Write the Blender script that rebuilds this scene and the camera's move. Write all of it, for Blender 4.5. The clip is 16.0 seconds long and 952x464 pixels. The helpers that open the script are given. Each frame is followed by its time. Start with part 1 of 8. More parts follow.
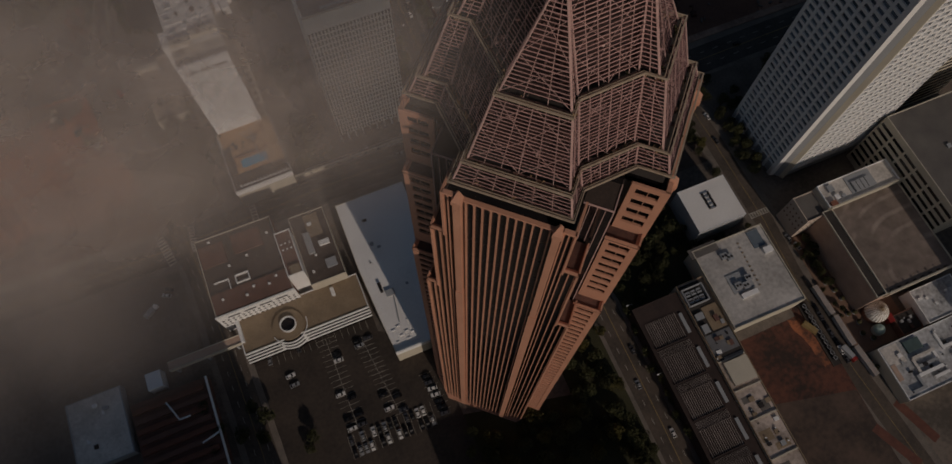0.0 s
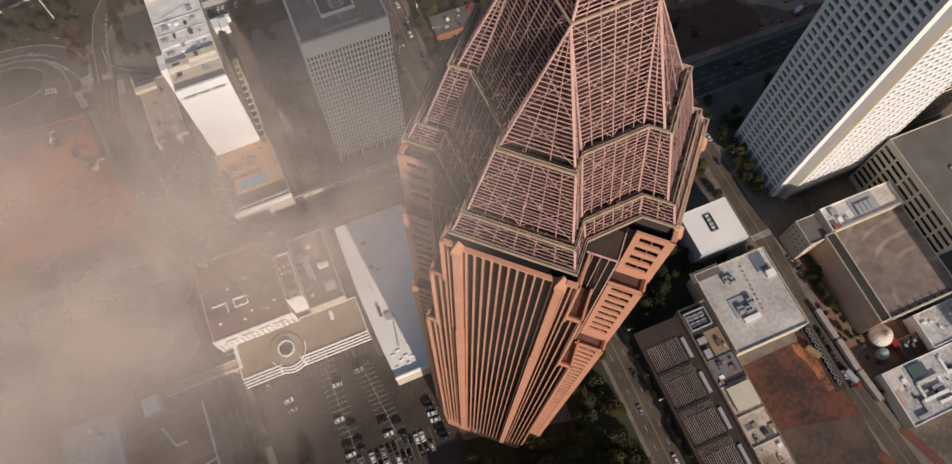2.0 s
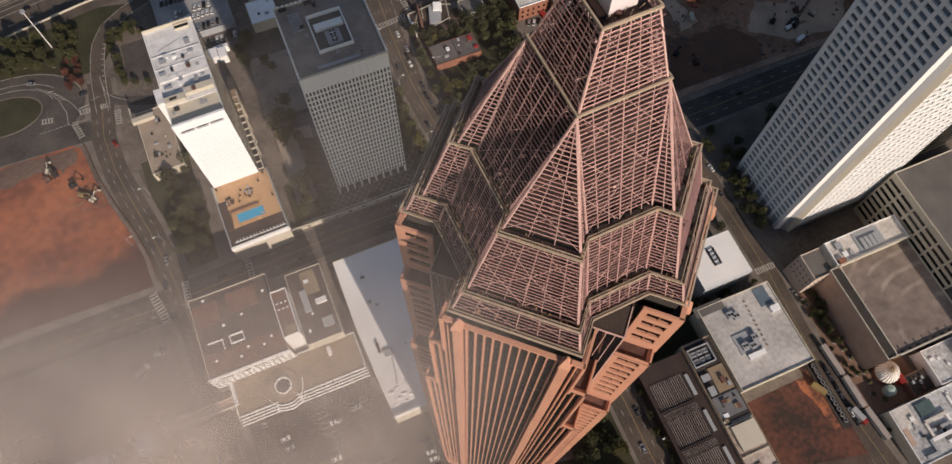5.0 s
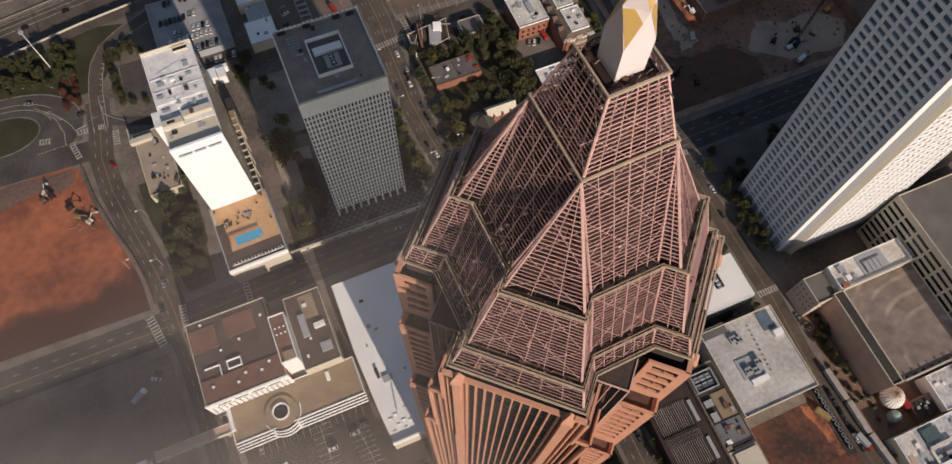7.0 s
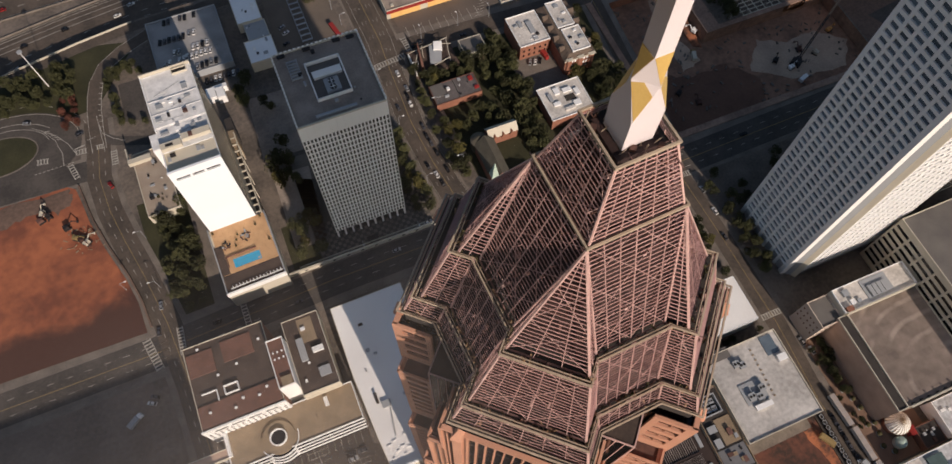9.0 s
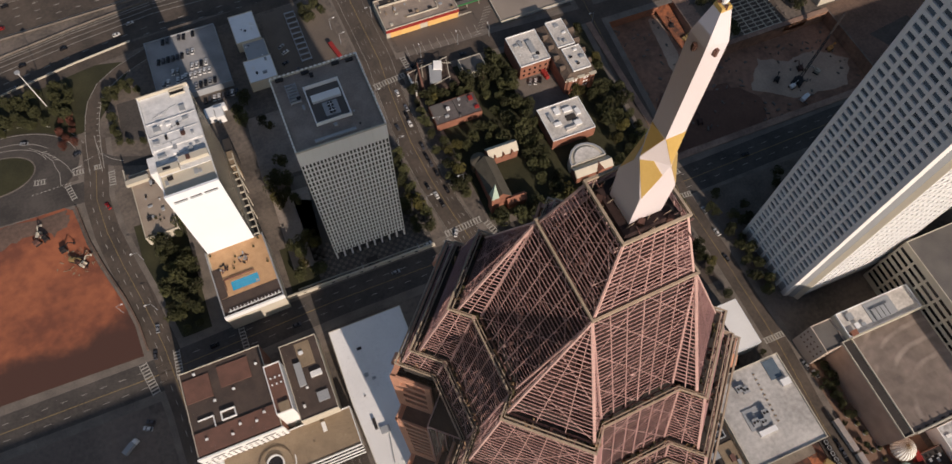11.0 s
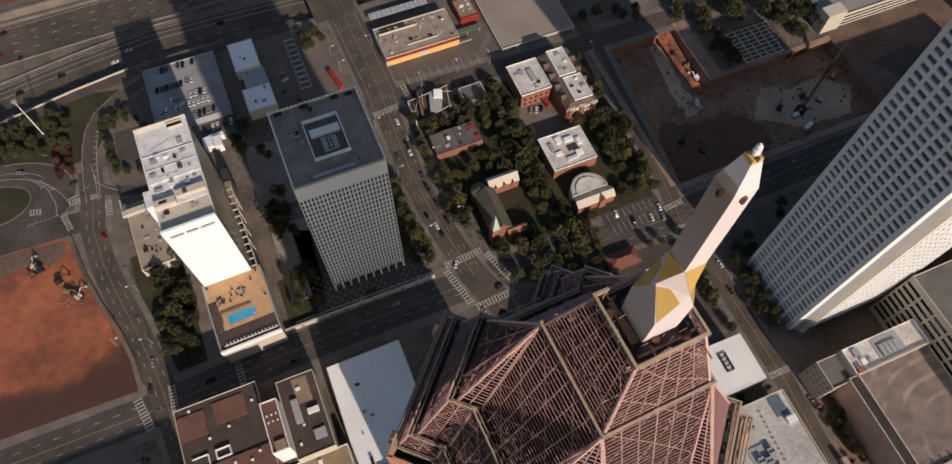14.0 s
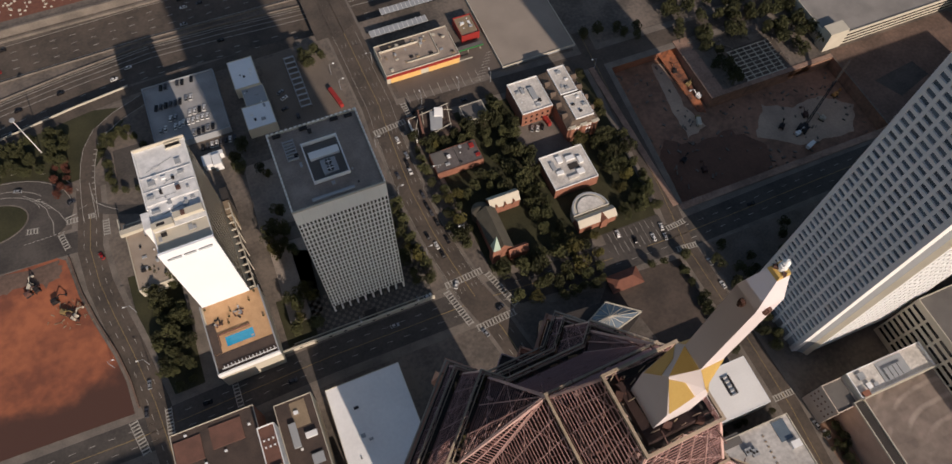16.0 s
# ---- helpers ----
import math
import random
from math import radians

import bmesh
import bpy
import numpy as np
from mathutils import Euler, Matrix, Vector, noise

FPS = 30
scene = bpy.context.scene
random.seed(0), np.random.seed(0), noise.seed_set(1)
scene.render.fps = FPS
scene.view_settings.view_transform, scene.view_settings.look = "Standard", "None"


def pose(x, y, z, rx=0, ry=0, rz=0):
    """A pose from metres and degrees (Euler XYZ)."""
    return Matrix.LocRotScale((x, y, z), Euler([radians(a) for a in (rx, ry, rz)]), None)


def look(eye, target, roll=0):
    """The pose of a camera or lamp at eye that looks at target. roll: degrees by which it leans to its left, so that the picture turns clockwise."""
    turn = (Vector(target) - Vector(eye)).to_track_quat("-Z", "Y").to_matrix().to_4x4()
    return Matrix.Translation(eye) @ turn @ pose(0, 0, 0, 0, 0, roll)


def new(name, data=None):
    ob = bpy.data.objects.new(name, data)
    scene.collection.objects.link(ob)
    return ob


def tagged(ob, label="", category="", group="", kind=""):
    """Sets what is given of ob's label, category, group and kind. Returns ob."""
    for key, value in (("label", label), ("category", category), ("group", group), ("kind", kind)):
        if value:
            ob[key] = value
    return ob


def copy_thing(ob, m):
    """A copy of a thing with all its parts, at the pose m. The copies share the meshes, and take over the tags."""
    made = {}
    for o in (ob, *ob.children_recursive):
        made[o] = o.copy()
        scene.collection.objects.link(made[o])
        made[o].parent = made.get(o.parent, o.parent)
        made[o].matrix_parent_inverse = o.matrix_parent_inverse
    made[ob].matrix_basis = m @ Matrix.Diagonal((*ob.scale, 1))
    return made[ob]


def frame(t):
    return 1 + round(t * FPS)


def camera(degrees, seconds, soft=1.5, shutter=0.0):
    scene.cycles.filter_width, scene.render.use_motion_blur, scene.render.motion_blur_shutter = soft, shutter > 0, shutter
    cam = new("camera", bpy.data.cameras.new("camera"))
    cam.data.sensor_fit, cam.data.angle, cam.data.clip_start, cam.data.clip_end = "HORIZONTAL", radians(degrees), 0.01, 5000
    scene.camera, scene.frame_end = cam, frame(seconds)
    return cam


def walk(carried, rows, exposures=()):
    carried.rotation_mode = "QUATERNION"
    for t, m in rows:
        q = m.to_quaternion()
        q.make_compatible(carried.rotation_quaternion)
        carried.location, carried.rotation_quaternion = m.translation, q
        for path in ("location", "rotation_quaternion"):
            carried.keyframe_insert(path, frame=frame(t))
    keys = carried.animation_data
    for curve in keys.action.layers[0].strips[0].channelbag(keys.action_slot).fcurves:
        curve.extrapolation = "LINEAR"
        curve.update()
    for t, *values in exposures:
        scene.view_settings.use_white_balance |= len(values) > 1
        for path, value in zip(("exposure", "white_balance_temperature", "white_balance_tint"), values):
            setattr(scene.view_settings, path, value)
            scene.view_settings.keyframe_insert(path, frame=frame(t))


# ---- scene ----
cam = camera(66.8, 16.0)
PATH = [
    (0, (-0.849, -4.398, 344.469), (-0.5422, -3.7190, 342.6134), 1.69),
    (0.5, (-0.108, -2.592, 344.514), (0.2015, -1.9085, 342.6597), 1.68),
    (1, (0.625, -0.800, 344.544), (0.9357, -0.1113, 342.6920), 1.68),
    (1.5, (1.348, 0.980, 344.562), (1.6611, 1.6731, 342.7121), 1.68),
    (2, (2.064, 2.747, 344.569), (2.3787, 3.4456, 342.7214), 1.67),
    (2.5, (2.772, 4.504, 344.567), (3.0893, 5.2066, 342.7214), 1.67),
    (3, (3.474, 6.249, 344.556), (3.7936, 6.9568, 342.7135), 1.67),
    (3.5, (4.171, 7.984, 344.539), (4.4922, 8.6967, 342.6988), 1.66),
    (4, (4.862, 9.708, 344.517), (5.1857, 10.4267, 342.6786), 1.66),
    (4.5, (5.549, 11.424, 344.490), (5.8746, 12.1473, 342.6538), 1.66),
    (5, (6.232, 13.130, 344.459), (6.5594, 13.8587, 342.6255), 1.65),
    (5.5, (6.911, 14.827, 344.425), (7.2406, 15.5615, 342.5946), 1.65),
    (6, (7.586, 16.516, 344.390), (7.9184, 17.2557, 342.5618), 1.65),
    (6.5, (8.259, 18.197, 344.354), (8.5931, 18.9417, 342.5279), 1.64),
    (7, (8.928, 19.869, 344.316), (9.2649, 20.6195, 342.4934), 1.64),
    (7.5, (9.595, 21.534, 344.279), (9.9340, 22.2894, 342.4588), 1.64),
    (8, (10.259, 23.190, 344.242), (10.6004, 23.9514, 342.4247), 1.63),
    (8.5, (10.921, 24.839, 344.206), (11.2642, 25.6056, 342.3912), 1.63),
    (9, (11.580, 26.479, 344.171), (11.9253, 27.2518, 342.3587), 1.63),
    (9.5, (12.236, 28.112, 344.137), (12.5835, 28.8901, 342.3272), 1.62),
    (10, (12.889, 29.737, 344.103), (13.2389, 30.5203, 342.2969), 1.62),
    (10.5, (13.539, 31.353, 344.071), (13.8910, 32.1422, 342.2677), 1.62),
    (11, (14.185, 32.961, 344.040), (14.5396, 33.7557, 342.2394), 1.61),
    (11.5, (14.828, 34.560, 344.010), (15.1843, 35.3604, 342.2118), 1.61),
    (12, (15.466, 36.150, 343.980), (15.8247, 36.9560, 342.1847), 1.61),
    (12.5, (16.099, 37.731, 343.950), (16.4602, 38.5423, 342.1576), 1.60),
    (13, (16.728, 39.302, 343.919), (17.0905, 40.1187, 342.1300), 1.60),
    (13.5, (17.350, 40.863, 343.888), (17.7147, 41.6848, 342.1012), 1.59),
    (14, (17.965, 42.413, 343.854), (18.3323, 43.2401, 342.0707), 1.59),
    (14.5, (18.574, 43.951, 343.818), (18.9425, 44.7840, 342.0377), 1.59),
    (15, (19.174, 45.478, 343.779), (19.5444, 46.3160, 342.0012), 1.58),
    (15.5, (19.764, 46.992, 343.735), (20.1372, 47.8353, 341.9604), 1.58),
    (16, (20.345, 48.493, 343.686), (20.7200, 49.3412, 341.9140), 1.58),
]
walk(cam, [(t, look(eye, target, roll)) for t, eye, target, roll in PATH],
     exposures=[(0.0, -1.85), (0.25, -1.0), (0.5, -0.35), (0.75, -0.08), (1.0, 0.0), (16.0, 0.0)])

# ---- world, sun ----
SUN_EL, SUN_AZ = 27.5, 173.7   # the sun stands a little east of the negative y axis
world = bpy.data.worlds.new("sky")
scene.world = world
world.use_nodes = True
wn = world.node_tree.nodes
sky = wn.new("ShaderNodeTexSky")
sky.sky_type = 'NISHITA'
sky.sun_disc = False
sky.sun_elevation = radians(SUN_EL)
sky.sun_rotation = radians(SUN_AZ)
sky.dust_density = 1.3
sky.air_density = 1.0
wn["Background"].inputs[1].default_value = 0.079
world.node_tree.links.new(sky.outputs[0], wn["Background"].inputs[0])
sun_data = bpy.data.lights.new("sun", 'SUN')
sun_data.energy = 4.12
sun_data.angle = radians(0.6)
sun_data.color = (1.0, 0.842, 0.722)
sun = new("sun", sun_data)
sun.matrix_world = look((1000 * math.cos(radians(SUN_EL)) * math.sin(radians(SUN_AZ)), 1000 * math.cos(radians(SUN_EL)) * math.cos(radians(SUN_AZ)), 1000 * math.sin(radians(SUN_EL))), (0, 0, 0))

# ---- materials ----
def mat(name, c1, c2=None, rough=0.8, metal=0.0, scale=0.3, fine=6.0, bump=0.15, vary=0.0, spec=0.3, contrast=1.0):
    """Two-scale mottled surface between c1 and c2; vary: change from piece to piece."""
    m = bpy.data.materials.new(name)
    m.use_nodes = True
    nt = m.node_tree
    n, l = nt.nodes, nt.links
    b = n["Principled BSDF"]
    b.inputs["Roughness"].default_value = rough
    b.inputs["Metallic"].default_value = metal
    b.inputs["Specular IOR Level"].default_value = spec
    c2 = c2 or tuple(v * 0.78 for v in c1)
    geo = n.new("ShaderNodeNewGeometry")
    n1 = n.new("ShaderNodeTexNoise")
    n1.inputs["Scale"].default_value = scale
    n1.inputs["Detail"].default_value = 5
    n2 = n.new("ShaderNodeTexNoise")
    n2.inputs["Scale"].default_value = fine
    n2.inputs["Detail"].default_value = 3
    l.new(geo.outputs["Position"], n1.inputs["Vector"])
    l.new(geo.outputs["Position"], n2.inputs["Vector"])
    mix = n.new("ShaderNodeMath")
    mix.operation = 'MULTIPLY_ADD'
    mix.inputs[1].default_value = 0.35
    l.new(n2.outputs[0], mix.inputs[0])
    add = n.new("ShaderNodeMath")
    add.operation = 'MULTIPLY'
    add.inputs[1].default_value = 0.65
    l.new(n1.outputs[0], add.inputs[0])
    l.new(add.outputs[0], mix.inputs[2])
    ramp = n.new("ShaderNodeMapRange")
    ramp.inputs[1].default_value = 0.5 - 0.2 / contrast
    ramp.inputs[2].default_value = 0.5 + 0.2 / contrast
    l.new(mix.outputs[0], ramp.inputs[0])
    col = n.new("ShaderNodeMix")
    col.data_type = 'RGBA'
    col.inputs[6].default_value = (*c1, 1)
    col.inputs[7].default_value = (*c2, 1)
    l.new(ramp.outputs[0], col.inputs[0])
    out = col.outputs[2]
    if vary:
        info = n.new("ShaderNodeObjectInfo")
        hsv = n.new("ShaderNodeHueSaturation")
        mr = n.new("ShaderNodeMapRange")
        mr.inputs[3].default_value = 1 - vary
        mr.inputs[4].default_value = 1 + vary
        l.new(info.outputs["Random"], mr.inputs[0])
        l.new(mr.outputs[0], hsv.inputs["Value"])
        l.new(out, hsv.inputs["Color"])
        out = hsv.outputs[0]
    l.new(out, b.inputs["Base Color"])
    if bump:
        bp = n.new("ShaderNodeBump")
        bp.inputs["Strength"].default_value = bump
        bp.inputs["Distance"].default_value = 0.1
        l.new(n2.outputs[0], bp.inputs["Height"])
        l.new(bp.outputs[0], b.inputs["Normal"])
    return m


GRANITE = mat("pink_granite", (0.64, 0.335, 0.225), (0.52, 0.265, 0.175), 0.55, scale=0.12, fine=9, vary=0.06)
SLAT = mat("pink_beige_steel", (0.70, 0.42, 0.385), (0.46, 0.265, 0.25), 0.4, scale=0.6, fine=8, vary=0.15)
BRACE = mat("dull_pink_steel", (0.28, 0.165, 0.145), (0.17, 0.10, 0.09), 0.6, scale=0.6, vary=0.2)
RIB = mat("pale_beige_steel", (0.70, 0.48, 0.43), (0.50, 0.33, 0.30), 0.5, scale=0.4)
LIP = mat("weathered_bronze_coping", (0.56, 0.45, 0.34), (0.33, 0.26, 0.19), 0.6, scale=0.5)
TANPIPE = mat("tan_pipes", (0.45, 0.30, 0.17), (0.28, 0.18, 0.10), 0.7, scale=0.8)
SHRUB = mat("olive_shrubs", (0.07, 0.06, 0.025), (0.04, 0.035, 0.015), 0.9, scale=0.8)
DARKMETAL = mat("dark_steel", (0.035, 0.03, 0.03), (0.02, 0.018, 0.018), 0.6)
COREDARK = mat("dark_maroon_core", (0.055, 0.032, 0.029), (0.028, 0.018, 0.018), 0.7, scale=0.5)
BROWNBITUMEN = mat("brown_bitumen_roof", (0.095, 0.068, 0.056), (0.055, 0.042, 0.036), 0.9, scale=0.15, fine=2, contrast=1.3)
RUST = mat("rusty_duct", (0.16, 0.08, 0.06), (0.07, 0.04, 0.035), 0.7, scale=0.8, vary=0.3)
GLASS = mat("dark_window_glass", (0.017, 0.015, 0.015), (0.009, 0.009, 0.011), 0.12, spec=0.4, scale=0.25, bump=0.0, vary=0.3)
GLASSBLUE = mat("grey_blue_window_glass", (0.13, 0.165, 0.20), (0.085, 0.11, 0.135), 0.12, spec=0.6, scale=0.2, bump=0.0, vary=0.35)
PEARL = mat("pearl_metal_panel", (0.82, 0.745, 0.755), (0.77, 0.695, 0.70), 0.42, metal=0.1, scale=0.2, bump=0.02)
GOLD = mat("gold_leaf", (0.80, 0.56, 0.20), (0.70, 0.46, 0.14), 0.4, metal=0.35, scale=0.4, bump=0.03)
PALECREAM = mat("pale_cream_concrete", (0.88, 0.86, 0.80), (0.82, 0.79, 0.73), 0.85, scale=0.15)
CREAM = mat("cream_concrete", (0.58, 0.53, 0.43), (0.50, 0.45, 0.36), 0.85, scale=0.15)
WHITECON = mat("white_concrete", (0.80, 0.79, 0.77), (0.74, 0.725, 0.70), 0.8, scale=0.1)
GREYCON = mat("grey_concrete", (0.36, 0.37, 0.38), (0.30, 0.31, 0.32), 0.85, scale=0.1)
WHITEPAINT = mat("white_paint", (0.84, 0.835, 0.82), (0.77, 0.76, 0.74), 0.7, scale=0.08, bump=0.03)
WHITEROOF = mat("white_roof_membrane", (0.70, 0.655, 0.60), (0.45, 0.415, 0.375), 0.8, scale=0.1, fine=0.8, bump=0.05, contrast=1.6)
GREYROOF = mat("grey_gravel_roof", (0.17, 0.155, 0.14), (0.11, 0.10, 0.095), 0.95, scale=0.1, fine=4)
TANROOF = mat("tan_gravel_roof", (0.33, 0.25, 0.165), (0.22, 0.165, 0.11), 0.95, scale=0.1, fine=1.5, contrast=1.4)
BROWNROOF = mat("red_brown_roof", (0.19, 0.095, 0.07), (0.12, 0.065, 0.05), 0.9, scale=0.2, contrast=1.3)
DARKROOF = mat("dark_bitumen_roof", (0.06, 0.052, 0.047), (0.035, 0.03, 0.028), 0.9, scale=0.15, fine=3)
BRICK = mat("red_brick", (0.31, 0.14, 0.09), (0.21, 0.09, 0.06), 0.9, scale=0.3, fine=10)
SLATE = mat("grey_slate_roof", (0.135, 0.118, 0.088), (0.09, 0.08, 0.062), 0.85, scale=0.3)
ASPHALT = mat("asphalt", (0.098, 0.085, 0.075), (0.052, 0.046, 0.042), 0.9, scale=0.06, fine=0.7, contrast=1.5)
WORNROAD = mat("worn_road", (0.118, 0.093, 0.074), (0.066, 0.054, 0.045), 0.9, scale=0.07, fine=0.6, contrast=1.5)
PAVE = mat("concrete_pavement", (0.21, 0.178, 0.15), (0.125, 0.107, 0.091), 0.9, scale=0.12, fine=1.2, contrast=1.4)
GROUND = mat("dark_city_ground", (0.19, 0.155, 0.128), (0.09, 0.077, 0.066), 0.95, scale=0.05, fine=0.5, contrast=1.8)
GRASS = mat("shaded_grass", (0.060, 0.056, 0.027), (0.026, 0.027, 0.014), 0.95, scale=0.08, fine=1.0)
BROWNDIRT = mat("brown_earth", (0.36, 0.20, 0.132), (0.19, 0.112, 0.077), 0.95, scale=0.05, fine=0.4, contrast=1.7)
DARKEARTH = mat("dark_brown_earth", (0.19, 0.125, 0.095), (0.09, 0.063, 0.05), 0.95, scale=0.05, fine=0.5, contrast=1.5)
TANDIRT = mat("sandy_earth", (0.55, 0.40, 0.29), (0.36, 0.265, 0.20), 0.95, scale=0.07, fine=0.8, contrast=1.3)
PAINT = mat("road_paint", (0.5, 0.47, 0.41), (0.26, 0.24, 0.21), 0.8, scale=0.6, contrast=1.4)
YELLOWPAINT = mat("yellow_road_paint", (0.34, 0.24, 0.10), (0.2, 0.15, 0.07), 0.8, scale=0.8)
WATER = mat("pool_water", (0.03, 0.36, 0.58), (0.02, 0.28, 0.5), 0.08, spec=0.5, scale=0.5, bump=0.05)
LEAF = mat("dark_green_leaves", (0.088, 0.088, 0.034), (0.034, 0.037, 0.017), 0.75, scale=0.2, fine=1.2, vary=0.45)
REDLEAF = mat("reddish_shrub_leaves", (0.14, 0.05, 0.035), (0.07, 0.03, 0.02), 0.8, scale=0.25, fine=1.2, vary=0.3)
LEAFY = mat("olive_yellow_leaves", (0.115, 0.098, 0.028), (0.06, 0.056, 0.018), 0.75, scale=0.25, fine=1.2, vary=0.35)
BARK = mat("bark", (0.09, 0.065, 0.045), None, 0.95)
RED = mat("red_paint", (0.32, 0.035, 0.03), None, 0.45)
ORANGE = mat("orange_lit_board", (0.72, 0.36, 0.12), (0.55, 0.26, 0.08), 0.8)
VERDI = mat("pale_verdigris", (0.42, 0.52, 0.46), (0.32, 0.42, 0.37), 0.7, scale=0.5)
RUBBER = mat("rubber", (0.02, 0.02, 0.02), None, 0.8)


# ---- mesh building ----
class Shape:
    """Collects boxes, bars and prisms into one mesh."""

    def __init__(self):
        self.v, self.f = [], []

    def hexa(self, p):
        k = len(self.v)
        self.v += [tuple(q) for q in p]
        self.f += [tuple(k + i for i in q) for q in ((3, 2, 1, 0), (4, 5, 6, 7), (0, 1, 5, 4), (1, 2, 6, 5), (2, 3, 7, 6), (3, 0, 4, 7))]
        return self

    def merge(self, other):
        k = len(self.v)
        self.v += other.v
        self.f += [tuple(k + i for i in q) for q in other.f]
        return self

    def box(self, x0, y0, z0, x1, y1, z1):
        return self.hexa(((x0, y0, z0), (x1, y0, z0), (x1, y1, z0), (x0, y1, z0), (x0, y0, z1), (x1, y0, z1), (x1, y1, z1), (x0, y1, z1)))

    def bar(self, p, q, w, h=None):
        h = h or w
        p, q = Vector(p), Vector(q)
        d = (q - p).normalized()
        s = d.cross(Vector((0, 0, 1)))
        s = s.normalized() if s.length > 1e-4 else Vector((1, 0, 0))
        u = s.cross(d).normalized()
        s, u = s * w / 2, u * h / 2
        return self.hexa((p - s - u, p + s - u, p + s + u, p - s + u, q - s - u, q + s - u, q + s + u, q - s + u))

    def plate(self, p, q, w, h, normal):
        m = bar_matrix(p, q, w, h, normal)
        return self.hexa([m @ Vector(c) for c in ((-.5, -.5, -.5), (.5, -.5, -.5), (.5, .5, -.5), (-.5, .5, -.5), (-.5, -.5, .5), (.5, -.5, .5), (.5, .5, .5), (-.5, .5, .5))])

    def prism(self, poly, z0, z1, top=True):
        k, n = len(self.v), len(poly)
        self.v += [(x, y, z0) for x, y in poly] + [(x, y, z1) for x, y in poly]
        self.f += [(k + i, k + (i + 1) % n, k + n + (i + 1) % n, k + n + i) for i in range(n)]
        self.f.append(tuple(k + n - 1 - i for i in range(n)))
        if top:
            self.f.append(tuple(k + n + i for i in range(n)))
        return self

    def loft(self, rings, cap=True):
        """rings: lists of 3D points of equal length."""
        k, n = len(self.v), len(rings[0])
        for r in rings:
            self.v += [tuple(p) for p in r]
        for j in range(len(rings) - 1):
            for i in range(n):
                a, b = k + j * n + i, k + j * n + (i + 1) % n
                self.f.append((a, b, b + n, a + n))
        if cap:
            self.f.append(tuple(k + n - 1 - i for i in range(n)))
            self.f.append(tuple(k + (len(rings) - 1) * n + i for i in range(n)))
        return self

    def ring(self, outer, inner, z0, z1):
        n = len(outer)
        for i in range(n):
            j = (i + 1) % n
            self.hexa(((*outer[i], z0), (*outer[j], z0), (*inner[j], z0), (*inner[i], z0),
                       (*outer[i], z1), (*outer[j], z1), (*inner[j], z1), (*inner[i], z1)))
        return self

    def cyl(self, x, y, z0, z1, r0, r1=None, n=12, cap=True):
        r1 = r0 if r1 is None else r1
        c = [(math.cos(2 * math.pi * i / n), math.sin(2 * math.pi * i / n)) for i in range(n)]
        return self.loft([[(x + r0 * a, y + r0 * b, z0) for a, b in c], [(x + r1 * a, y + r1 * b, z1) for a, b in c]], cap)

    def quad(self, *p):
        k = len(self.v)
        self.v += [tuple(q) for q in p]
        self.f.append(tuple(range(k, k + len(p))))
        return self

    def mesh(self, name, material):
        me = bpy.data.meshes.new(name)
        me.from_pydata(self.v, [], self.f)
        me.materials.append(material)
        return me


def thing(name, label, category, x=0.0, y=0.0, z=0.0, rz=0.0, group="", kind=""):
    ob = new(name)
    ob.matrix_basis = pose(x, y, z, 0, 0, rz)
    return tagged(ob, label, category, group, kind)


def part(name, shape, material, parent, label=""):
    ob = new(name, shape.mesh(name, material))
    if parent:
        ob.parent = parent
    return tagged(ob, label)


def place(name, me, parent, m):
    ob = new(name, me)
    ob.parent = parent
    ob.matrix_basis = m
    return ob


def structure(name, shape, material, label, category):
    ob = new(name, shape.mesh(name, material))
    return tagged(ob, label, category, kind="structure")


UNIT = {}


def unit_box(material):
    if material.name not in UNIT:
        UNIT[material.name] = Shape().box(-0.5, -0.5, -0.5, 0.5, 0.5, 0.5).mesh("piece_" + material.name, material)
    return UNIT[material.name]


def bar_matrix(p, q, w, h, normal=(0, 0, 1)):
    """Pose of a unit box stretched from p to q; h: its thickness along the normal."""
    p, q = Vector(p), Vector(q)
    d = q - p
    s = d.normalized().cross(Vector(normal)).normalized()
    u = s.cross(d.normalized())
    m = Matrix(((d.x, s.x * w, u.x * h, (p.x + q.x) / 2), (d.y, s.y * w, u.y * h, (p.y + q.y) / 2),
                (d.z, s.z * w, u.z * h, (p.z + q.z) / 2), (0, 0, 0, 1)))
    return m


# ---- ground and roads ----
g = Shape()
for x0, y0, x1, y1, z in ((-3000, -3000, 3000, 187, 0), (-3000, 187, 203, 291, 0), (345, 187, 3000, 243, 0), (258, 243, 3000, 291, 0), (-3000, 300, 3000, 455, -6), (-3000, 455, 3000, 4000, 0)):
    g.quad((x0, y0, z), (x1, y0, z), (x1, y1, z), (x0, y1, z))
CUT = [(-3000, 325), (-400, 326), (-220, 355), (-140, 369.4), (-95, 378), (-60, 382.5), (-20, 383.5), (52, 379), (3000, 374)]   # southern edge of the motorway cutting
for (x0, y0), (x1, y1) in zip(CUT, CUT[1:]):
    g.quad((x0, 291, 0), (x1, 291, 0), (x1, y1, 0), (x0, y0, 0))
    g.quad((x0, y0, -6), (x1, y1, -6), (x1, y1, 0), (x0, y0, 0))
g.quad((-3000, 455, -6), (3000, 455, -6), (3000, 455, 0), (-3000, 455, 0))
structure("ground", g, GROUND, "dark mixed city ground between the buildings", "ground")


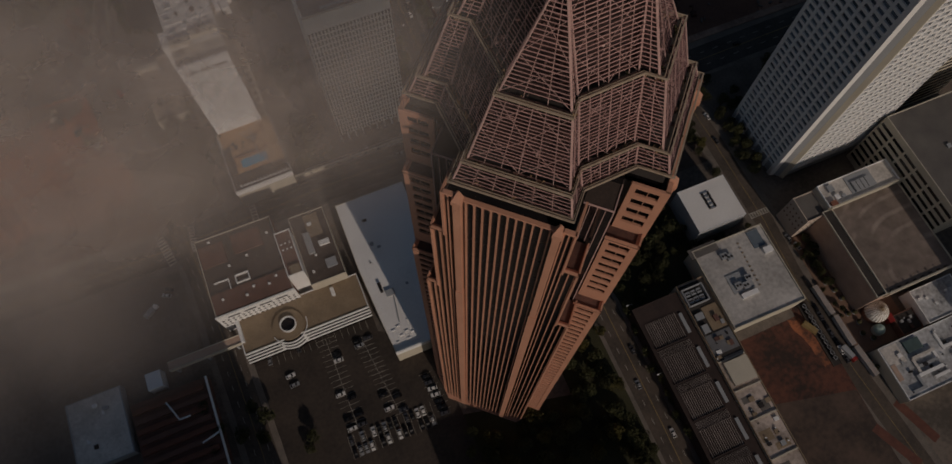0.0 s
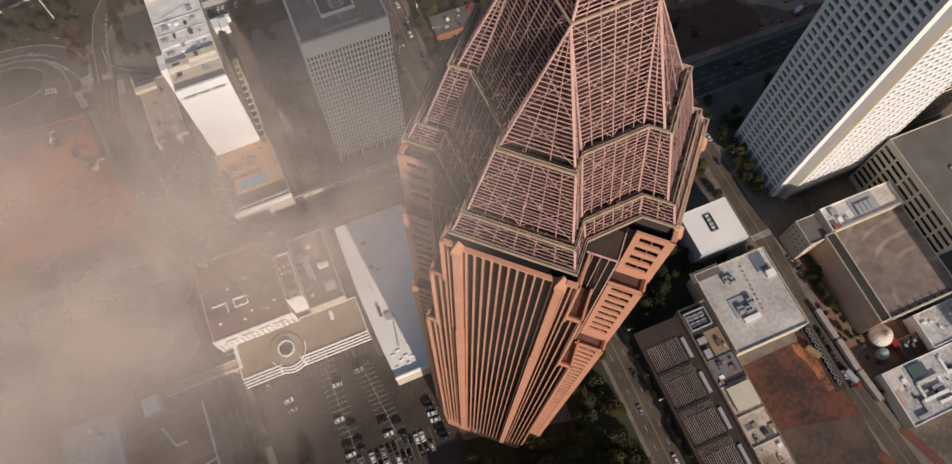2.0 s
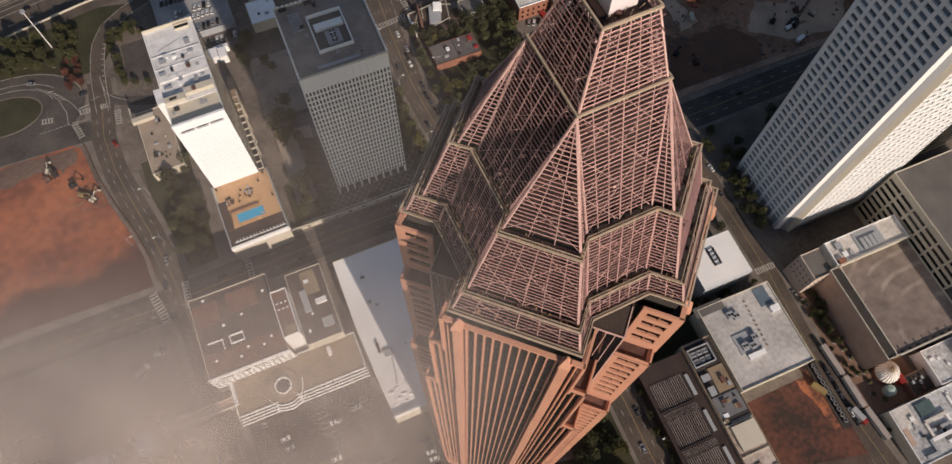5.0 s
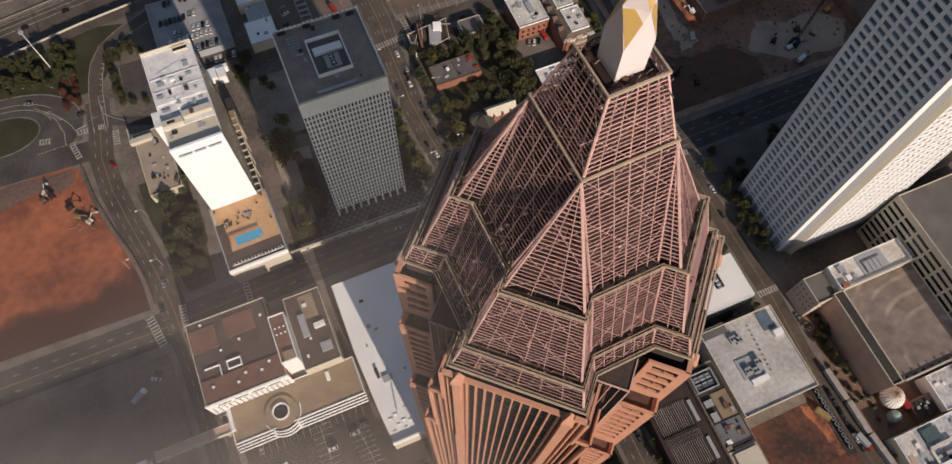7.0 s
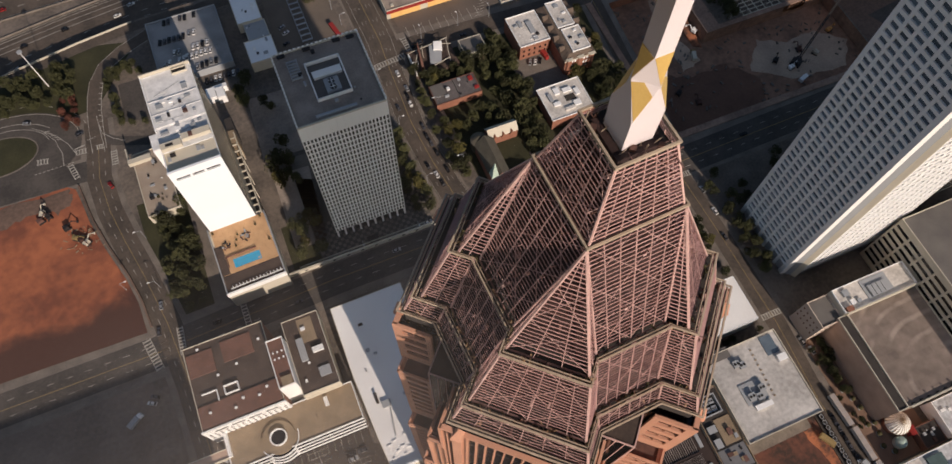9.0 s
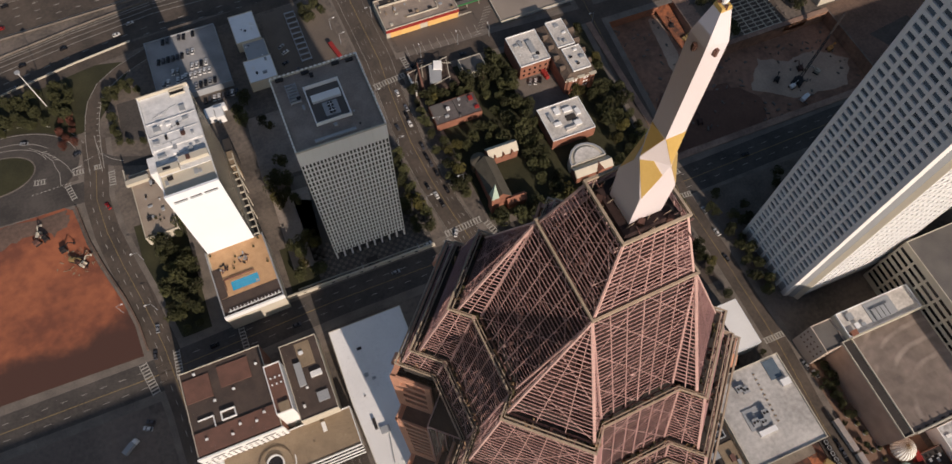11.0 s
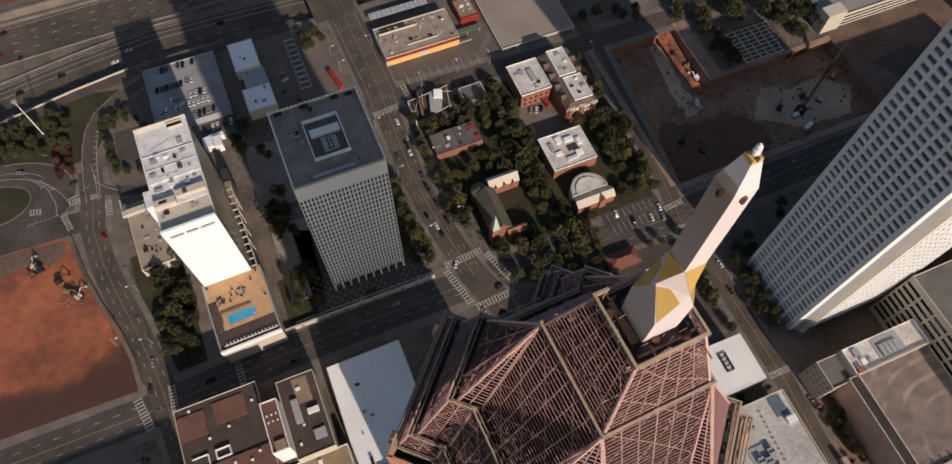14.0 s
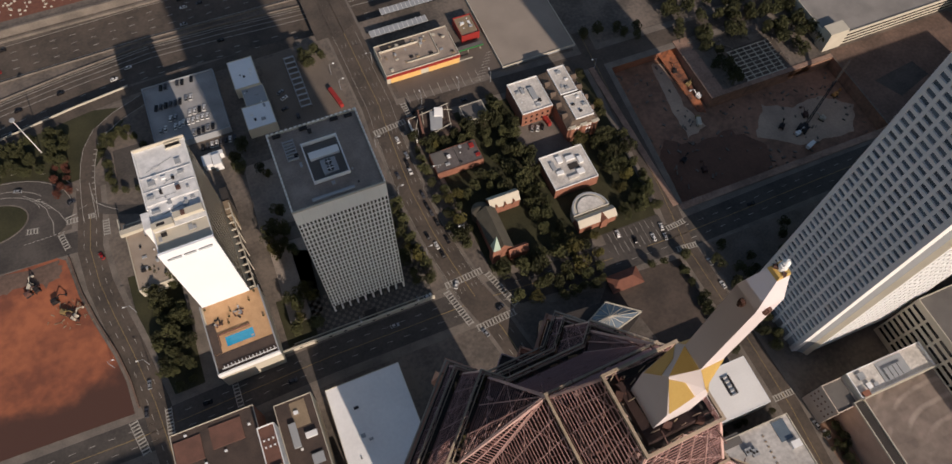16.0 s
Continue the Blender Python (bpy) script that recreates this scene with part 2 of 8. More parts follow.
def strip(points, width, z):
    """A flat band along a polyline, as a mesh shape."""
    s = Shape()
    n = len(points)
    lefts, rights = [], []
    for i, (x, y) in enumerate(points):
        x0, y0 = points[max(i - 1, 0)]
        x1, y1 = points[min(i + 1, n - 1)]
        d = math.hypot(x1 - x0, y1 - y0)
        nx, ny = -(y1 - y0) / d * width / 2, (x1 - x0) / d * width / 2
        lefts.append((x + nx, y + ny, z))
        rights.append((x - nx, y - ny, z))
    for i in range(n - 1):
        s.quad(rights[i], rights[i + 1], lefts[i + 1], lefts[i])
    return s


def road(name, label, points, width, material, z=0.05, walk_width=4.5):
    if walk_width:
        structure("pavement", strip(points, width + 2 * walk_width, z - 0.02), PAVE, "worn concrete pavement beside the road", "pavement")
    return structure(name, strip(points, width, z), material, label, "road")


PEACH = [(66, 520), (69, 400), (72, 312), (70.6, 290), (69.4, 250), (71.4, 222), (74.4, 200), (78, 180), (83.5, 163), (92, 120), (99, 60), (99, 0), (97, -150)]
EAST = [(207, 320), (205, 290), (198.5, 200), (194, 165), (196, 120), (197, 70), (194.5, 30), (196.5, -14), (201, -60), (210, -200)]
WEST = [(-74, -100), (-76, 60), (-79.5, 150), (-83, 185), (-88.5, 215), (-93.5, 237), (-97.5, 258), (-99, 280), (-96, 300), (-94.5, 318)]
NORTHAVE = [(-600, 172), (-90, 172), (0, 176), (80, 176), (140, 172), (195, 170), (300, 172), (700, 172)]
road("road_north_avenue", "shaded grey asphalt avenue with faded lane lines", NORTHAVE, 17, ASPHALT, 0.056)
road("road_cross_street", "worn grey asphalt cross street", [(70, 303), (205, 297), (300, 296), (500, 290)], 12, WORNROAD, 0.066)
road("road_main_street", "wide sunlit worn asphalt street with lane lines", PEACH[:9], 15, WORNROAD, 0.08, 1.5)
road("road_main_north", "broad northern end of the main street", PEACH[:4], 20, WORNROAD, 0.075, 1.5)
road("road_south_street", "narrow worn asphalt street between trees", PEACH[8:], 13, WORNROAD, 0.08, 2)
road("road_east_street", "narrow worn asphalt street beside a pit", EAST, 10, WORNROAD, 0.07, 3.5)
road("road_west_street", "curving grey asphalt street", WEST, 13, WORNROAD, 0.07, 3)
road("road_bridge", "asphalt bridge over the sunken motorway", [(66, 374), (64.5, 455)], 27, WORNROAD, 0.1, 0)
road("road_roundabout_link", "grey asphalt road to the roundabout", [(-400, 290), (-150, 289), (-104, 287)], 13, ASPHALT, 0.06, 2)
RAMP = [(-95.7, 300), (-95, 313), (-94, 324), (-92, 335), (-89.4, 344), (-83, 354), (-72, 361.5), (-54, 369), (-20, 377), (40, 379)]
road("road_ramp", "curving concrete motorway slip road", RAMP, 8.5, WORNROAD, 0.11, 0)
road("road_hotel_loop", "narrow asphalt loop behind the hotel", [(-93, 306), (-87, 301), (-80, 298), (-66, 293), (-55, 291)], 6, ASPHALT, 0.10, 0)
LANES_S = [(-1500, 344), (-400, 345), (-220, 373), (-140, 387), (-93, 394.5), (-46, 400), (0, 399), (60, 395.5), (400, 393), (1500, 393)]
LANES_N = [(-1500, 424), (-400, 426), (-140, 433), (-46, 436), (60, 434.5), (400, 434), (1500, 434)]
structure("road_motorway_south", strip(LANES_S, 30, -5.95), WORNROAD, "sunken multi-lane motorway in worn grey concrete", "road")
structure("road_motorway_north", strip(LANES_N, 29, -5.94), WORNROAD, "sunken multi-lane motorway in worn grey concrete", "road")
road("road_shoulder", "worn concrete shoulder above the motorway", [(-260, 343), (-220, 350), (-140, 364.2), (-95, 372.8), (-60, 377.5), (-30, 379)], 6.5, WORNROAD, 0.07, 0)
# construction pits
def ragged(points, z, seed, amp=1.6, n=6):
    """A patch of earth with an uneven outline."""
    r_ = random.Random(seed)
    ring = []
    for (x0, y0), (x1, y1) in zip(points, points[1:] + points[:1]):
        for k in range(n):
            ring.append((x0 + (x1 - x0) * k / n + r_.uniform(-amp, amp), y0 + (y1 - y0) * k / n + r_.uniform(-amp, amp), z))
    return Shape().quad(*ring)


p = Shape()
p.quad((203, 187, -9), (345, 187, -9), (345, 243, -9), (203, 243, -9)).quad((203, 243, -9), (258, 243, -9), (258, 291, -9), (203, 291, -9))
outline = [(203, 187), (345, 187), (345, 243), (258, 243), (258, 291), (203, 291)]
structure("ground_pit_floor", p, BROWNDIRT, "dark brown earth floor of a building pit", "ground")
pw = Shape()
for i in range(6):
    (x0, y0), (x1, y1) = outline[i], outline[(i + 1) % 6]
    pw.quad((x0, y0, -9), (x1, y1, -9), (x1, y1, 0), (x0, y0, 0))
structure("wall_pit", pw, BROWNDIRT, "timber-lagged sides of a building pit", "retaining wall")
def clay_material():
    """Red clay, darker towards the avenue along a wandering edge."""
    m = mat("graded_red_clay", (0.40, 0.135, 0.066), (0.19, 0.068, 0.042), 0.95, scale=0.03, fine=0.2, contrast=1.8)
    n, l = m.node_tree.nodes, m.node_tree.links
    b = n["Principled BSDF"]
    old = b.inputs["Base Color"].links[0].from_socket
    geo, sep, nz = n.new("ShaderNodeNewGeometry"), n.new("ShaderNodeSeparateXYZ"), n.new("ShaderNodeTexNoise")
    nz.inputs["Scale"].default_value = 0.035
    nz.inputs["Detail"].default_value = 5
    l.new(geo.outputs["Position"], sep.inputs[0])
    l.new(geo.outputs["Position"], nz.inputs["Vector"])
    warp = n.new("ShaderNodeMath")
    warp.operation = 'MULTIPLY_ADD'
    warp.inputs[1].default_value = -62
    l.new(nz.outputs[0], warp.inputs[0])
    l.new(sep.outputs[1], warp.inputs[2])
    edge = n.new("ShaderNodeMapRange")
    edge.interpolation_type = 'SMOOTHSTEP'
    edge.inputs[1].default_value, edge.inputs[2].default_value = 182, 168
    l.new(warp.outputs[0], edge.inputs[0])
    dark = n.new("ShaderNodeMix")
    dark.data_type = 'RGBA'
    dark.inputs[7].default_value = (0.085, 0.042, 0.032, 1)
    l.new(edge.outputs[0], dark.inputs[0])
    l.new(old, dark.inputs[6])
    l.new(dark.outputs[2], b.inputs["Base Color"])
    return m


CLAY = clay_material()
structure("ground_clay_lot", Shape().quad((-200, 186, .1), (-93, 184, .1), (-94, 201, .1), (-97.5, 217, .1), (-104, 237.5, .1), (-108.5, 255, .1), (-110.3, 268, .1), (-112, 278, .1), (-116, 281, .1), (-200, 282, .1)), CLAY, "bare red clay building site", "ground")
structure("ground_clay_bank", ragged([(-200, 274), (-150, 268), (-136, 272), (-122, 266), (-114, 272), (-116, 280), (-200, 281.5)], .125, 15, 1.4), DARKEARTH, "grey-brown trodden end of the clay site", "ground")
rim = Shape()
EDGE = [(-90.5, 186), (-92, 201), (-95.5, 217), (-102, 237.5), (-106.5, 255), (-108.5, 268), (-110, 279)]
for (x0, y0), (x1, y1) in zip(EDGE, EDGE[1:]):
    rim.bar((x0, y0, 0.6), (x1, y1, 0.6), 0.9, 1.3)
structure("wall_clay_site", rim, DARKEARTH, "dark low earth bank and fence round the clay site", "fence")
# yard earth: the shade over its lower half is put into these colours
structure("ground_dirt_lot", Shape().quad((147.5, -40, .1), (192, -40, .1), (193, 27, .1), (147.5, 27, .1)), mat("trodden_shaded_red_earth", (0.14, 0.058, 0.04), (0.045, 0.031, 0.026), 0.95, scale=0.05, fine=0.4, contrast=2.0), "red-brown earth yard behind a fence, darkened for shade", "ground")
CLAYRAMP = mat("orange_clay", (0.40, 0.145, 0.07), (0.10, 0.052, 0.038), 0.95, scale=0.12, fine=0.6, contrast=2.2)
structure("ground_clay_ramp", ragged([(179, 19.5), (185, 20.5), (187.5, 6), (189, -6), (184.5, -7), (182, 8)], .14, 23, 0.5), CLAYRAMP, "trodden red clay ramp in the yard", "ground")
structure("ground_yard_south", Shape().quad((147.5, -62, .13), (192, -62, .13), (192, -22, .13), (147.5, -12, .13)), mat("trodden_shaded_earth", (0.12, 0.082, 0.064), (0.055, 0.042, 0.036), 0.95, scale=0.06, fine=0.4, contrast=1.6), "brown trodden end of the yard, shade put into its colour", "ground")
structure("ground_yard_terrace", Shape().quad((149, 19.5, .5), (184, 20, .5), (184, 24.3, .5), (149, 24.3, .5)), PAVE, "grey-brown trodden terrace above the yard", "ground")

# ---- the tower ----
TOWER = (41.2, 56.7)
tower = thing("skyscraper", "pink granite skyscraper with a trellis crown and gilded spire", "skyscraper", TOWER[0], TOWER[1], 0, -42.3)


def plan(B, w, s):
    return [(-w, -B), (w, -B), (w, -B + s), (B - s, -w), (B, -w), (B, w), (B - s, w), (w, B - s), (w, B), (-w, B), (-w, B - s), (-B + s, w),
            (-B, w), (-B, -w), (-B + s, -w), (-w, -B + s)]


def square(h):
    r = h * math.sqrt(2)
    return plan(r, 0.02, 0.01)


TIERS = [  # lower plan, z, upper plan, z, slat pitch
    (plan(23.9, 10.6, 6.0), 234.6, plan(22.4, 9.5, 5.3), 239.2, 0.68),
    (plan(21.3, 8.95, 4.95), 238.7, plan(17.3, 6.1, 3.4), 253.4, 0.72),
    (plan(16.3, 5.75, 3.25), 253.0, square(6.3), 273.7, 0.70),
    (square(6.1), 273.8, square(3.55), 284.4, 0.66),
]
slat_me, rib_me, hip_me, brace_me = unit_box(SLAT), unit_box(RIB), unit_box(RIB), unit_box(RIB)
rest = Shape()
slat_count = 0
rnd = random.Random(11)
for ti, (P, z0, Q, z1, pitch) in enumerate(TIERS):
    n = len(P)
    slats, ribs, braces, hiplist = [], [], [], []
    struts, pale, rusty = Shape(), Shape(), Shape()
    for i in range(n):
        j = (i + 1) % n
        p0, p1, q0, q1 = (Vector((*P[i], z0)), Vector((*P[j], z0)), Vector((*Q[i], z1)), Vector((*Q[j], z1)))
        wide = (p1 - p0).length
        if wide < 0.3:
            continue
        normal = (p1 - p0).cross((q0 + q1) / 2 - (p0 + p1) / 2).normalized()
        rows = int((z1 - z0) / pitch)
        first = (1, 2, 2, 1)[ti]     # the screens stand on open feet
        for k in range(first, rows):
            t = (k + rnd.uniform(-0.06, 0.06)) / rows
            a, b = p0.lerp(q0, t), p1.lerp(q1, t)
            if (a - b).length > 0.35:
                slats.append((i, a, b, Vector((normal.x, normal.y, 0)).normalized()))
        m = (6 if (q1 - q0).length > 4 else 3) if wide > 8 else 2 if wide > 3 else 1
        hiplist += [(p0, q0, normal), (p1, q1, normal)]
        for k in range(1, m):
            t = k / m
            ribs.append((p0.lerp(p1, t) - normal * 0.12, q0.lerp(q1, t) - normal * 0.12, normal, 0.12 if 2 * k == m else 0.085))
        inward = -normal * 0.28
        if wide > 4:
            # crossed bracing just behind the slats
            for k in range(0, max(m - 1, 1), 3):
                a0, a1 = p0.lerp(p1, k / m) + inward, p0.lerp(p1, min(1, (k + 3) / m)) + inward
                b0, b1 = q0.lerp(q1, k / m) + inward, q0.lerp(q1, min(1, (k + 3) / m)) + inward
                bays = max(1, round((z1 - z0) / 7))
                for f in range(bays):
                    u, v = f / bays, (f + 1) / bays
                    braces += [(a0.lerp(b0, u), a1.lerp(b1, v), normal), (a1.lerp(b1, u), a0.lerp(b0, v), normal)]
            # loose framing, pipes and ladders between the screen and the dark core
            for _ in range(int(wide * (z1 - z0) * 0.2)):
                e, t = rnd.random(), rnd.random()
                c = p0.lerp(p1, e).lerp(q0.lerp(q1, e), t) - normal * rnd.uniform(0.4, 1.5)
                kind = rnd.random()
                along = (p1 - p0).normalized()
                if kind < 0.4:
                    d = along * rnd.uniform(0.4, 1.6)
                elif kind < 0.7:
                    d = (along * rnd.uniform(-1, 1) + Vector((0, 0, rnd.uniform(0.3, 1.0)))) * rnd.uniform(0.5, 1.5)
                else:
                    d = normal * rnd.uniform(0.3, 0.8) + Vector((0, 0, rnd.uniform(-0.3, 0.3)))
                w = rnd.uniform(0.06, 0.13) if kind < 0.85 else rnd.uniform(0.2, 0.4)
                (struts if rnd.random() < 0.5 else pale if rnd.random() < 0.22 else rusty).bar(c - d, c + d, w)
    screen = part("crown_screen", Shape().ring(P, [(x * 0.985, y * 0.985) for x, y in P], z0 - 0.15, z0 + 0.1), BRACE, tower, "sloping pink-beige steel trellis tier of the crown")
    for a, b, normal in hiplist:
        place("hip_rafter", hip_me, screen, bar_matrix(a - normal * 0.12, b - normal * 0.12, 0.2, 0.2, normal))
    for a, b, normal, w in ribs:
        place("rib", rib_me, screen, bar_matrix(a, b, w, 0.14, normal))
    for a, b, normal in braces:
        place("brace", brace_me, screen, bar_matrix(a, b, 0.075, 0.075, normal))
    for i, a, b, normal in slats:
        if i in (0, 2, 14, 15, 1) and ti in (1, 2, 3) and slat_count < 290:
            place("slat", slat_me, screen, bar_matrix(a, b, 0.19, 0.05, normal))
            slat_count += 1
        else:
            rest.plate(a, b, 0.19, 0.05, normal)
    # dark core added for the shaded machinery inside, widened to block the sun
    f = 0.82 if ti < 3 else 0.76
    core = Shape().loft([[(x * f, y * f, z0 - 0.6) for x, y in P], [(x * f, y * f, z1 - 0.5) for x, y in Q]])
    part("plant_room", core, COREDARK, screen, "dark solid core standing for the machinery and shade behind the trellis")
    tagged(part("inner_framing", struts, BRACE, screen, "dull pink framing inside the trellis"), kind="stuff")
    tagged(part("pipework", pale, RIB, screen, "pale pipes and ladders inside the trellis"), kind="stuff")
    tagged(part("ductwork", rusty, RUST, screen, "rust-coloured ducts inside the trellis"), kind="stuff")
tagged(part("slats", rest, SLAT, tower, "thin pink-beige steel slats of the crown"), kind="stuff")

# copings and terraces
for B, w, s, z in ((24.8, 11.2, 6.3, 235.2), (22.65, 9.65, 5.4, 239.5), (17.55, 6.25, 3.48, 253.8)):
    part("coping", Shape().ring(plan(B, w, s), plan(B - 0.27, w - 0.16, s - 0.11), z - 0.38, z), LIP, tower, "weathered bronze coping round a crown terrace")
    part("gutter_rail", Shape().ring(plan(B - 0.62, w - 0.37, s - 0.25), plan(B - 0.74, w - 0.44, s - 0.3), z - 0.5, z - 0.12), LIP, tower, "thin rail behind a coping")
for h, z in ((6.5, 274.1), (3.75, 284.9)):
    part("coping", Shape().ring(square(h), square(h - 0.26), z - 0.4, z), LIP, tower, "pale bronze coping band round the crown")
for B, w, s, z in ((24.2, 10.8, 6.1, 234.2), (22.4, 9.5, 5.3, 238.3), (17.3, 6.1, 3.4, 252.6)):
    part("terrace", Shape().prism(plan(B, w, s), z - 0.4, z - 0.1), DARKROOF, tower, "dark planted terrace behind a coping")
part("roof_deck", Shape().prism(square(3.5), 283.0, 283.3), DARKROOF, tower, "dark roof deck crowded with equipment")

# machinery and planting along the terraces
rnd = random.Random(5)
for (B, w, s, z, m) in ((23.95, 10.6, 5.9, 234.1, 230), (21.9, 9.2, 5.1, 238.2, 260), (16.9, 5.9, 3.3, 252.5, 170)):
    P = plan(B, w, s)
    lots = {RUST: Shape(), TANPIPE: Shape(), SHRUB: Shape()}
    for _ in range(m):
        i = rnd.randrange(16)
        (x0, y0), (x1, y1) = P[i], P[(i + 1) % 16]
        if abs(x1 - x0) + abs(y1 - y0) < 0.5:
            continue
        t = rnd.random()
        g = 1 - rnd.random() * 0.035
        x, y = (x0 + (x1 - x0) * t) * g, (y0 + (y1 - y0) * t) * g
        a = rnd.random() * 3.1
        k = 0.15 + rnd.random() * 0.55
        clutter = lots[rnd.choice((RUST, RUST, TANPIPE, SHRUB, SHRUB))]
        clutter.bar((x - k * math.cos(a), y - k * math.sin(a), z + 0.15), (x + k * math.cos(a), y + k * math.sin(a), z + 0.3 + rnd.random() * 0.8), 0.1 + rnd.random() * 0.25, 0.12 + rnd.random() * 0.2)
    tagged(part("terrace_ducts", lots[RUST], RUST, tower, "rusty ducts on a terrace"), kind="stuff")
    tagged(part("terrace_pipes", lots[TANPIPE], TANPIPE, tower, "tan pipes on a terrace"), kind="stuff")
    tagged(part("terrace_planting", lots[SHRUB], SHRUB, tower, "olive shrubs on a terrace"), kind="stuff")
clutter, pale = Shape(), Shape()
for _ in range(90):
    x, y = rnd.uniform(-4.8, 4.8), rnd.uniform(-4.8, 4.8)
    if abs(x) + abs(y) > 4.7 or abs(x) + abs(y) < 2.5:
        continue
    k = 0.08 + rnd.random() * 0.28
    h = rnd.random()
    if h < 0.6:
        clutter.box(x - k, y - k, 283.3, x + k, y + k, 283.5 + rnd.random() * 0.9)
    else:
        pale.bar((x - k, y - k, 283.4), (x + k * rnd.uniform(-1, 2), y + k, 284.6), 0.07)
tagged(part("roof_equipment", clutter, RUST, tower, "small boxes and ducts on the roof deck"), kind="stuff")
tagged(part("roof_pipes", pale, LIP, tower, "thin pale pipes and rails on the roof deck"), kind="stuff")

# body: core and four stepped bays
STAGES = [(12.0, 25.2, 10.0, 231.4), (15.0, 24.7, 10.0, 212.2), (17.9, 24.3, 10.0, 174.8)]
part("glass_core", Shape().prism([(-17.2, -17.2), (17.2, -17.2), (17.2, 17.2), (-17.2, 17.2)], 0, 228), GLASS, tower, "dark recessed glazing in the corner of the tower")
for sx, sy in ((1, 1), (1, -1), (-1, 1), (-1, -1)):
    for k, w in ((12.9, 0.12), (14.3, 0.12), (15.8, 0.12), (17.25, 0.2)):
        place("mullion", unit_box(GRANITE if w > 0.3 else RIB), tower, pose(sx * k, sy * 17.25, 114) @ Matrix.Diagonal((w, w, 228.2, 1)))
        if k < 17:
            place("mullion", unit_box(GRANITE if w > 0.3 else RIB), tower, pose(sx * 17.25, sy * k, 114) @ Matrix.Diagonal((w, w, 228.2, 1)))
part("core_rail", Shape().ring([(-17.35, -17.35), (17.35, -17.35), (17.35, 17.35), (-17.35, 17.35)], [(-17.15, -17.15), (17.15, -17.15), (17.15, 17.15), (-17.15, 17.15)], 227.9, 228.3), RIB, tower, "thin pale rail round the core roof")
part("core_roof", Shape().box(-17.1, -17.1, 227.95, 17.1, 17.1, 228.1), BROWNBITUMEN, tower, "brown roof over the recessed glazing")
part("cap_floor", Shape().prism(plan(23.4, 11.0, 6.0), 232.0, 234.2), DARKROOF, tower, "dark soffit under the crown")
fin_me = Shape().box(-0.14, -0.3, -0.5, 0.14, 0.3, 0.5).mesh("fin", GRANITE)
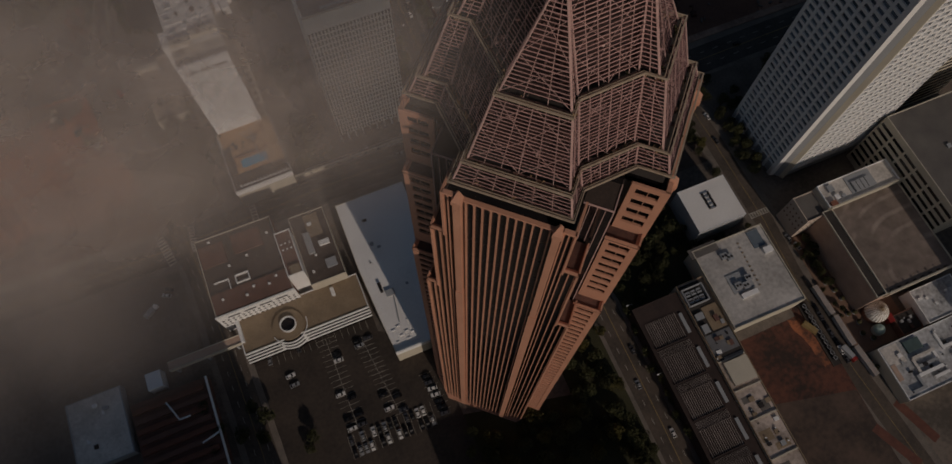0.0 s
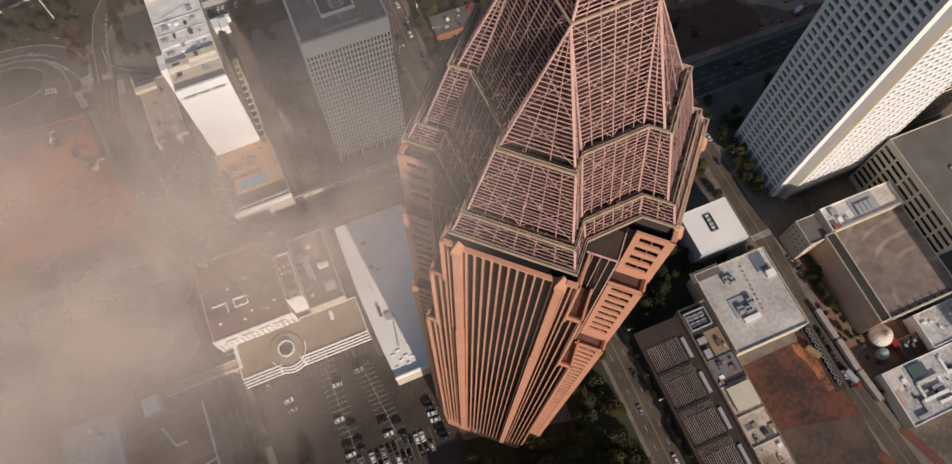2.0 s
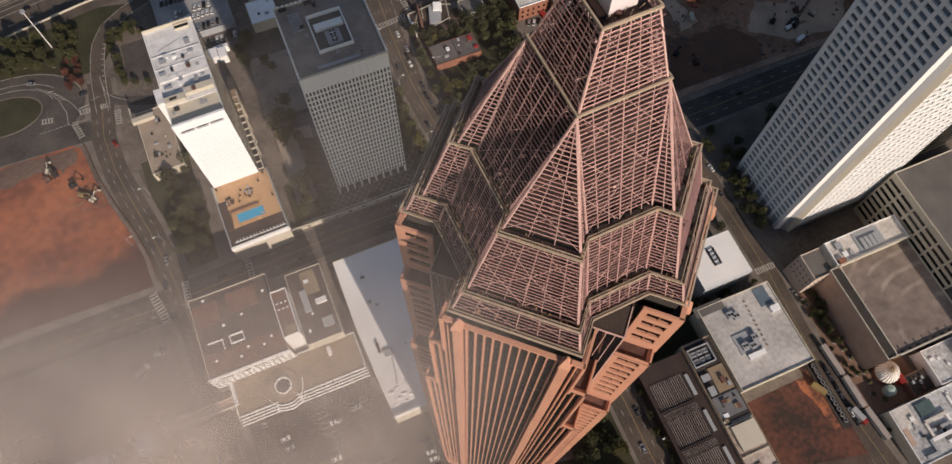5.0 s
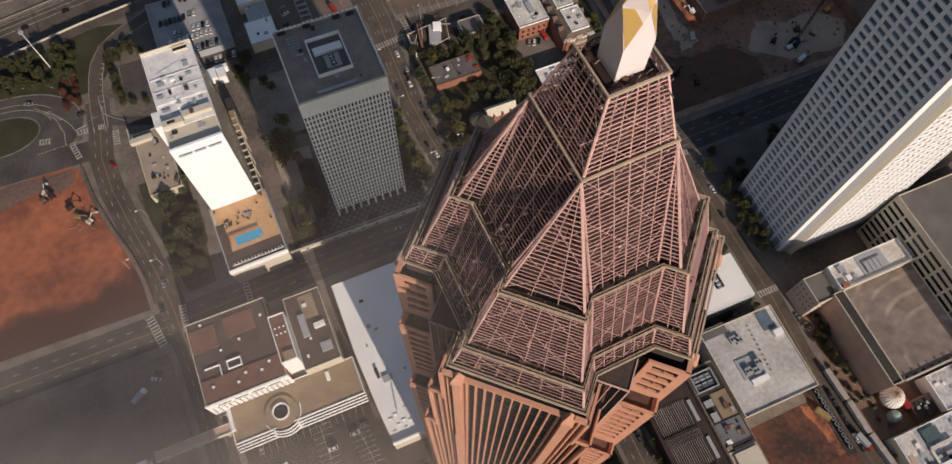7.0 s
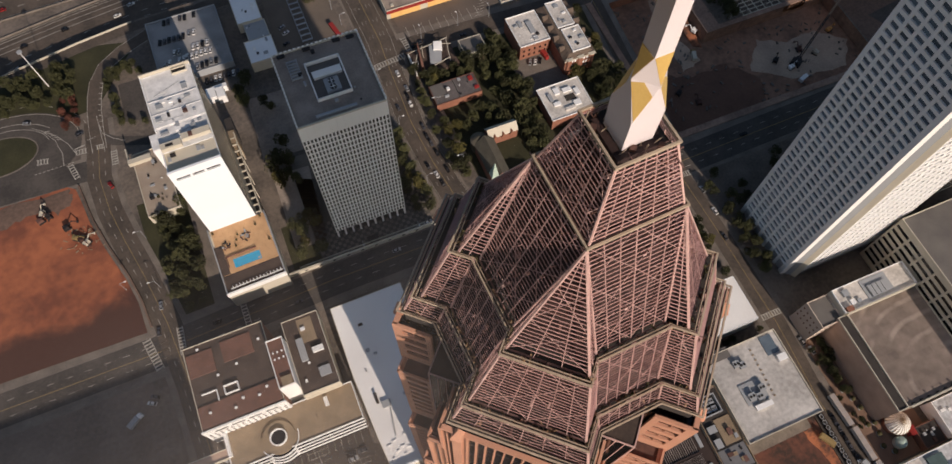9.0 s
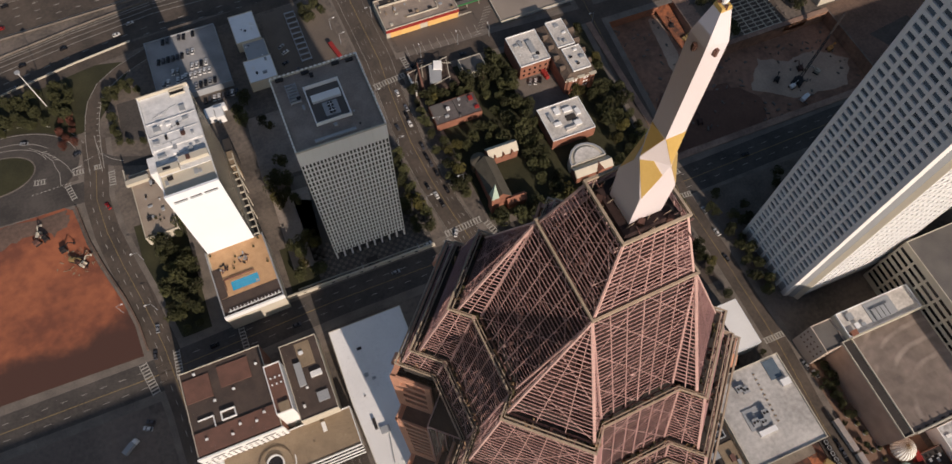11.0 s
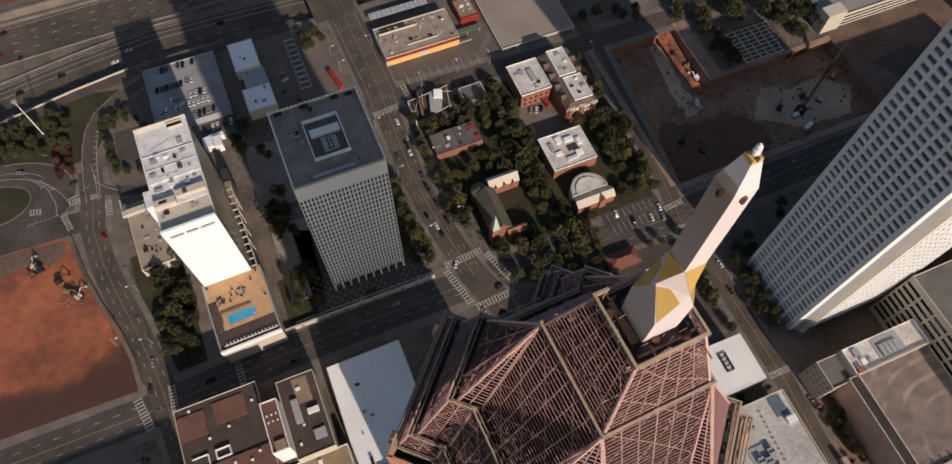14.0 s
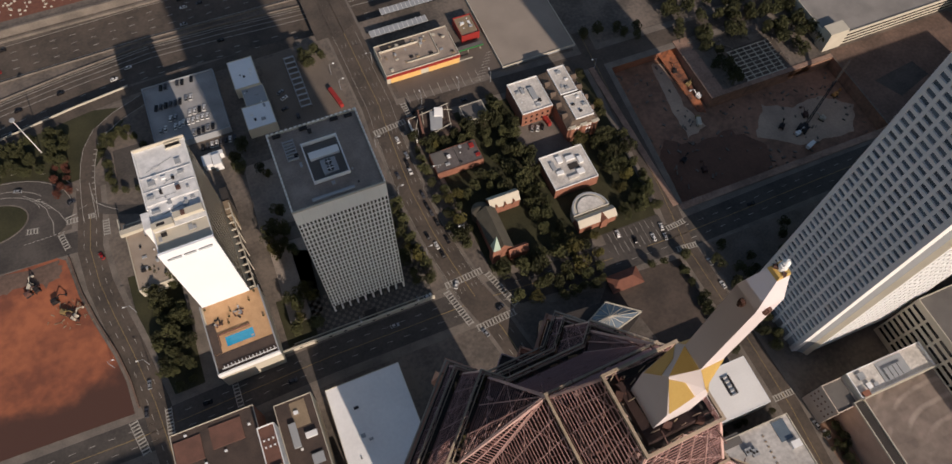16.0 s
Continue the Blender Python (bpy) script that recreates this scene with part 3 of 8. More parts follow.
for r in range(4):
    rot = Matrix.Rotation(math.pi / 2 * r, 4, 'Z')
    bay = new("bay", Shape().box(-11.6, -24.6, 0, 11.6, -12, 230.3).mesh("bay", GLASS))
    bay.parent = tower
    bay.matrix_basis = rot
    tagged(bay, "bay of dark glass between pink granite fins")

    def bit(name, shape, material, label=""):
        return part(name, shape, material, bay, label)
    # pilasters
    for sx in (-1, 1):
        c = sx * 9.2
        bit("pilaster", Shape().box(c - 0.72, -26.0, 3, c + 0.72, -24.2, 230.0).box(c - 0.9, -26.15, 3, c + 0.9, -24.3, 178)
            .loft([[(c - 0.95, -26.2, 229.2), (c + 0.95, -26.2, 229.2), (c + 0.95, -24.4, 229.2), (c - 0.95, -24.4, 229.2)],
                   [(c - 0.95, -26.2, 230.4), (c + 0.95, -26.2, 230.4), (c + 0.95, -24.4, 230.4), (c - 0.95, -24.4, 230.4)],
                   [(c - 0.12, -25.0, 232.6), (c + 0.12, -25.0, 232.6), (c + 0.12, -24.6, 232.6), (c - 0.12, -24.6, 232.6)]]), GRANITE, "broad pink granite pilaster")
    # fins between the pilasters, joined by arched heads
    PITCH = 1.55
    for k in range(11):
        place("fin", fin_me, bay, pose(-7.75 + PITCH * k, -24.9, 116) @ Matrix.Diagonal((1, 1, 228, 1)))
    head = Shape().box(-8.4, -25.25, 230.0, 8.4, -24.4, 230.5)
    for k in range(10):
        x0, x1 = -7.75 + PITCH * k + 0.15, -7.75 + PITCH * (k + 1) - 0.15
        c = (x0 + x1) / 2
        for a, b in ((x0, c), (x1, c)):   # quarter-round corners of the arched head
            pts = [(a, 229.3), (a, 230.05), (b, 230.05)] + [(b + (a - b) * math.sin(t), 229.3 + 0.7 * math.cos(t)) for t in (0.3, 0.6, 0.9, 1.2)]
            head.loft([[(px, -25.2, pz) for px, pz in pts], [(px, -24.5, pz) for px, pz in pts]])
    bit("arched_head", head, GRANITE, "row of arched granite heads over the window strips")
    for k in range(22):    # thin floor lines behind the fins
        place("floor_line", unit_box(DARKMETAL), bay, pose(0, -24.62, 12 + 10.0 * k) @ Matrix.Diagonal((16.4, 0.06, 0.5, 1)))
    # flanks, stepping down and outwards
    for st, (w, B, z0, z1) in enumerate(STAGES):
        inner = (10.2, 12.0, 15.0)[st]
        for sx in (-1, 1):
            if st:
                body = Shape().box(min(sx * inner, sx * (w - 0.3)), -B + 0.6, 0, max(sx * inner, sx * (w - 0.3)), -13, z1 - 0.8)
                bit("flank", body, GLASS, "lower glass flank of the bay")
            for k in range(3 if st else 3):
                x = sx * (inner + (w - inner) * (k / 2))
                place("fin", fin_me, bay, pose(x, -B + 0.3, (z1 + 3) / 2) @ Matrix.Diagonal((0.95, 1, z1 - 3.2, 1)))
            top = Shape().box(min(sx * (inner - .2), sx * (w + .25)), -B - 0.15, z1 - 0.7, max(sx * (inner - .2), sx * (w + .25)), -B + 0.7, z1)
            for q in range(2):
                xa_, xb_ = inner + (w - inner) * q / 2 + 0.16, inner + (w - inner) * (q + 1) / 2 - 0.16
                m_ = (xa_ + xb_) / 2
                for a, b in ((xa_, m_), (xb_, m_)):
                    pts = [(a, z1 - 1.4), (a, z1 - 0.65), (b, z1 - 0.65)] + [(b + (a - b) * math.sin(t), z1 - 1.4 + 0.7 * math.cos(t)) for t in (0.3, 0.6, 0.9, 1.2)]
                    top.loft([[(sx * px, -B - 0.1, pz) for px, pz in pts], [(sx * px, -B + 0.6, pz) for px, pz in pts]])
            bit("arched_head", top, GRANITE)
            # end wall with paired windows
            ew = Shape()
            lo, hi = z0, z1
            xa, xb = sx * w, sx * (w + 0.45)
            x0, x1 = min(xa, xb), max(xa, xb)
            nxt = STAGES[st + 1][3] if st < 2 else 10.0
            rows = max(1, int((z1 - 2.0 - nxt) / 4.0))
            ya, yb = -B - 0.2, -B + 6.7
            ew.box(x0, ya, nxt - 1, x1, ya + 1.5, z1).box(x0, yb - 1.1, nxt - 1, x1, yb, z1)
            zz = z1 - 1.6
            ew.box(x0, ya + 1.5, zz, x1, yb - 1.1, z1)
            for k in range(rows):
                ztop, zbot = zz - 4.0 * k, zz - 4.0 * (k + 1)
                ew.box(x0, ya + 1.5, zbot, x1, yb - 1.1, zbot + 1.7)
                ew.box(x0 + 0.1, ya + 3.5, zbot, x1 - 0.15, ya + 3.6, ztop)
            ew.box(x0, ya + 1.5, nxt - 1, x1, yb - 1.1, zz - 4.0 * rows + 0.01)
            bit("end_wall", ew, GRANITE, "pink granite end wall pierced by paired windows")
            led = Shape().box(min(sx * inner, sx * (w + .5)), -B - 0.3, z1 - 0.7, max(sx * inner, sx * (w + .5)), -B + 6.8, z1 - 0.35) if st else None
            if led:
                bit("ledge", led, RUST, "dark red setback ledge")
                bit("parapet", Shape().box(min(sx * (w + .15), sx * (w + .5)), -B - 0.3, z1 - 0.4, max(sx * (w + .15), sx * (w + .5)), -B + 6.8, z1 + 0.5)
                    .box(min(sx * inner, sx * (w + .5)), -B - 0.3, z1 - 0.4, max(sx * inner, sx * (w + .5)), -B + 0.1, z1 + 0.5), GRANITE)
part("plinth", Shape().prism([(-16.6, -25.6), (16.6, -25.6), (25.6, -16.6), (25.6, 16.6), (16.6, 25.6), (-16.6, 25.6), (-25.6, 16.6), (-25.6, -16.6)], 0, 1.2), GRANITE, tower, "low granite base of the tower")

# spire
def cross_ring(r, z, turn=0.0):
    """Four points on the axes, or between them."""
    return [Vector((r * math.cos(a), r * math.sin(a), z)) for a in [math.radians(-90 + turn + 90 * k) for k in range(4)]]


LOW, BELT, MID, NECK = cross_ring(2.5, 283.3), cross_ring(2.58, 288.7), cross_ring(1.86, 293.3, 45), cross_ring(1.34, 296.7)
foot = Shape().loft([LOW, BELT], cap=False)
for k in range(4):
    j, h = (k + 1) % 4, (k - 1) % 4
    foot.quad(BELT[k], BELT[j], MID[k]).quad(BELT[k], MID[k], MID[h]).quad(MID[h], MID[k], NECK[k]).quad(MID[k], NECK[j], NECK[k])
spire = part("spire_foot", foot, PEARL, tower, "faceted pearl metal foot of the spire")
part("spire_shaft", Shape().loft([NECK, cross_ring(1.30, 307.1), cross_ring(0.52, 310.0)]), PEARL, tower, "tall pearl metal obelisk shaft of the spire")


def gilt(points):
    """A thin leaf laid on a facet."""
    pts = [Vector(v) for v in points]
    n_ = (pts[1] - pts[0]).cross(pts[2] - pts[0]).normalized()
    if n_.xy.dot(sum((v.xy for v in pts), Vector((0, 0)))) < 0:
        n_, pts = -n_, pts[::-1]
    part("gilding", Shape().loft([[v + n_ * 0.015 for v in pts], [v + n_ * 0.04 for v in pts]]), GOLD, spire, "patch of gold leaf on a facet")


for k in range(4):
    j, h = (k + 1) % 4, (k - 1) % 4
    gilt((BELT[k].lerp(MID[k], 0.06), BELT[k].lerp(MID[k], 0.74), MID[h].lerp(MID[k], 0.45), MID[h].lerp(BELT[k], 0.06)))
    gilt((MID[k].lerp(NECK[k], 0.04), NECK[j].lerp(MID[k], 0.03), NECK[k].lerp(MID[k], 0.03)))
part("spire_cap", Shape().loft([cross_ring(0.60, 309.75), cross_ring(0.53, 310.05)]), GOLD, tower, "gilded collar under the beacon")
part("beacon", Shape().cyl(0, 0, 310.0, 310.35, 0.2, 0.16, 10).cyl(0, 0, 310.35, 310.6, 0.26, 0.24, 10).cyl(0, 0, 310.6, 310.85, 0.18, 0.22, 10).cyl(0, 0, 310.85, 311.1, 0.2, 0.08, 10), WHITEPAINT, tower, "white aircraft warning beacon")
part("beacon_bracket", Shape().box(-0.42, -0.1, 309.9, -0.1, 0.1, 310.3).box(0.1, -0.36, 309.9, 0.3, -0.16, 310.2), RUST, tower, "rusty bracket beside the beacon")
for a in (-135, -45):     # hatches in two faces of the shaft
    px_, py_ = 0.9 * math.cos(math.radians(a)), 0.9 * math.sin(math.radians(a))
    hatch = part("porthole", Shape().box(-0.2, -0.2, 306.3, 0.2, 0.2, 306.75).box(-0.27, -0.1, 306.2, 0.27, 0.1, 306.85), RUST, tower, "small dark hatch in the spire")
    hatch.matrix_basis = pose(px_, py_, 0, 0, 0, a)

# ---- buildings ----
def building(label, x0, y0, x1, y1, h, wall, roof, parapet=0.9, name="building", category="building", thick=0.4, group="", cop=None):
    cx, cy = (x0 + x1) / 2, (y0 + y1) / 2
    b = thing(name, label, category, cx, cy, 0, 0, group)
    dx, dy = (x1 - x0) / 2, (y1 - y0) / 2
    part("wall", Shape().box(-dx, -dy, -0.5, dx, dy, h - 0.02), wall, b)
    part("roof", Shape().box(-dx + thick, -dy + thick, h - 0.3, dx - thick, dy - thick, h + 0.1), roof, b)
    if parapet:
        o = [(-dx, -dy), (dx, -dy), (dx, dy), (-dx, dy)]
        i = [(-dx + thick, -dy + thick), (dx - thick, -dy + thick), (dx - thick, dy - thick), (-dx + thick, dy - thick)]
        part("parapet", Shape().ring(o, i, h - 0.02, h + parapet), cop or wall, b)
    return b, dx, dy


def window_wall(parent, origin, rz, width, z0, z1, cols, rows, pier, spandrel, depth, wall, glass, keep=lambda c, r: True):
    """A grid of piers and spandrels standing proud of single panes; origin: the wall's left foot seen from outside."""
    base = pose(origin[0], origin[1], 0, 0, 0, rz)
    cw, rh = width / cols, (z1 - z0) / rows
    grid = Shape()
    for c in range(cols + 1):
        grid.box(max(c * cw - pier / 2, 0), -depth, z0, min(c * cw + pier / 2, width), 0, z1)
    for r in range(rows + 1):
        a, b = max(z0 + r * rh - spandrel / 2, z0), min(z0 + r * rh + spandrel / 2, z1)
        grid.box(0.02, -depth + 0.04, a, width - 0.02, -0.01, b)
    g = part("facade_grid", grid, wall, parent, "grid of piers and spandrels")
    g.matrix_basis = base
    joined = Shape()
    for c in range(cols):
        for r in range(rows):
            x, z = (c + 0.5) * cw, z0 + (r + 0.5) * rh
            if keep(c, r):
                place("window_pane", unit_box(glass), parent, base @ pose(x, -0.05, z) @ Matrix.Diagonal((cw - pier, 0.08, rh - spandrel, 1)))
            else:
                joined.box(x - (cw - pier) / 2, -0.09, z - (rh - spandrel) / 2, x + (cw - pier) / 2, -0.01, z + (rh - spandrel) / 2)
    if joined.v:
        j = part("window_panes", joined, glass, parent)
        j.matrix_basis = base
        tagged(j, "dark window panes behind the grid", kind="stuff")


def punched(parent, y, xs, zs, w, h, glass=GLASS, axis='x', name="window"):
    """Small windows set 5 cm proud frames into a wall; axis x: wall faces -y at y; axis y: wall faces +-x at x = y."""
    for u in xs:
        for z in zs:
            m = pose(u, y, z) if axis == 'x' else pose(y, u, z, 0, 0, 90)
            place(name, unit_box(glass), parent, m @ Matrix.Diagonal((w, 0.12, h, 1)))


def roof_box(parent, x, y, z, sx, sy, sz, material=GREYCON, name="roof_unit", label="boxy roof machine"):
    s = Shape().box(-sx / 2, -sy / 2, 0, sx / 2, sy / 2, sz * 0.9).box(-sx / 2 - 0.1, -sy / 2 - 0.1, sz * 0.9, sx / 2 + 0.1, sy / 2 + 0.1, sz)
    ob = part(name, s, material, parent, label)
    ob.matrix_basis = pose(x, y, z)
    return ob


def fan_unit(parent, x, y, z, s=2.0):
    ob = roof_box(parent, x, y, z, s, s, s * 0.6, GREYCON, "cooling_unit", "grey cooling unit with round fans")
    for dx in (-0.25, 0.25):
        f = part("fan", Shape().cyl(dx * s, 0, s * 0.6, s * 0.6 + 0.15, s * 0.2, s * 0.2, 12), DARKMETAL, ob, "dark round fan")
    return ob


rr = random.Random(21)


def sprinkle(parent, dx, dy, z, n, materials=(GREYCON, WHITEPAINT, DARKMETAL)):
    """Small vents and boxes standing on a roof."""
    for _ in range(n):
        x, y = rr.uniform(-dx, dx) * 0.88, rr.uniform(-dy, dy) * 0.88
        if rr.random() < 0.4:
            ob = part("roof_vent", Shape().cyl(0, 0, 0, 0.5, 0.25, 0.25, 8).cyl(0, 0, 0.5, 0.7, 0.4, 0.4, 8), rr.choice(materials), parent, "small round roof vent")
            ob.matrix_basis = pose(x, y, z)
        else:
            roof_box(parent, x, y, z, rr.uniform(0.8, 2.4), rr.uniform(0.8, 2.2), rr.uniform(0.5, 1.3), rr.choice(materials))


# cream office tower with square windows
OFFICEROOF = mat("grey_brown_gravel_roof", (0.33, 0.275, 0.235), (0.215, 0.18, 0.155), 0.95, scale=0.15, fine=1.5, contrast=1.4)
OFFICEGLASS = mat("olive_window_glass", (0.105, 0.098, 0.07), (0.05, 0.047, 0.036), 0.15, spec=0.5, scale=0.2, bump=0.0, vary=0.35)
OFFICECREAM = mat("light_cream_precast", (0.93, 0.91, 0.85), (0.88, 0.855, 0.79), 0.8, scale=0.15)
ot = thing("office_tower", "cream concrete office tower with a grid of small square windows", "office tower", 28.3, 216.8)
part("core", Shape().box(-18.4, -18.9, 6.4, 18.4, 18.9, 101.6), PALECREAM, ot)
part("lobby", Shape().box(-14, -15, 0, 14, 15, 6.6), GLASS, ot, "dark recessed glass lobby")
for k in range(10):
    for y in (-18.7, 18.7):
        place("column", unit_box(PALECREAM), ot, pose(-18.3 + 36.6 * k / 9, y, 3.2) @ Matrix.Diagonal((0.9, 0.9, 6.5, 1)))
window_wall(ot, (-18.8, -18.9), 0, 37.6, 6.5, 92.6, 24, 24, 0.74, 1.0, 0.18, OFFICECREAM, OFFICEGLASS, lambda c, r: 6 <= c < 18)
window_wall(ot, (-18.4, 19.3), -90, 38.6, 6.5, 92.6, 24, 24, 0.74, 1.0, 0.18, OFFICECREAM, OFFICEGLASS, lambda c, r: False)
window_wall(ot, (18.4, -19.3), 90, 38.6, 6.5, 92.6, 24, 24, 0.74, 1.0, 0.18, OFFICECREAM, OFFICEGLASS, lambda c, r: False)
for k in range(12):
    place("panel", unit_box(OFFICECREAM), ot, pose(-17.2 + 34.4 * k / 11, -19.15, 97.3) @ Matrix.Diagonal((2.96, 0.55, 9.4, 1)))
for y in (-1, 1):
    for k in range(12):
        place("panel", unit_box(OFFICECREAM), ot, pose(y * 18.6, -17.4 + 34.8 * k / 11, 97.3, 0, 0, 90) @ Matrix.Diagonal((3.0, 0.55, 9.4, 1)))
o = [(-18.9, -19.4), (18.9, -19.4), (18.9, 19.4), (-18.9, 19.4)]
i = [(-18.2, -18.7), (18.2, -18.7), (18.2, 18.7), (-18.2, 18.7)]
part("parapet", Shape().ring(o, i, 101.9, 102.7), CREAM, ot, "pale parapet")
for k in range(20):     # toothed coping along three sides
    for x in (-18.62, 18.62):
        place("coping_block", unit_box(PALECREAM), ot, pose(x, -18.3 + 1.93 * k, 102.85) @ Matrix.Diagonal((0.62, 1.15, 0.5, 1)))
    place("coping_block", unit_box(PALECREAM), ot, pose(-18.2 + 1.92 * k, 19.1, 102.85) @ Matrix.Diagonal((1.15, 0.6, 0.4, 1)))
part("roof", Shape().ring([(-18.2, -18.7), (18.2, -18.7), (18.2, 18.7), (-18.2, 18.7)], [(-7.0, -9.5), (7.5, -9.5), (7.5, 9.5), (-7.0, 9.5)], 101.5, 101.8), OFFICEROOF, ot, "grey-brown gravel roof")
part("well_wall", Shape().ring([(-7.2, -9.7), (7.7, -9.7), (7.7, 9.7), (-7.2, 9.7)], [(-6.7, -9.2), (7.2, -9.2), (7.2, 9.2), (-6.7, 9.2)], 101.6, 103.6), WHITECON, ot, "pale wall round the sunken plant court")
part("well_floor", Shape().box(-6.7, -9.2, 101.6, 7.2, 9.2, 101.75), GREYROOF, ot, "dark floor of the plant court")
ob = roof_box(ot, 0.5, 2.8, 101.75, 12, 3.2, 1.6, WHITECON, "plant_block", "pale plant block")
ct = roof_box(ot, 0.8, -4.0, 101.75, 6, 6.5, 1.6, GREYCON, "cooling_tower", "grey cooling tower with two round fans")
for dy in (-1.6, 1.6):
    part("fan", Shape().cyl(0, dy, 1.6, 1.9, 1.4, 1.4, 16), DARKMETAL, ct, "dark round fan")
    part("fan_hub", Shape().box(-1.4, dy - 0.12, 1.9, 1.4, dy + 0.12, 2.0).box(-0.12, dy - 1.4, 1.9, 0.12, dy + 1.4, 2.0), WHITECON, ct, "pale fan hub")
rack = Shape()
for k in range(7):
    rack.box(-13.8, 4.2 + k * 1.5, 101.8, -9.4, 4.7 + k * 1.5, 102.7)
rack.box(-13.9, 4.0, 101.8, -13.6, 14, 102.8).box(-9.6, 4.0, 101.8, -9.3, 14, 102.8)
part("rack", rack, GREYCON, ot, "grey steel rack on the roof")
for x, y in ((-15, 17.6), (-4, 17.6), (9, 17.6), (15, 17.2)):
    roof_box(ot, x, y, 101.8, 3.2, 1.2, 1.0, DARKMETAL)
roof_box(ot, -1.5, -16.6, 101.8, 17, 1.1, 1.0, GREYCON, "roof_rail", "long low upstand on the roof")
sprinkle(ot, 17, 17.5, 101.8, 6)

# white hotel slab
HOTELWHITE = mat("cool_white_render", (0.86, 0.88, 0.90), (0.80, 0.82, 0.84), 0.7, scale=0.06, bump=0.03)
HOTELROOF = mat("grey_white_roof", (0.80, 0.785, 0.765), (0.55, 0.545, 0.535), 0.85, scale=0.14, fine=0.6, contrast=1.5)
HOTELGLASS = mat("brown_tinted_glazing", (0.075, 0.062, 0.05), (0.04, 0.034, 0.028), 0.25, scale=0.3, bump=0.0, vary=0.4)
ho = thing("hotel", "slim white hotel slab with a blank white end wall", "hotel", -37.6, 245.4, 0, 1.3)
part("end_wall", Shape().box(-11.7, -28.4, 0, 11.7, -27.3, 66.4).box(-11.7, -28.4, 68.4, 11.7, -27.3, 73.4).box(-11.7, -28.4, 66.4, -9.6, -27.3, 68.4).box(9.6, -28.4, 66.4, 11.7, -27.3, 68.4)
     .box(-3.6, -28.4, 66.4, -2.6, -27.3, 68.4).box(2.6, -28.4, 66.4, 3.6, -27.3, 68.4), HOTELWHITE, ho, "blank white end wall with a slot near the top")
part("slot_glass", Shape().box(-9.6, -27.6, 66.4, 9.6, -27.4, 68.4), DARKMETAL, ho, "dark slot")
part("core", Shape().box(-11.2, -27.3, 0, 11.2, 28.2, 70.2), CREAM, ho)
part("west_bay", Shape().box(-15.0, -12.4, 0, -11.2, -3.6, 70.4), WHITEPAINT, ho, "white lift shaft on the side of the slab")
part("west_bay_roof", Shape().box(-14.7, -12.1, 70.4, -11.3, -3.9, 70.7), HOTELROOF, ho)
window_wall(ho, (11.2, -27.2), 90, 55.2, 18, 70, 13, 9, 0.5, 0.34, 0.13, CREAM, HOTELGLASS, lambda c, r: True)
window_wall(ho, (-11.2, 28.3), -90, 30, 4, 70, 8, 20, 0.5, 0.9, 0.5, CREAM, GLASS, lambda c, r: False)
levels = [(-27.3, -15.6, 69.6, HOTELROOF), (-15.6, -9.6, 70.9, HOTELROOF), (-9.6, -1.8, 70.6, HOTELROOF), (-1.8, 5.5, 71.2, HOTELROOF), (5.5, 13.2, 71.0, HOTELROOF), (13.2, 28.2, 70.6, HOTELROOF)]
for y0, y1, z, m in levels:
    part("roof", Shape().box(-11.1, y0 + 0.02, z - 0.4, 11.1, y1 - 0.02, z + 0.2), m, ho, "pale roof terrace of the hotel")
    part("upstand", Shape().box(-11.2, y1 - 0.3, z - 0.2, 11.2, y1 + 0.05, z + 0.4), HOTELROOF, ho, "white cross wall on the roof")
part("parapet", Shape().box(-11.7, -27.2, 69, -11.2, -12.5, 71.6).box(-11.7, -3.5, 69, -11.2, 28.4, 71.8).box(11.2, -27.2, 70, 11.55, 28.4, 71.4), WHITEPAINT, ho, "low white parapet")
part("north_parapet", Shape().box(-11.7, 28.4, 69, 11.7, 28.9, 72.6), CREAM, ho, "cream end parapet")
part("penthouse", Shape().box(-11.2, -15.4, 70, -2.2, -12.2, 73.6), CREAM, ho, "cream penthouse with a dark hatch")
part("penthouse", Shape().box(-1.6, -13.2, 70, 11.0, -10.0, 73.4), CREAM, ho, "cream penthouse on the roof")
part("hatch", Shape().box(-9.0, -14.6, 73.6, -5.6, -13.2, 73.72), DARKMETAL, ho, "dark roof hatch")
part("vent_shaft", Shape().ring([(2.6, 24.6), (9.6, 24.6), (9.6, 27.6), (2.6, 27.6)], [(2.9, 24.9), (9.3, 24.9), (9.3, 27.3), (2.9, 27.3)], 70.8, 72.0), CREAM, ho, "long open vent shaft")
part("vent_grille", Shape().box(2.9, 24.9, 70.8, 9.3, 27.3, 71.2), DARKMETAL, ho, "dark grille in the vent shaft")
roof_box(ho, 6.2, 16.4, 70.8, 2.4, 3.0, 0.9, GREYCON)
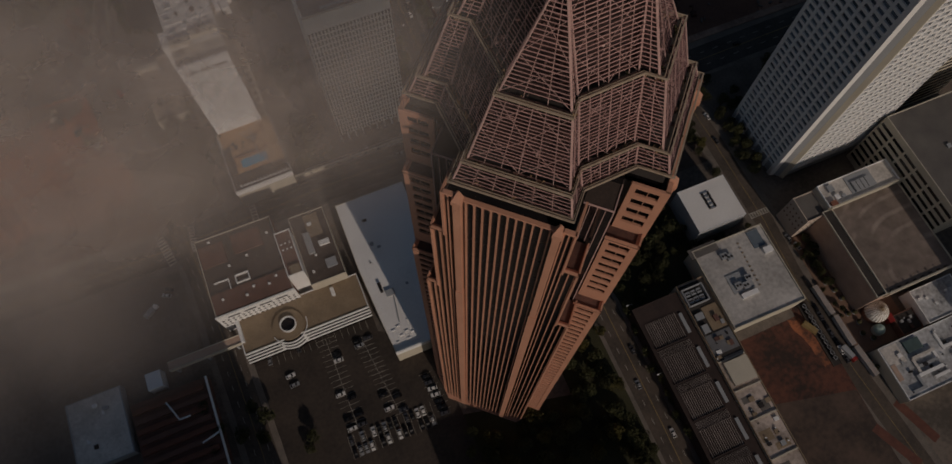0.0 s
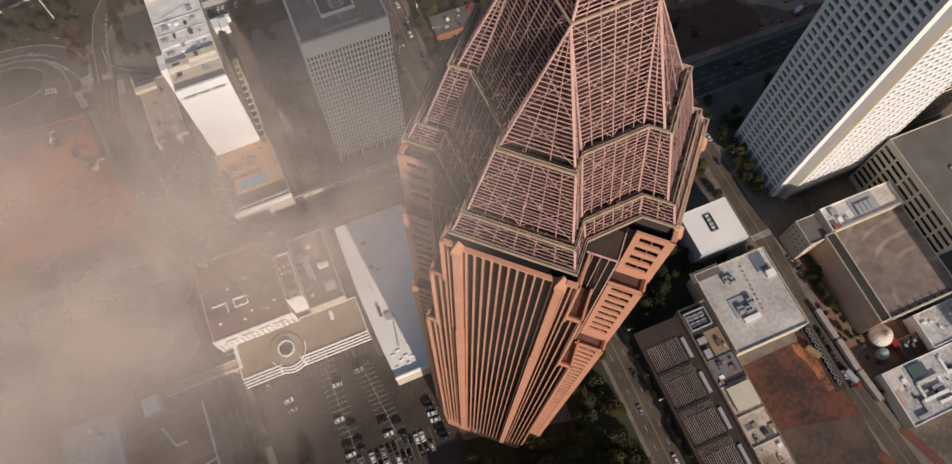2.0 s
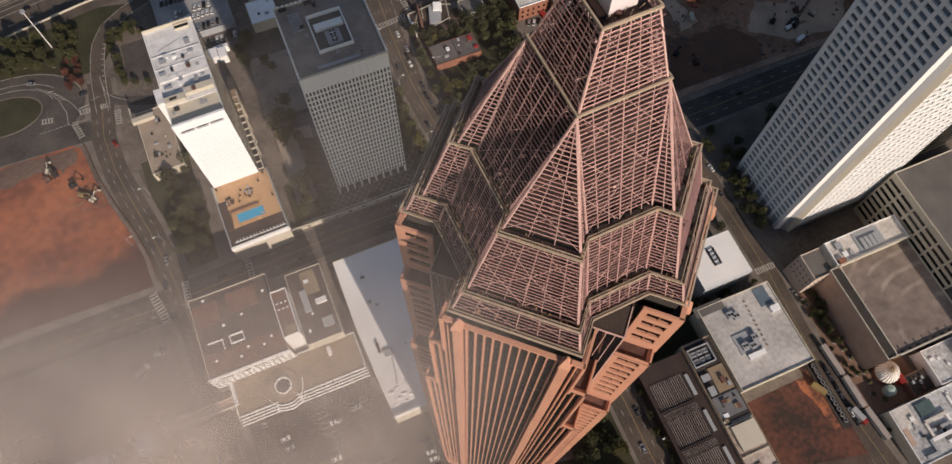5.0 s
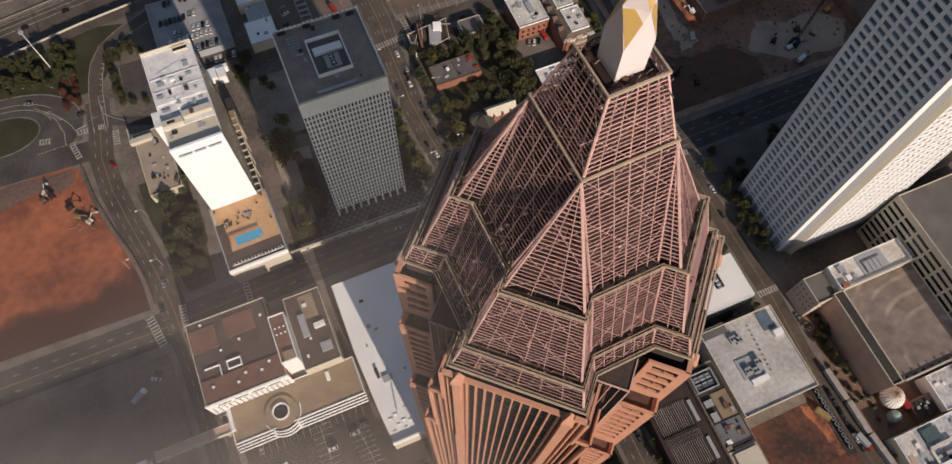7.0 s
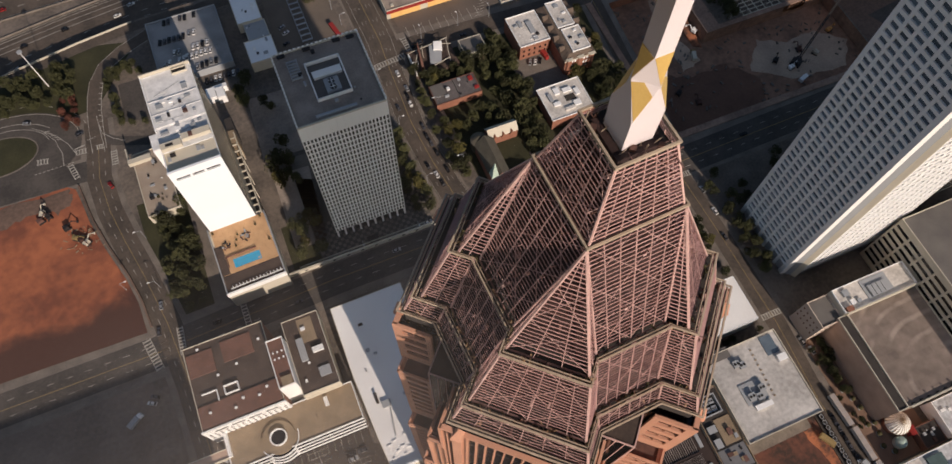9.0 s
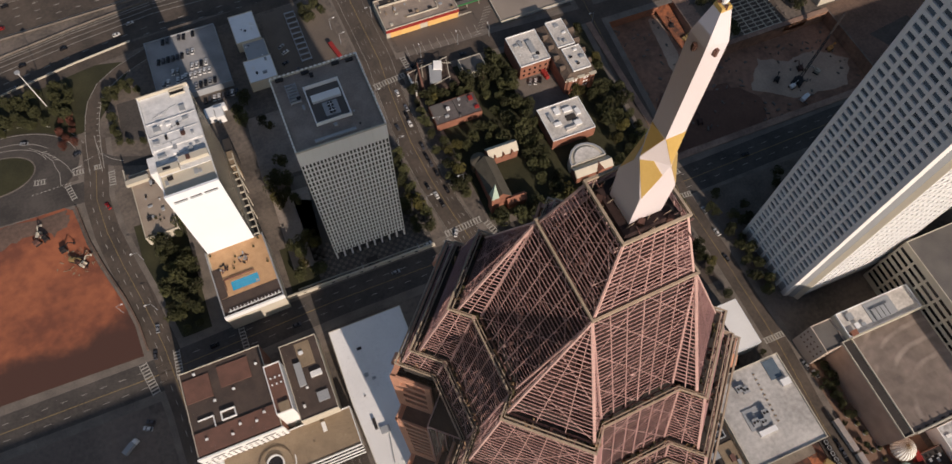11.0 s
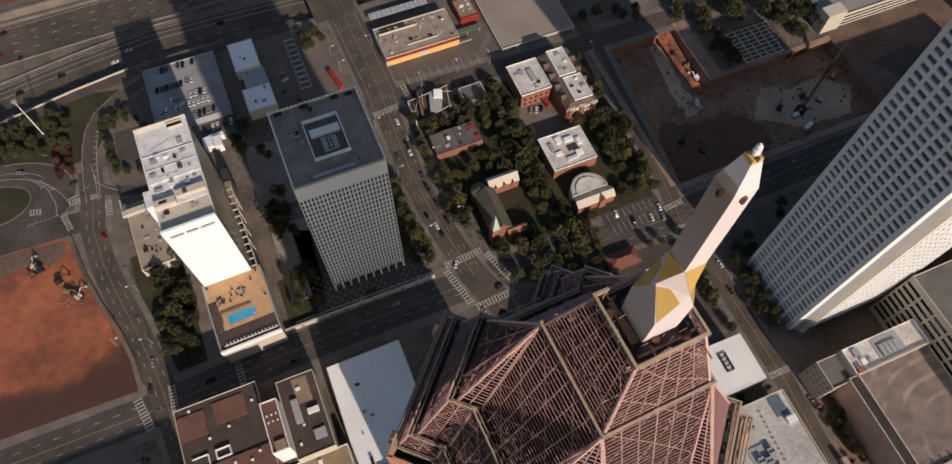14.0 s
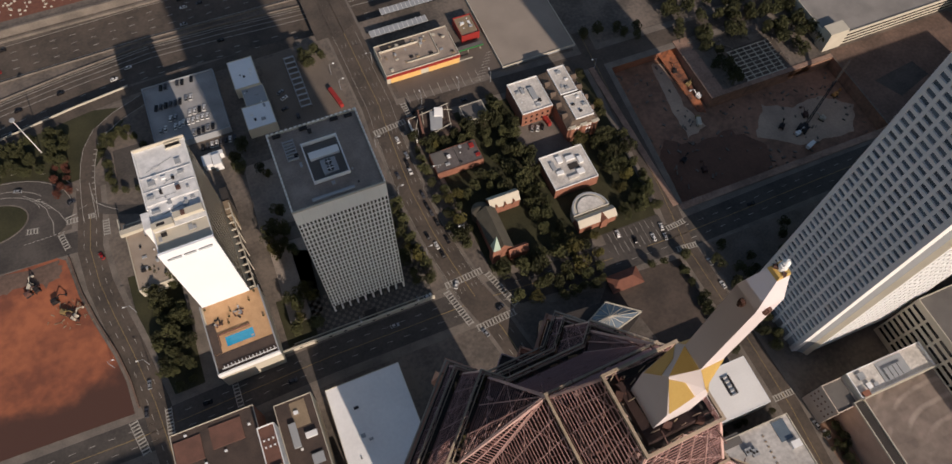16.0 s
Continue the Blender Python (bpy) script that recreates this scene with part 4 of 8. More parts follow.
for x, y, z, sx_, sy_, sz_, m in ((-7.5, -17.6, 69.8, 2.2, 1.6, 1.2, DARKMETAL), (-9.4, -19.2, 69.8, 1.2, 2.2, 0.9, GREYCON), (3.6, -18.2, 69.8, 1.6, 2.6, 0.9, GREYCON), (5.4, -18.8, 69.8, 1.2, 1.4, 1.0, GREYCON), (2.6, -12.0, 73.4, 1.6, 2.2, 0.8, RUST),
                                   (-8, -6, 70.8, 3.4, 1.2, 1.1, GREYCON), (-2, -5, 70.8, 2.2, 2.4, 0.8, WHITEPAINT), (5, -6.4, 70.8, 1.2, 3.0, 1.0, GREYCON), (8, -4.4, 70.8, 1.6, 1.0, 0.7, GREYCON), (-8.6, 1.6, 71.4, 2.6, 1.6, 1.0, GREYCON),
                                   (-4, 3, 71.4, 1.0, 2.0, 0.8, DARKMETAL), (3.4, 2.4, 71.4, 1.8, 1.8, 1.2, RUST), (7.4, 1.2, 71.4, 1.0, 1.0, 0.8, GREYCON), (-6.8, 8.8, 71.2, 3.0, 2.4, 1.0, GREYCON), (-1.5, 10, 71.2, 2.0, 1.2, 0.8, WHITEPAINT),
                                   (2.4, 8.4, 71.2, 1.2, 1.2, 0.9, DARKMETAL), (6.2, 10.2, 71.2, 2.4, 1.4, 0.7, GREYCON), (-3.4, 17, 70.8, 2.6, 1.0, 0.3, HOTELROOF)):
    roof_box(ho, x, y, z, sx_, sy_, sz_, m)
for x0, y0, x1, y1, z in ((-10, -20, -2, -17, 69.95), (-6, -8, 4, -6.2, 70.95), (-9, 0.6, 2, 0.6, 71.5), (-2, 7, 8, 11, 71.3), (-8, 16, 4, 20, 70.9)):
    part("roof_pipe", Shape().bar((x0, y0, z), (x1, y1, z), 0.16), GREYCON, ho, "thin roof pipe")
sprinkle(ho, 10, 14, 71.0, 7, (GREYCON, WHITEPAINT, HOTELROOF))

# pool podium
po = thing("pool_podium", "hotel podium with a tan pool terrace", "podium", -34.9, 199.6, 0, 1.5)
TERRACE = mat("tan_terrace_tiles", (0.56, 0.35, 0.19), (0.45, 0.27, 0.14), 0.85, scale=0.3, fine=2.0, contrast=1.4)
part("wall", Shape().box(-14.6, -18.6, 0, 14.5, 18.4, 15.3), CREAM, po)
part("terrace", Shape().box(-13.4, -8.4, 15.3, 13.9, 17.6, 15.8), TERRACE, po, "tan tiled pool terrace")
part("pergola_deck", Shape().box(-14.2, -17.8, 15.3, 14.0, -8.5, 15.6), BROWNBITUMEN, po, "dark brown lower strip of the terrace")
part("side_deck", Shape().box(-14.2, -8.4, 15.3, -10.2, 8, 15.86), BROWNBITUMEN, po, "dark brown edge of the terrace")
part("front_parapet", Shape().box(-14.8, -18.9, 13.4, 14.7, -18.1, 16.9), WHITEPAINT, po, "white front parapet")
part("side_parapet", Shape().box(-14.8, -18.1, 15.3, -14.3, 18.4, 16.4).box(14.1, -18.1, 15.3, 14.7, 18.4, 16.6), GREYCON, po, "pale side parapet")
for k in range(15):
    place("baluster", unit_box(WHITEPAINT), po, pose(-11 + 1.7 * k, -15.8 + 0.1 * (k % 3), 16.2) @ Matrix.Diagonal((0.3, 1.3, 1.1, 1)))
part("pergola_beam", Shape().box(-12, -16.6, 16.6, 13.8, -16.3, 16.9), WHITEPAINT, po, "thin white pergola beam")
part("pool_rim", Shape().ring([(-8.0, -7.2), (7.0, -7.2), (7.0, -0.6), (-8.0, -0.6)], [(-7.2, -6.4), (6.2, -6.4), (6.2, -1.4), (-7.2, -1.4)], 15.8, 15.95), TERRACE, po, "pale pool rim")
part("pool_water", Shape().box(-7.2, -6.4, 15.7, 6.2, -1.4, 15.86), WATER, po, "bright blue pool water")
part("step", Shape().box(4.4, -5.8, 15.86, 5.9, -4.8, 15.9), GREYCON, po, "pool steps")
part("sun_screen", Shape().box(-10, 0.4, 15.8, 5.2, 0.8, 16.7).box(-10, -5.0, 15.8, -9.6, 0.8, 16.5), BROWNROOF, po, "brown low wall behind the pool")
rl = random.Random(31)
for gx, gy in ((-8.2, 6.6), (2.4, 8.8)):
    for k in range(9):
        a = k * 0.72
        tb = part("sun_lounger", Shape().box(-0.9, -0.35, 0, 0.9, 0.35, 0.35).hexa(((0.3, -0.35, 0.35), (0.9, -0.35, 0.35), (0.9, 0.35, 0.35), (0.3, 0.35, 0.35), (0.8, -0.35, 0.9), (0.95, -0.35, 0.9), (0.95, 0.35, 0.9), (0.8, 0.35, 0.9))), rl.choice((DARKMETAL, GREYCON, RUST)), po, "sun lounger")
        tb.matrix_basis = pose(gx + rl.uniform(0.6, 2.6) * math.cos(a), gy + rl.uniform(0.8, 3.0) * math.sin(a), 15.8, 0, 0, rl.uniform(0, 360))
for k in range(7):
    ub = part("planter", Shape().cyl(0, 0, 0, 0.7, 0.45, 0.55, 8).cyl(0, 0, 0.7, 1.5, 0.6, 0.15, 7), SHRUB, po, "small potted shrub")
    ub.matrix_basis = pose((-3.6, -2.6, -1.4, 8.4, -12.6, 11.8, 12.6)[k], (5.0, 8.0, 10.8, 12.6, 15.8, 16.2, 2.0)[k], 15.8)
lo = thing("arcade", "long open concrete arcade beside the hotel", "arcade", -25.0, 217.6, 0, 1.2)
lad = Shape().box(2.7, 0, 15.2, 3.2, 52, 16.4)
for k in range(12):
    lad.box(0.1, 1 + k * 4.3, 15.4, 2.7, 1.6 + k * 4.3, 16.1)
for k in range(7):
    lad.box(2.75, 1 + k * 8.6, 0, 3.15, 1.5 + k * 8.6, 15.2)
part("frame", lad, CREAM, lo)
part("tan_roof", Shape().box(0.1, 46, 0, 3.4, 54, 15.8), TANROOF, lo, "small tan roof at the arcade's end")
part("dark_roof", Shape().box(0.1, 54.2, 0, 4.0, 63, 15.0), DARKROOF, lo, "dark flat roof at the arcade's end")

ax = thing("side_annex", "tan flat-roofed annex beside the hotel", "annex", -69.6, 262.6, 0, 1.5)
PEBBLE = mat("tan_pebble_roof", (0.40, 0.33, 0.26), (0.30, 0.24, 0.19), 0.95, scale=0.12, contrast=1.4)
part("wall", Shape().box(-8.6, -20.5, 0, 8.4, 20, 7), CREAM, ax)
part("roof", Shape().box(-8.2, -20.1, 6.9, 8.0, 19.6, 7.15), PEBBLE, ax, "tan pebble roof")
part("parapet", Shape().ring([(-8.6, -20.5), (8.4, -20.5), (8.4, 20), (-8.6, 20)], [(-8.2, -20.1), (8.0, -20.1), (8.0, 19.6), (-8.2, 19.6)], 7, 7.6), CREAM, ax)
part("canopy", Shape().box(-10.5, 13, 7.2, 1.5, 16.0, 9.8).box(-10.5, 16, 7.2, -9.9, 24, 9.0), CREAM, ax, "cream canopy wall")
sprinkle(ax, 5, 16, 7.15, 14, (GREYCON, WHITEPAINT, DARKMETAL, SHRUB))

# white-roofed hall beside the tower
wh = thing("white_roofed_hall", "long hall with a broad white membrane roof in the tower's shadow", "hall", 12, 115)
WP = [(-18, 40.8), (-18.2, 5), (-16.8, -24), (-15.4, -40.8), (0.8, -40.8), (14, -30), (18, 0), (17.8, 41)][::-1]
part("wall", Shape().prism(WP, 0, 14.9), CREAM, wh)
part("roof", Shape().prism([(x * 0.985, y * 0.992) for x, y in WP], 14.7, 15.05), mat("bright_white_membrane", (0.88, 0.86, 0.83), (0.77, 0.75, 0.725), 0.8, scale=0.05, fine=0.6, bump=0.05, contrast=1.3), wh, "white membrane roof with patches")
part("coping", Shape().ring(WP, [(x * 0.985, y * 0.992) for x, y in WP], 14.9, 15.3), CREAM, wh, "pale coping")
part("end_screen", Shape().box(-15.6, -40.9, 13, 1.0, -40.2, 17.2), WHITEPAINT, wh, "white screen at the end of the roof")
for k in range(5):     # boxed ducts in square loops at the end of the roof
    x0, y0, L = -14 + 2.7 * k, -36 + (k % 2) * 2.4, 6.5 - (k % 3) * 1.2
    part("duct_loop", Shape().ring([(x0, y0), (x0 + 2.2, y0), (x0 + 2.2, y0 + L), (x0, y0 + L)], [(x0 + .45, y0 + .45), (x0 + 1.75, y0 + .45), (x0 + 1.75, y0 + L - .45), (x0 + .45, y0 + L - .45)], 15.05, 15.5), WHITEPAINT, wh, "white boxed duct in a loop")
for k in range(3):
    roof_box(wh, -12 + 4.2 * k, -38, 15.05, 3.2, 0.4, 0.5, WHITEPAINT, "duct", "short white duct")
roof_box(wh, -8, -12, 15.05, 4, 3, 1.2, GREYCON)
roof_box(wh, -11.5, -8, 15.05, 1.2, 5, 1.4, DARKMETAL)
tagged(part("pipe", Shape().bar((-7, -14, 15.4), (-9, -27, 15.4), 0.4), GREYCON, wh, "long roof pipe"))
sprinkle(wh, 15, 34, 15.05, 7, (GREYCON, GREYCON, DARKMETAL))

# old office block and its wings
ob_, dx_, dy_ = building("old white-fronted office block with brown roofs", -74, 120, -37, 160, 21, BRICK, BROWNBITUMEN, 0.7, "old_office_block", thick=0.3, cop=CREAM)
part("south_front", Shape().box(-18.8, -20.6, 0, 19.0, -19.9, 22.4), WHITEPAINT, ob_, "white stucco front with small windows")
punched(ob_, -20.62, [-17 + 2.43 * k for k in range(15)], (9.5, 12.5, 15.5), 1.0, 1.1)
for k in range(4):
    place("louvre", unit_box(DARKMETAL), ob_, pose(-11 + 7.6 * k, -20.62, 18.6) @ Matrix.Diagonal((5.8, 0.12, 1.3, 1)))
part("brown_roof", Shape().box(-18, -19, 21, 18, -9, 22.0), BROWNROOF, ob_, "reddish brown front roof")
part("brown_roof", Shape().box(-17.8, 5, 21, -6, 16, 21.7), BROWNROOF, ob_, "reddish brown roof panel")
part("brown_roof", Shape().box(-2, 7, 21, 12, 17, 21.7), BROWNROOF, ob_, "reddish brown roof panel")
part("well_rail", Shape().ring([(-5, -7.6), (1.5, -7.6), (1.5, -3.4), (-5, -3.4)], [(-4.6, -7.2), (1.1, -7.2), (1.1, -3.8), (-4.6, -3.8)], 21, 22.6), WHITEPAINT, ob_, "white rail round a roof well")
part("well_rail", Shape().box(-15, -4, 21, -8, -3.6, 22.2).box(-8.4, -9, 21, -8, -4, 22.2), WHITEPAINT, ob_, "white roof wall")
for x, y, z in ((-13, -13, 22), (-2, -15, 22), (2, -12, 22), (9, -13.5, 22), (13, -11, 22), (-6, 2.5, 21.1), (-12, 17.5, 21.1), (3, 4.5, 21.1), (15, 12, 21.1)):
    roof_box(ob_, x, y, z, 1.0, 0.8, 0.8, WHITEPAINT, "roof_vent", "small white roof vent")
st_, _, _ = building("stair tower with a white sunlit face", -37, 124, -29.5, 147, 27, WHITEPAINT, BROWNROOF, 1.0, "stair_tower")
roof_box(st_, 0.5, -9, 27, 4.5, 4, 1.4, TANROOF)
for k in range(6):
    roof_box(st_, -2 + 2 * (k % 3), 2 + 3 * (k // 3), 27.1, 0.6, 0.6, 0.5, WHITEPAINT)
an_, _, _ = building("brick annex with a dark roof", -29.4, 120, -12, 157, 17, CREAM, BROWNBITUMEN, 0.6, "annex", thick=0.3, cop=CREAM)
roof_box(an_, -3, 2, 17.1, 3, 11, 1.6, GREYCON, "roof_unit", "long grey roof unit")
roof_box(an_, 4, 0, 17.1, 5, 2.4, 1.6, WHITEPAINT)
roof_box(an_, 4, -11, 17.1, 5, 4.4, 1.0, GREYCON)
part("tan_patch", Shape().box(-2, 5, 17.05, 5, 17, 17.25), TANROOF, an_, "tan roof patch")
sprinkle(an_, 7, 15, 17.1, 3)
lw, _, _ = building("low tan-roofed wing with curved white bands", -68.5, 101, -7.5, 119.5, 12.4, WHITEPAINT, TANROOF, 0.7, "low_wing")
lw.matrix_basis = pose(-38.4, 111.5, -3.6)
for k in range(3):
    part("dark_ledge", Shape().box(-30.4, -10.1 - 0.95 * k, 0, 30.4, -9.0, 11.3 - 1.6 * k), GLASS, lw, "dark glazed ledge")
    part("white_band", Shape().box(-30.6, -10.5 - 0.95 * k, 10.7 - 1.6 * k, 30.6, -10.1 - 0.95 * k, 11.9 - 1.6 * k), WHITEPAINT, lw, "white horizontal band")
rot = part("rotunda", Shape().cyl(0, 0, 0, 13.6, 7.4, 7.4, 40), TANROOF, lw, "round tan turret roof")
rot.matrix_basis = pose(-7.5, -3.0, 0)
for k in range(3):
    bnd, dark = Shape(), Shape()
    pts = [(math.cos(a), math.sin(a)) for a in [math.pi * (1.12 + 0.038 * q) for q in range(25)]]
    for shape_, R0, R1, z0, z1 in ((bnd, 8.5 + 0.9 * k, 8.9 + 0.9 * k, 11.6 - 1.6 * k, 12.9 - 1.6 * k), (dark, 7.4, 8.5 + 0.9 * k, 0, 12.3 - 1.6 * k)):
        for p, q in zip(pts, pts[1:]):
            shape_.hexa(((R1 * p[0], R1 * p[1], z0), (R1 * q[0], R1 * q[1], z0), (R0 * q[0], R0 * q[1], z0), (R0 * p[0], R0 * p[1], z0),
                         (R1 * p[0], R1 * p[1], z1), (R1 * q[0], R1 * q[1], z1), (R0 * q[0], R0 * q[1], z1), (R0 * p[0], R0 * p[1], z1)))
    part("white_band", bnd, WHITEPAINT, rot, "curved white band")
    part("dark_ledge", dark, GLASS, rot, "curved dark ledge")
ringo = [(3.9 * math.cos(a * math.pi / 18), 3.9 * math.sin(a * math.pi / 18)) for a in range(36)]
ringi = [(3.35 * x / 3.9, 3.35 * y / 3.9) for x, y in ringo]
part("light_well", Shape().ring(ringo, ringi, 13.6, 15.0), WHITEPAINT, rot, "white rim of the round light well")
part("well_glass", Shape().cyl(0, 0, 13.6, 13.75, 3.34, 3.34, 36), GLASS, rot, "dark round light well")
part("inner_wall", Shape().box(-30.2, -3.2, 12.4, -28.6, 8, 14.5), WHITEPAINT, lw, "white end wall")
roof_box(lw, 17, 4.5, 12.5, 1.6, 4.2, 1.2, WHITEPAINT)
sprinkle(lw, 28, 8, 12.5, 2, (GREYCON, TANROOF))
fb = thing("footbridge", "pale covered footbridge from the low wing", "footbridge", -86, 110.5)
part("deck", Shape().box(-17, -2, 8, 17.5, 2, 9.8), mat("pinkish_roof", (0.5, 0.36, 0.28), (0.42, 0.3, 0.23), 0.9), fb, "pinkish flat roof")
part("rail", Shape().box(-17, -2.2, 7.2, 17.5, -1.9, 10.4).box(-17, 1.9, 7.2, 17.5, 2.2, 10.4), CREAM, fb, "pale side rail")
for x in (-15, 0, 14):
    part("pier", Shape().box(x - 0.6, -1.5, 0, x + 0.6, 1.5, 8), GREYCON, fb)

# white concrete tower
ctw = thing("concrete_tower", "tall white concrete tower with deep-set windows", "office tower", 213, 87.4)
part("core", Shape().prism([(0.7, 4.8), (1.3, 4.8), (5.8, 1.0), (51.4, 1.0), (51.4, 43), (0.7, 43)], 0, 205), GREYCON, ctw)
part("corner_pier", Shape().prism([(0, 4.6), (3.6, 3.55), (3.6, 6.4), (0, 6.4)], 0, 206), WHITECON, ctw, "bright white splayed corner pier")
part("corner_chamfer", Shape().prism([(3.61, 3.5), (5.75, 0.1), (6.3, 0.1), (6.3, 1.2), (4.4, 6.4), (3.61, 6.4)], 0, 206), CREAM, ctw, "broad tan chamfered corner")
part("corner_pier", Shape().box(0, 42.2, 0, 1.2, 43.8, 206), WHITECON, ctw, "corner pier")
window_wall(ctw, (0.7, 42.6), -90, 36.4, 8, 206, 7, 51, 1.3, 1.6, 0.85, WHITECON, GLASSBLUE, lambda c, r: r < 42)
window_wall(ctw, (6.3, 1.0), 0, 45.4, 8, 206, 9, 51, 1.3, 1.6, 0.85, WHITECON, GLASSBLUE, lambda c, r: False)
for k in range(8):
    place("column", unit_box(WHITECON), ctw, pose(0.6, 6.2 + 5.2 * k, 4) @ Matrix.Diagonal((1.2, 1.6, 8, 1)))

# theatre
stg, _, _ = building("cream stage house with a white roof", 215.8, 58.4, 256.5, 70.5, 24.6, CREAM, WHITEROOF, 1.0, "stage_house", cop=WHITEPAINT)
part("front_wall", Shape().box(-19.6, -6.9, 20, 22, -6.1, 26.0), CREAM, stg, "cream parapet wall across the stage house")
roof_box(stg, 1.5, 0.5, 24.7, 14, 9, 0.5, GREYCON, "roof_unit", "grey plant deck")
lou = roof_box(stg, 1.0, -1.2, 25.2, 10, 5.4, 0.9, GREYCON, "louvre", "grey louvred plant box")
for k in range(4):
    part("louvre_bar", Shape().box(-5 + 2.5 * k, -2.7, 0.9, -4.8 + 2.5 * k, 2.7, 1.05), DARKMETAL, lou, "dark louvre bar")
roof_box(stg, -15, 2.5, 24.7, 3, 3, 1.6, GREYCON)
roof_box(stg, -14, -2.5, 24.7, 2.2, 2.4, 1.2, WHITEPAINT)
roof_box(stg, -10.5, -3, 24.7, 2.0, 1.6, 0.9, GREYCON)
roof_box(stg, -17.5, -5.0, 24.7, 3.2, 2.4, 1.6, BRICK, "roof_unit", "small brick roof turret")
swb, _, _ = building("tan side block with rows of small windows", 204.2, 56.8, 215.6, 70.4, 20.5, mat("rosy_cream_render", (0.62, 0.52, 0.43), (0.50, 0.41, 0.335), 0.9, scale=0.15), GREYROOF, 0.8, "side_block")
punched(swb, -6.82, [-3 + 2.6 * k for k in range(3)], (6, 10, 14, 18), 0.7, 1.2, BROWNROOF)
punched(swb, -5.72, [-5.0 + 2.6 * k for k in range(5)], (9, 13, 17), 0.8, 1.2, BROWNROOF, axis='y')
def washed_roof(name, c1, c2, dust):
    """Weathered roof felt with curved pale wash lines left by drying rain."""
    m = mat(name, c1, c2, 0.95, scale=0.06, fine=0.22, bump=0.05, contrast=1.5)
    n, l = m.node_tree.nodes, m.node_tree.links
    geo, wave, patch, both, mix = (n.new("ShaderNode" + k) for k in ("NewGeometry", "TexWave", "TexNoise", "Math", "Mix"))
    wave.wave_type, wave.rings_direction = 'RINGS', 'Z'
    for key, v in (("Scale", 0.035), ("Distortion", 14.0), ("Detail", 4.0), ("Detail Scale", 0.22)):
        wave.inputs[key].default_value = v
    shift = n.new("ShaderNodeVectorMath")
    shift.operation = 'SUBTRACT'
    shift.inputs[1].default_value = (252.0, 12.0, 0.0)
    l.new(geo.outputs["Position"], shift.inputs[0])
    l.new(shift.outputs[0], wave.inputs["Vector"])
    patch.inputs["Scale"].default_value = 0.07
    patch.inputs["Detail"].default_value = 4
    l.new(geo.outputs["Position"], patch.inputs["Vector"])
    sharp = n.new("ShaderNodeMapRange")
    sharp.inputs[1].default_value, sharp.inputs[2].default_value = 0.72, 1.0
    l.new(wave.outputs["Fac"], sharp.inputs[0])
    some = n.new("ShaderNodeMapRange")
    some.inputs[1].default_value, some.inputs[2].default_value, some.inputs[4].default_value = 0.46, 0.7, 0.5
    l.new(patch.outputs[0], some.inputs[0])
    both.operation = 'MULTIPLY'
    l.new(sharp.outputs[0], both.inputs[0])
    l.new(some.outputs[0], both.inputs[1])
    mix.data_type = 'RGBA'
    base = n["Principled BSDF"].inputs["Base Color"]
    l.new(base.links[0].from_socket, mix.inputs[6])
    mix.inputs[7].default_value = (*dust, 1)
    l.new(both.outputs[0], mix.inputs[0])
    l.new(mix.outputs[2], base)
    return m


DUSTROOF = washed_roof("dusty_brown_roof", (0.29, 0.23, 0.195), (0.165, 0.132, 0.112), (0.55, 0.46, 0.39))
THEATREWALL = mat("rosy_brown_render", (0.52, 0.375, 0.295), (0.40, 0.285, 0.22), 0.9, scale=0.15, contrast=1.3)
DUSTDARK = washed_roof("stained_brown_roof", (0.27, 0.215, 0.182), (0.15, 0.12, 0.102), (0.50, 0.42, 0.36))
th, _, _ = building("theatre hall with a broad brown stained flat roof", 212.6, 11, 257, 58.2, 22, THEATREWALL, DUSTROOF, 0.9, "theatre", cop=CREAM)
part("dark_strip", Shape().box(-21.7, -23.1, 22.1, -17.3, 23.1, 22.3), DARKROOF, th, "black bitumen gutter strip")
part("ridge", Shape().box(-17.4, -23.2, 22.1, -16.9, 23.2, 23.2), CREAM, th, "pale ridge line")
rt = random.Random(77)
for k in range(12):
    for j in range(7):
        if rt.random() < 0.6:
            w_, h_ = 5.3 + rt.uniform(-0.8, 0.1), 3.8 + rt.uniform(-0.6, 0.1)
            place("roof_sheet", unit_box(DUSTROOF if rt.random() < 0.5 else DUSTDARK), th, pose(-14.0 + 5.4 * j, -20.8 + 3.85 * k, 22.11) @ Matrix.Diagonal((w_, h_, 0.02 + 0.006 * ((k * 2 + j) % 4), 1)))
part("south_parapet", Shape().box(-16, -24.2, 17, 22.6, -23.4, 23.4), CREAM, th, "ornate pale south parapet")
for k in range(8):
    roof_box(th, -14 + 4.4 * k, -22.6, 22.1, 0.6, 0.6, 1.6, DARKMETAL, "pinnacle", "small dark pinnacle")
ROSY = mat("rosy_brick_paving", (0.24, 0.15, 0.105), (0.17, 0.105, 0.075), 0.95, scale=0.15, fine=2)
structure("pavement_theatre", Shape().quad((203.5, -8.5, 0.12), (234, -8.5, 0.12), (234, 10.9, 0.12), (212.8, 10.9, 0.12), (212.8, 56.5, 0.12), (203.5, 56.5, 0.12)), ROSY, "rosy brick paving beside the theatre", "pavement")
dome = thing("dome", "pale ribbed onion dome with a red drum", "dome", 220.0, 6.6, 0)
part("drum", Shape().cyl(0, 0, 0, 3.2, 5.0, 5.0, 24), BRICK, dome, "red brick drum")
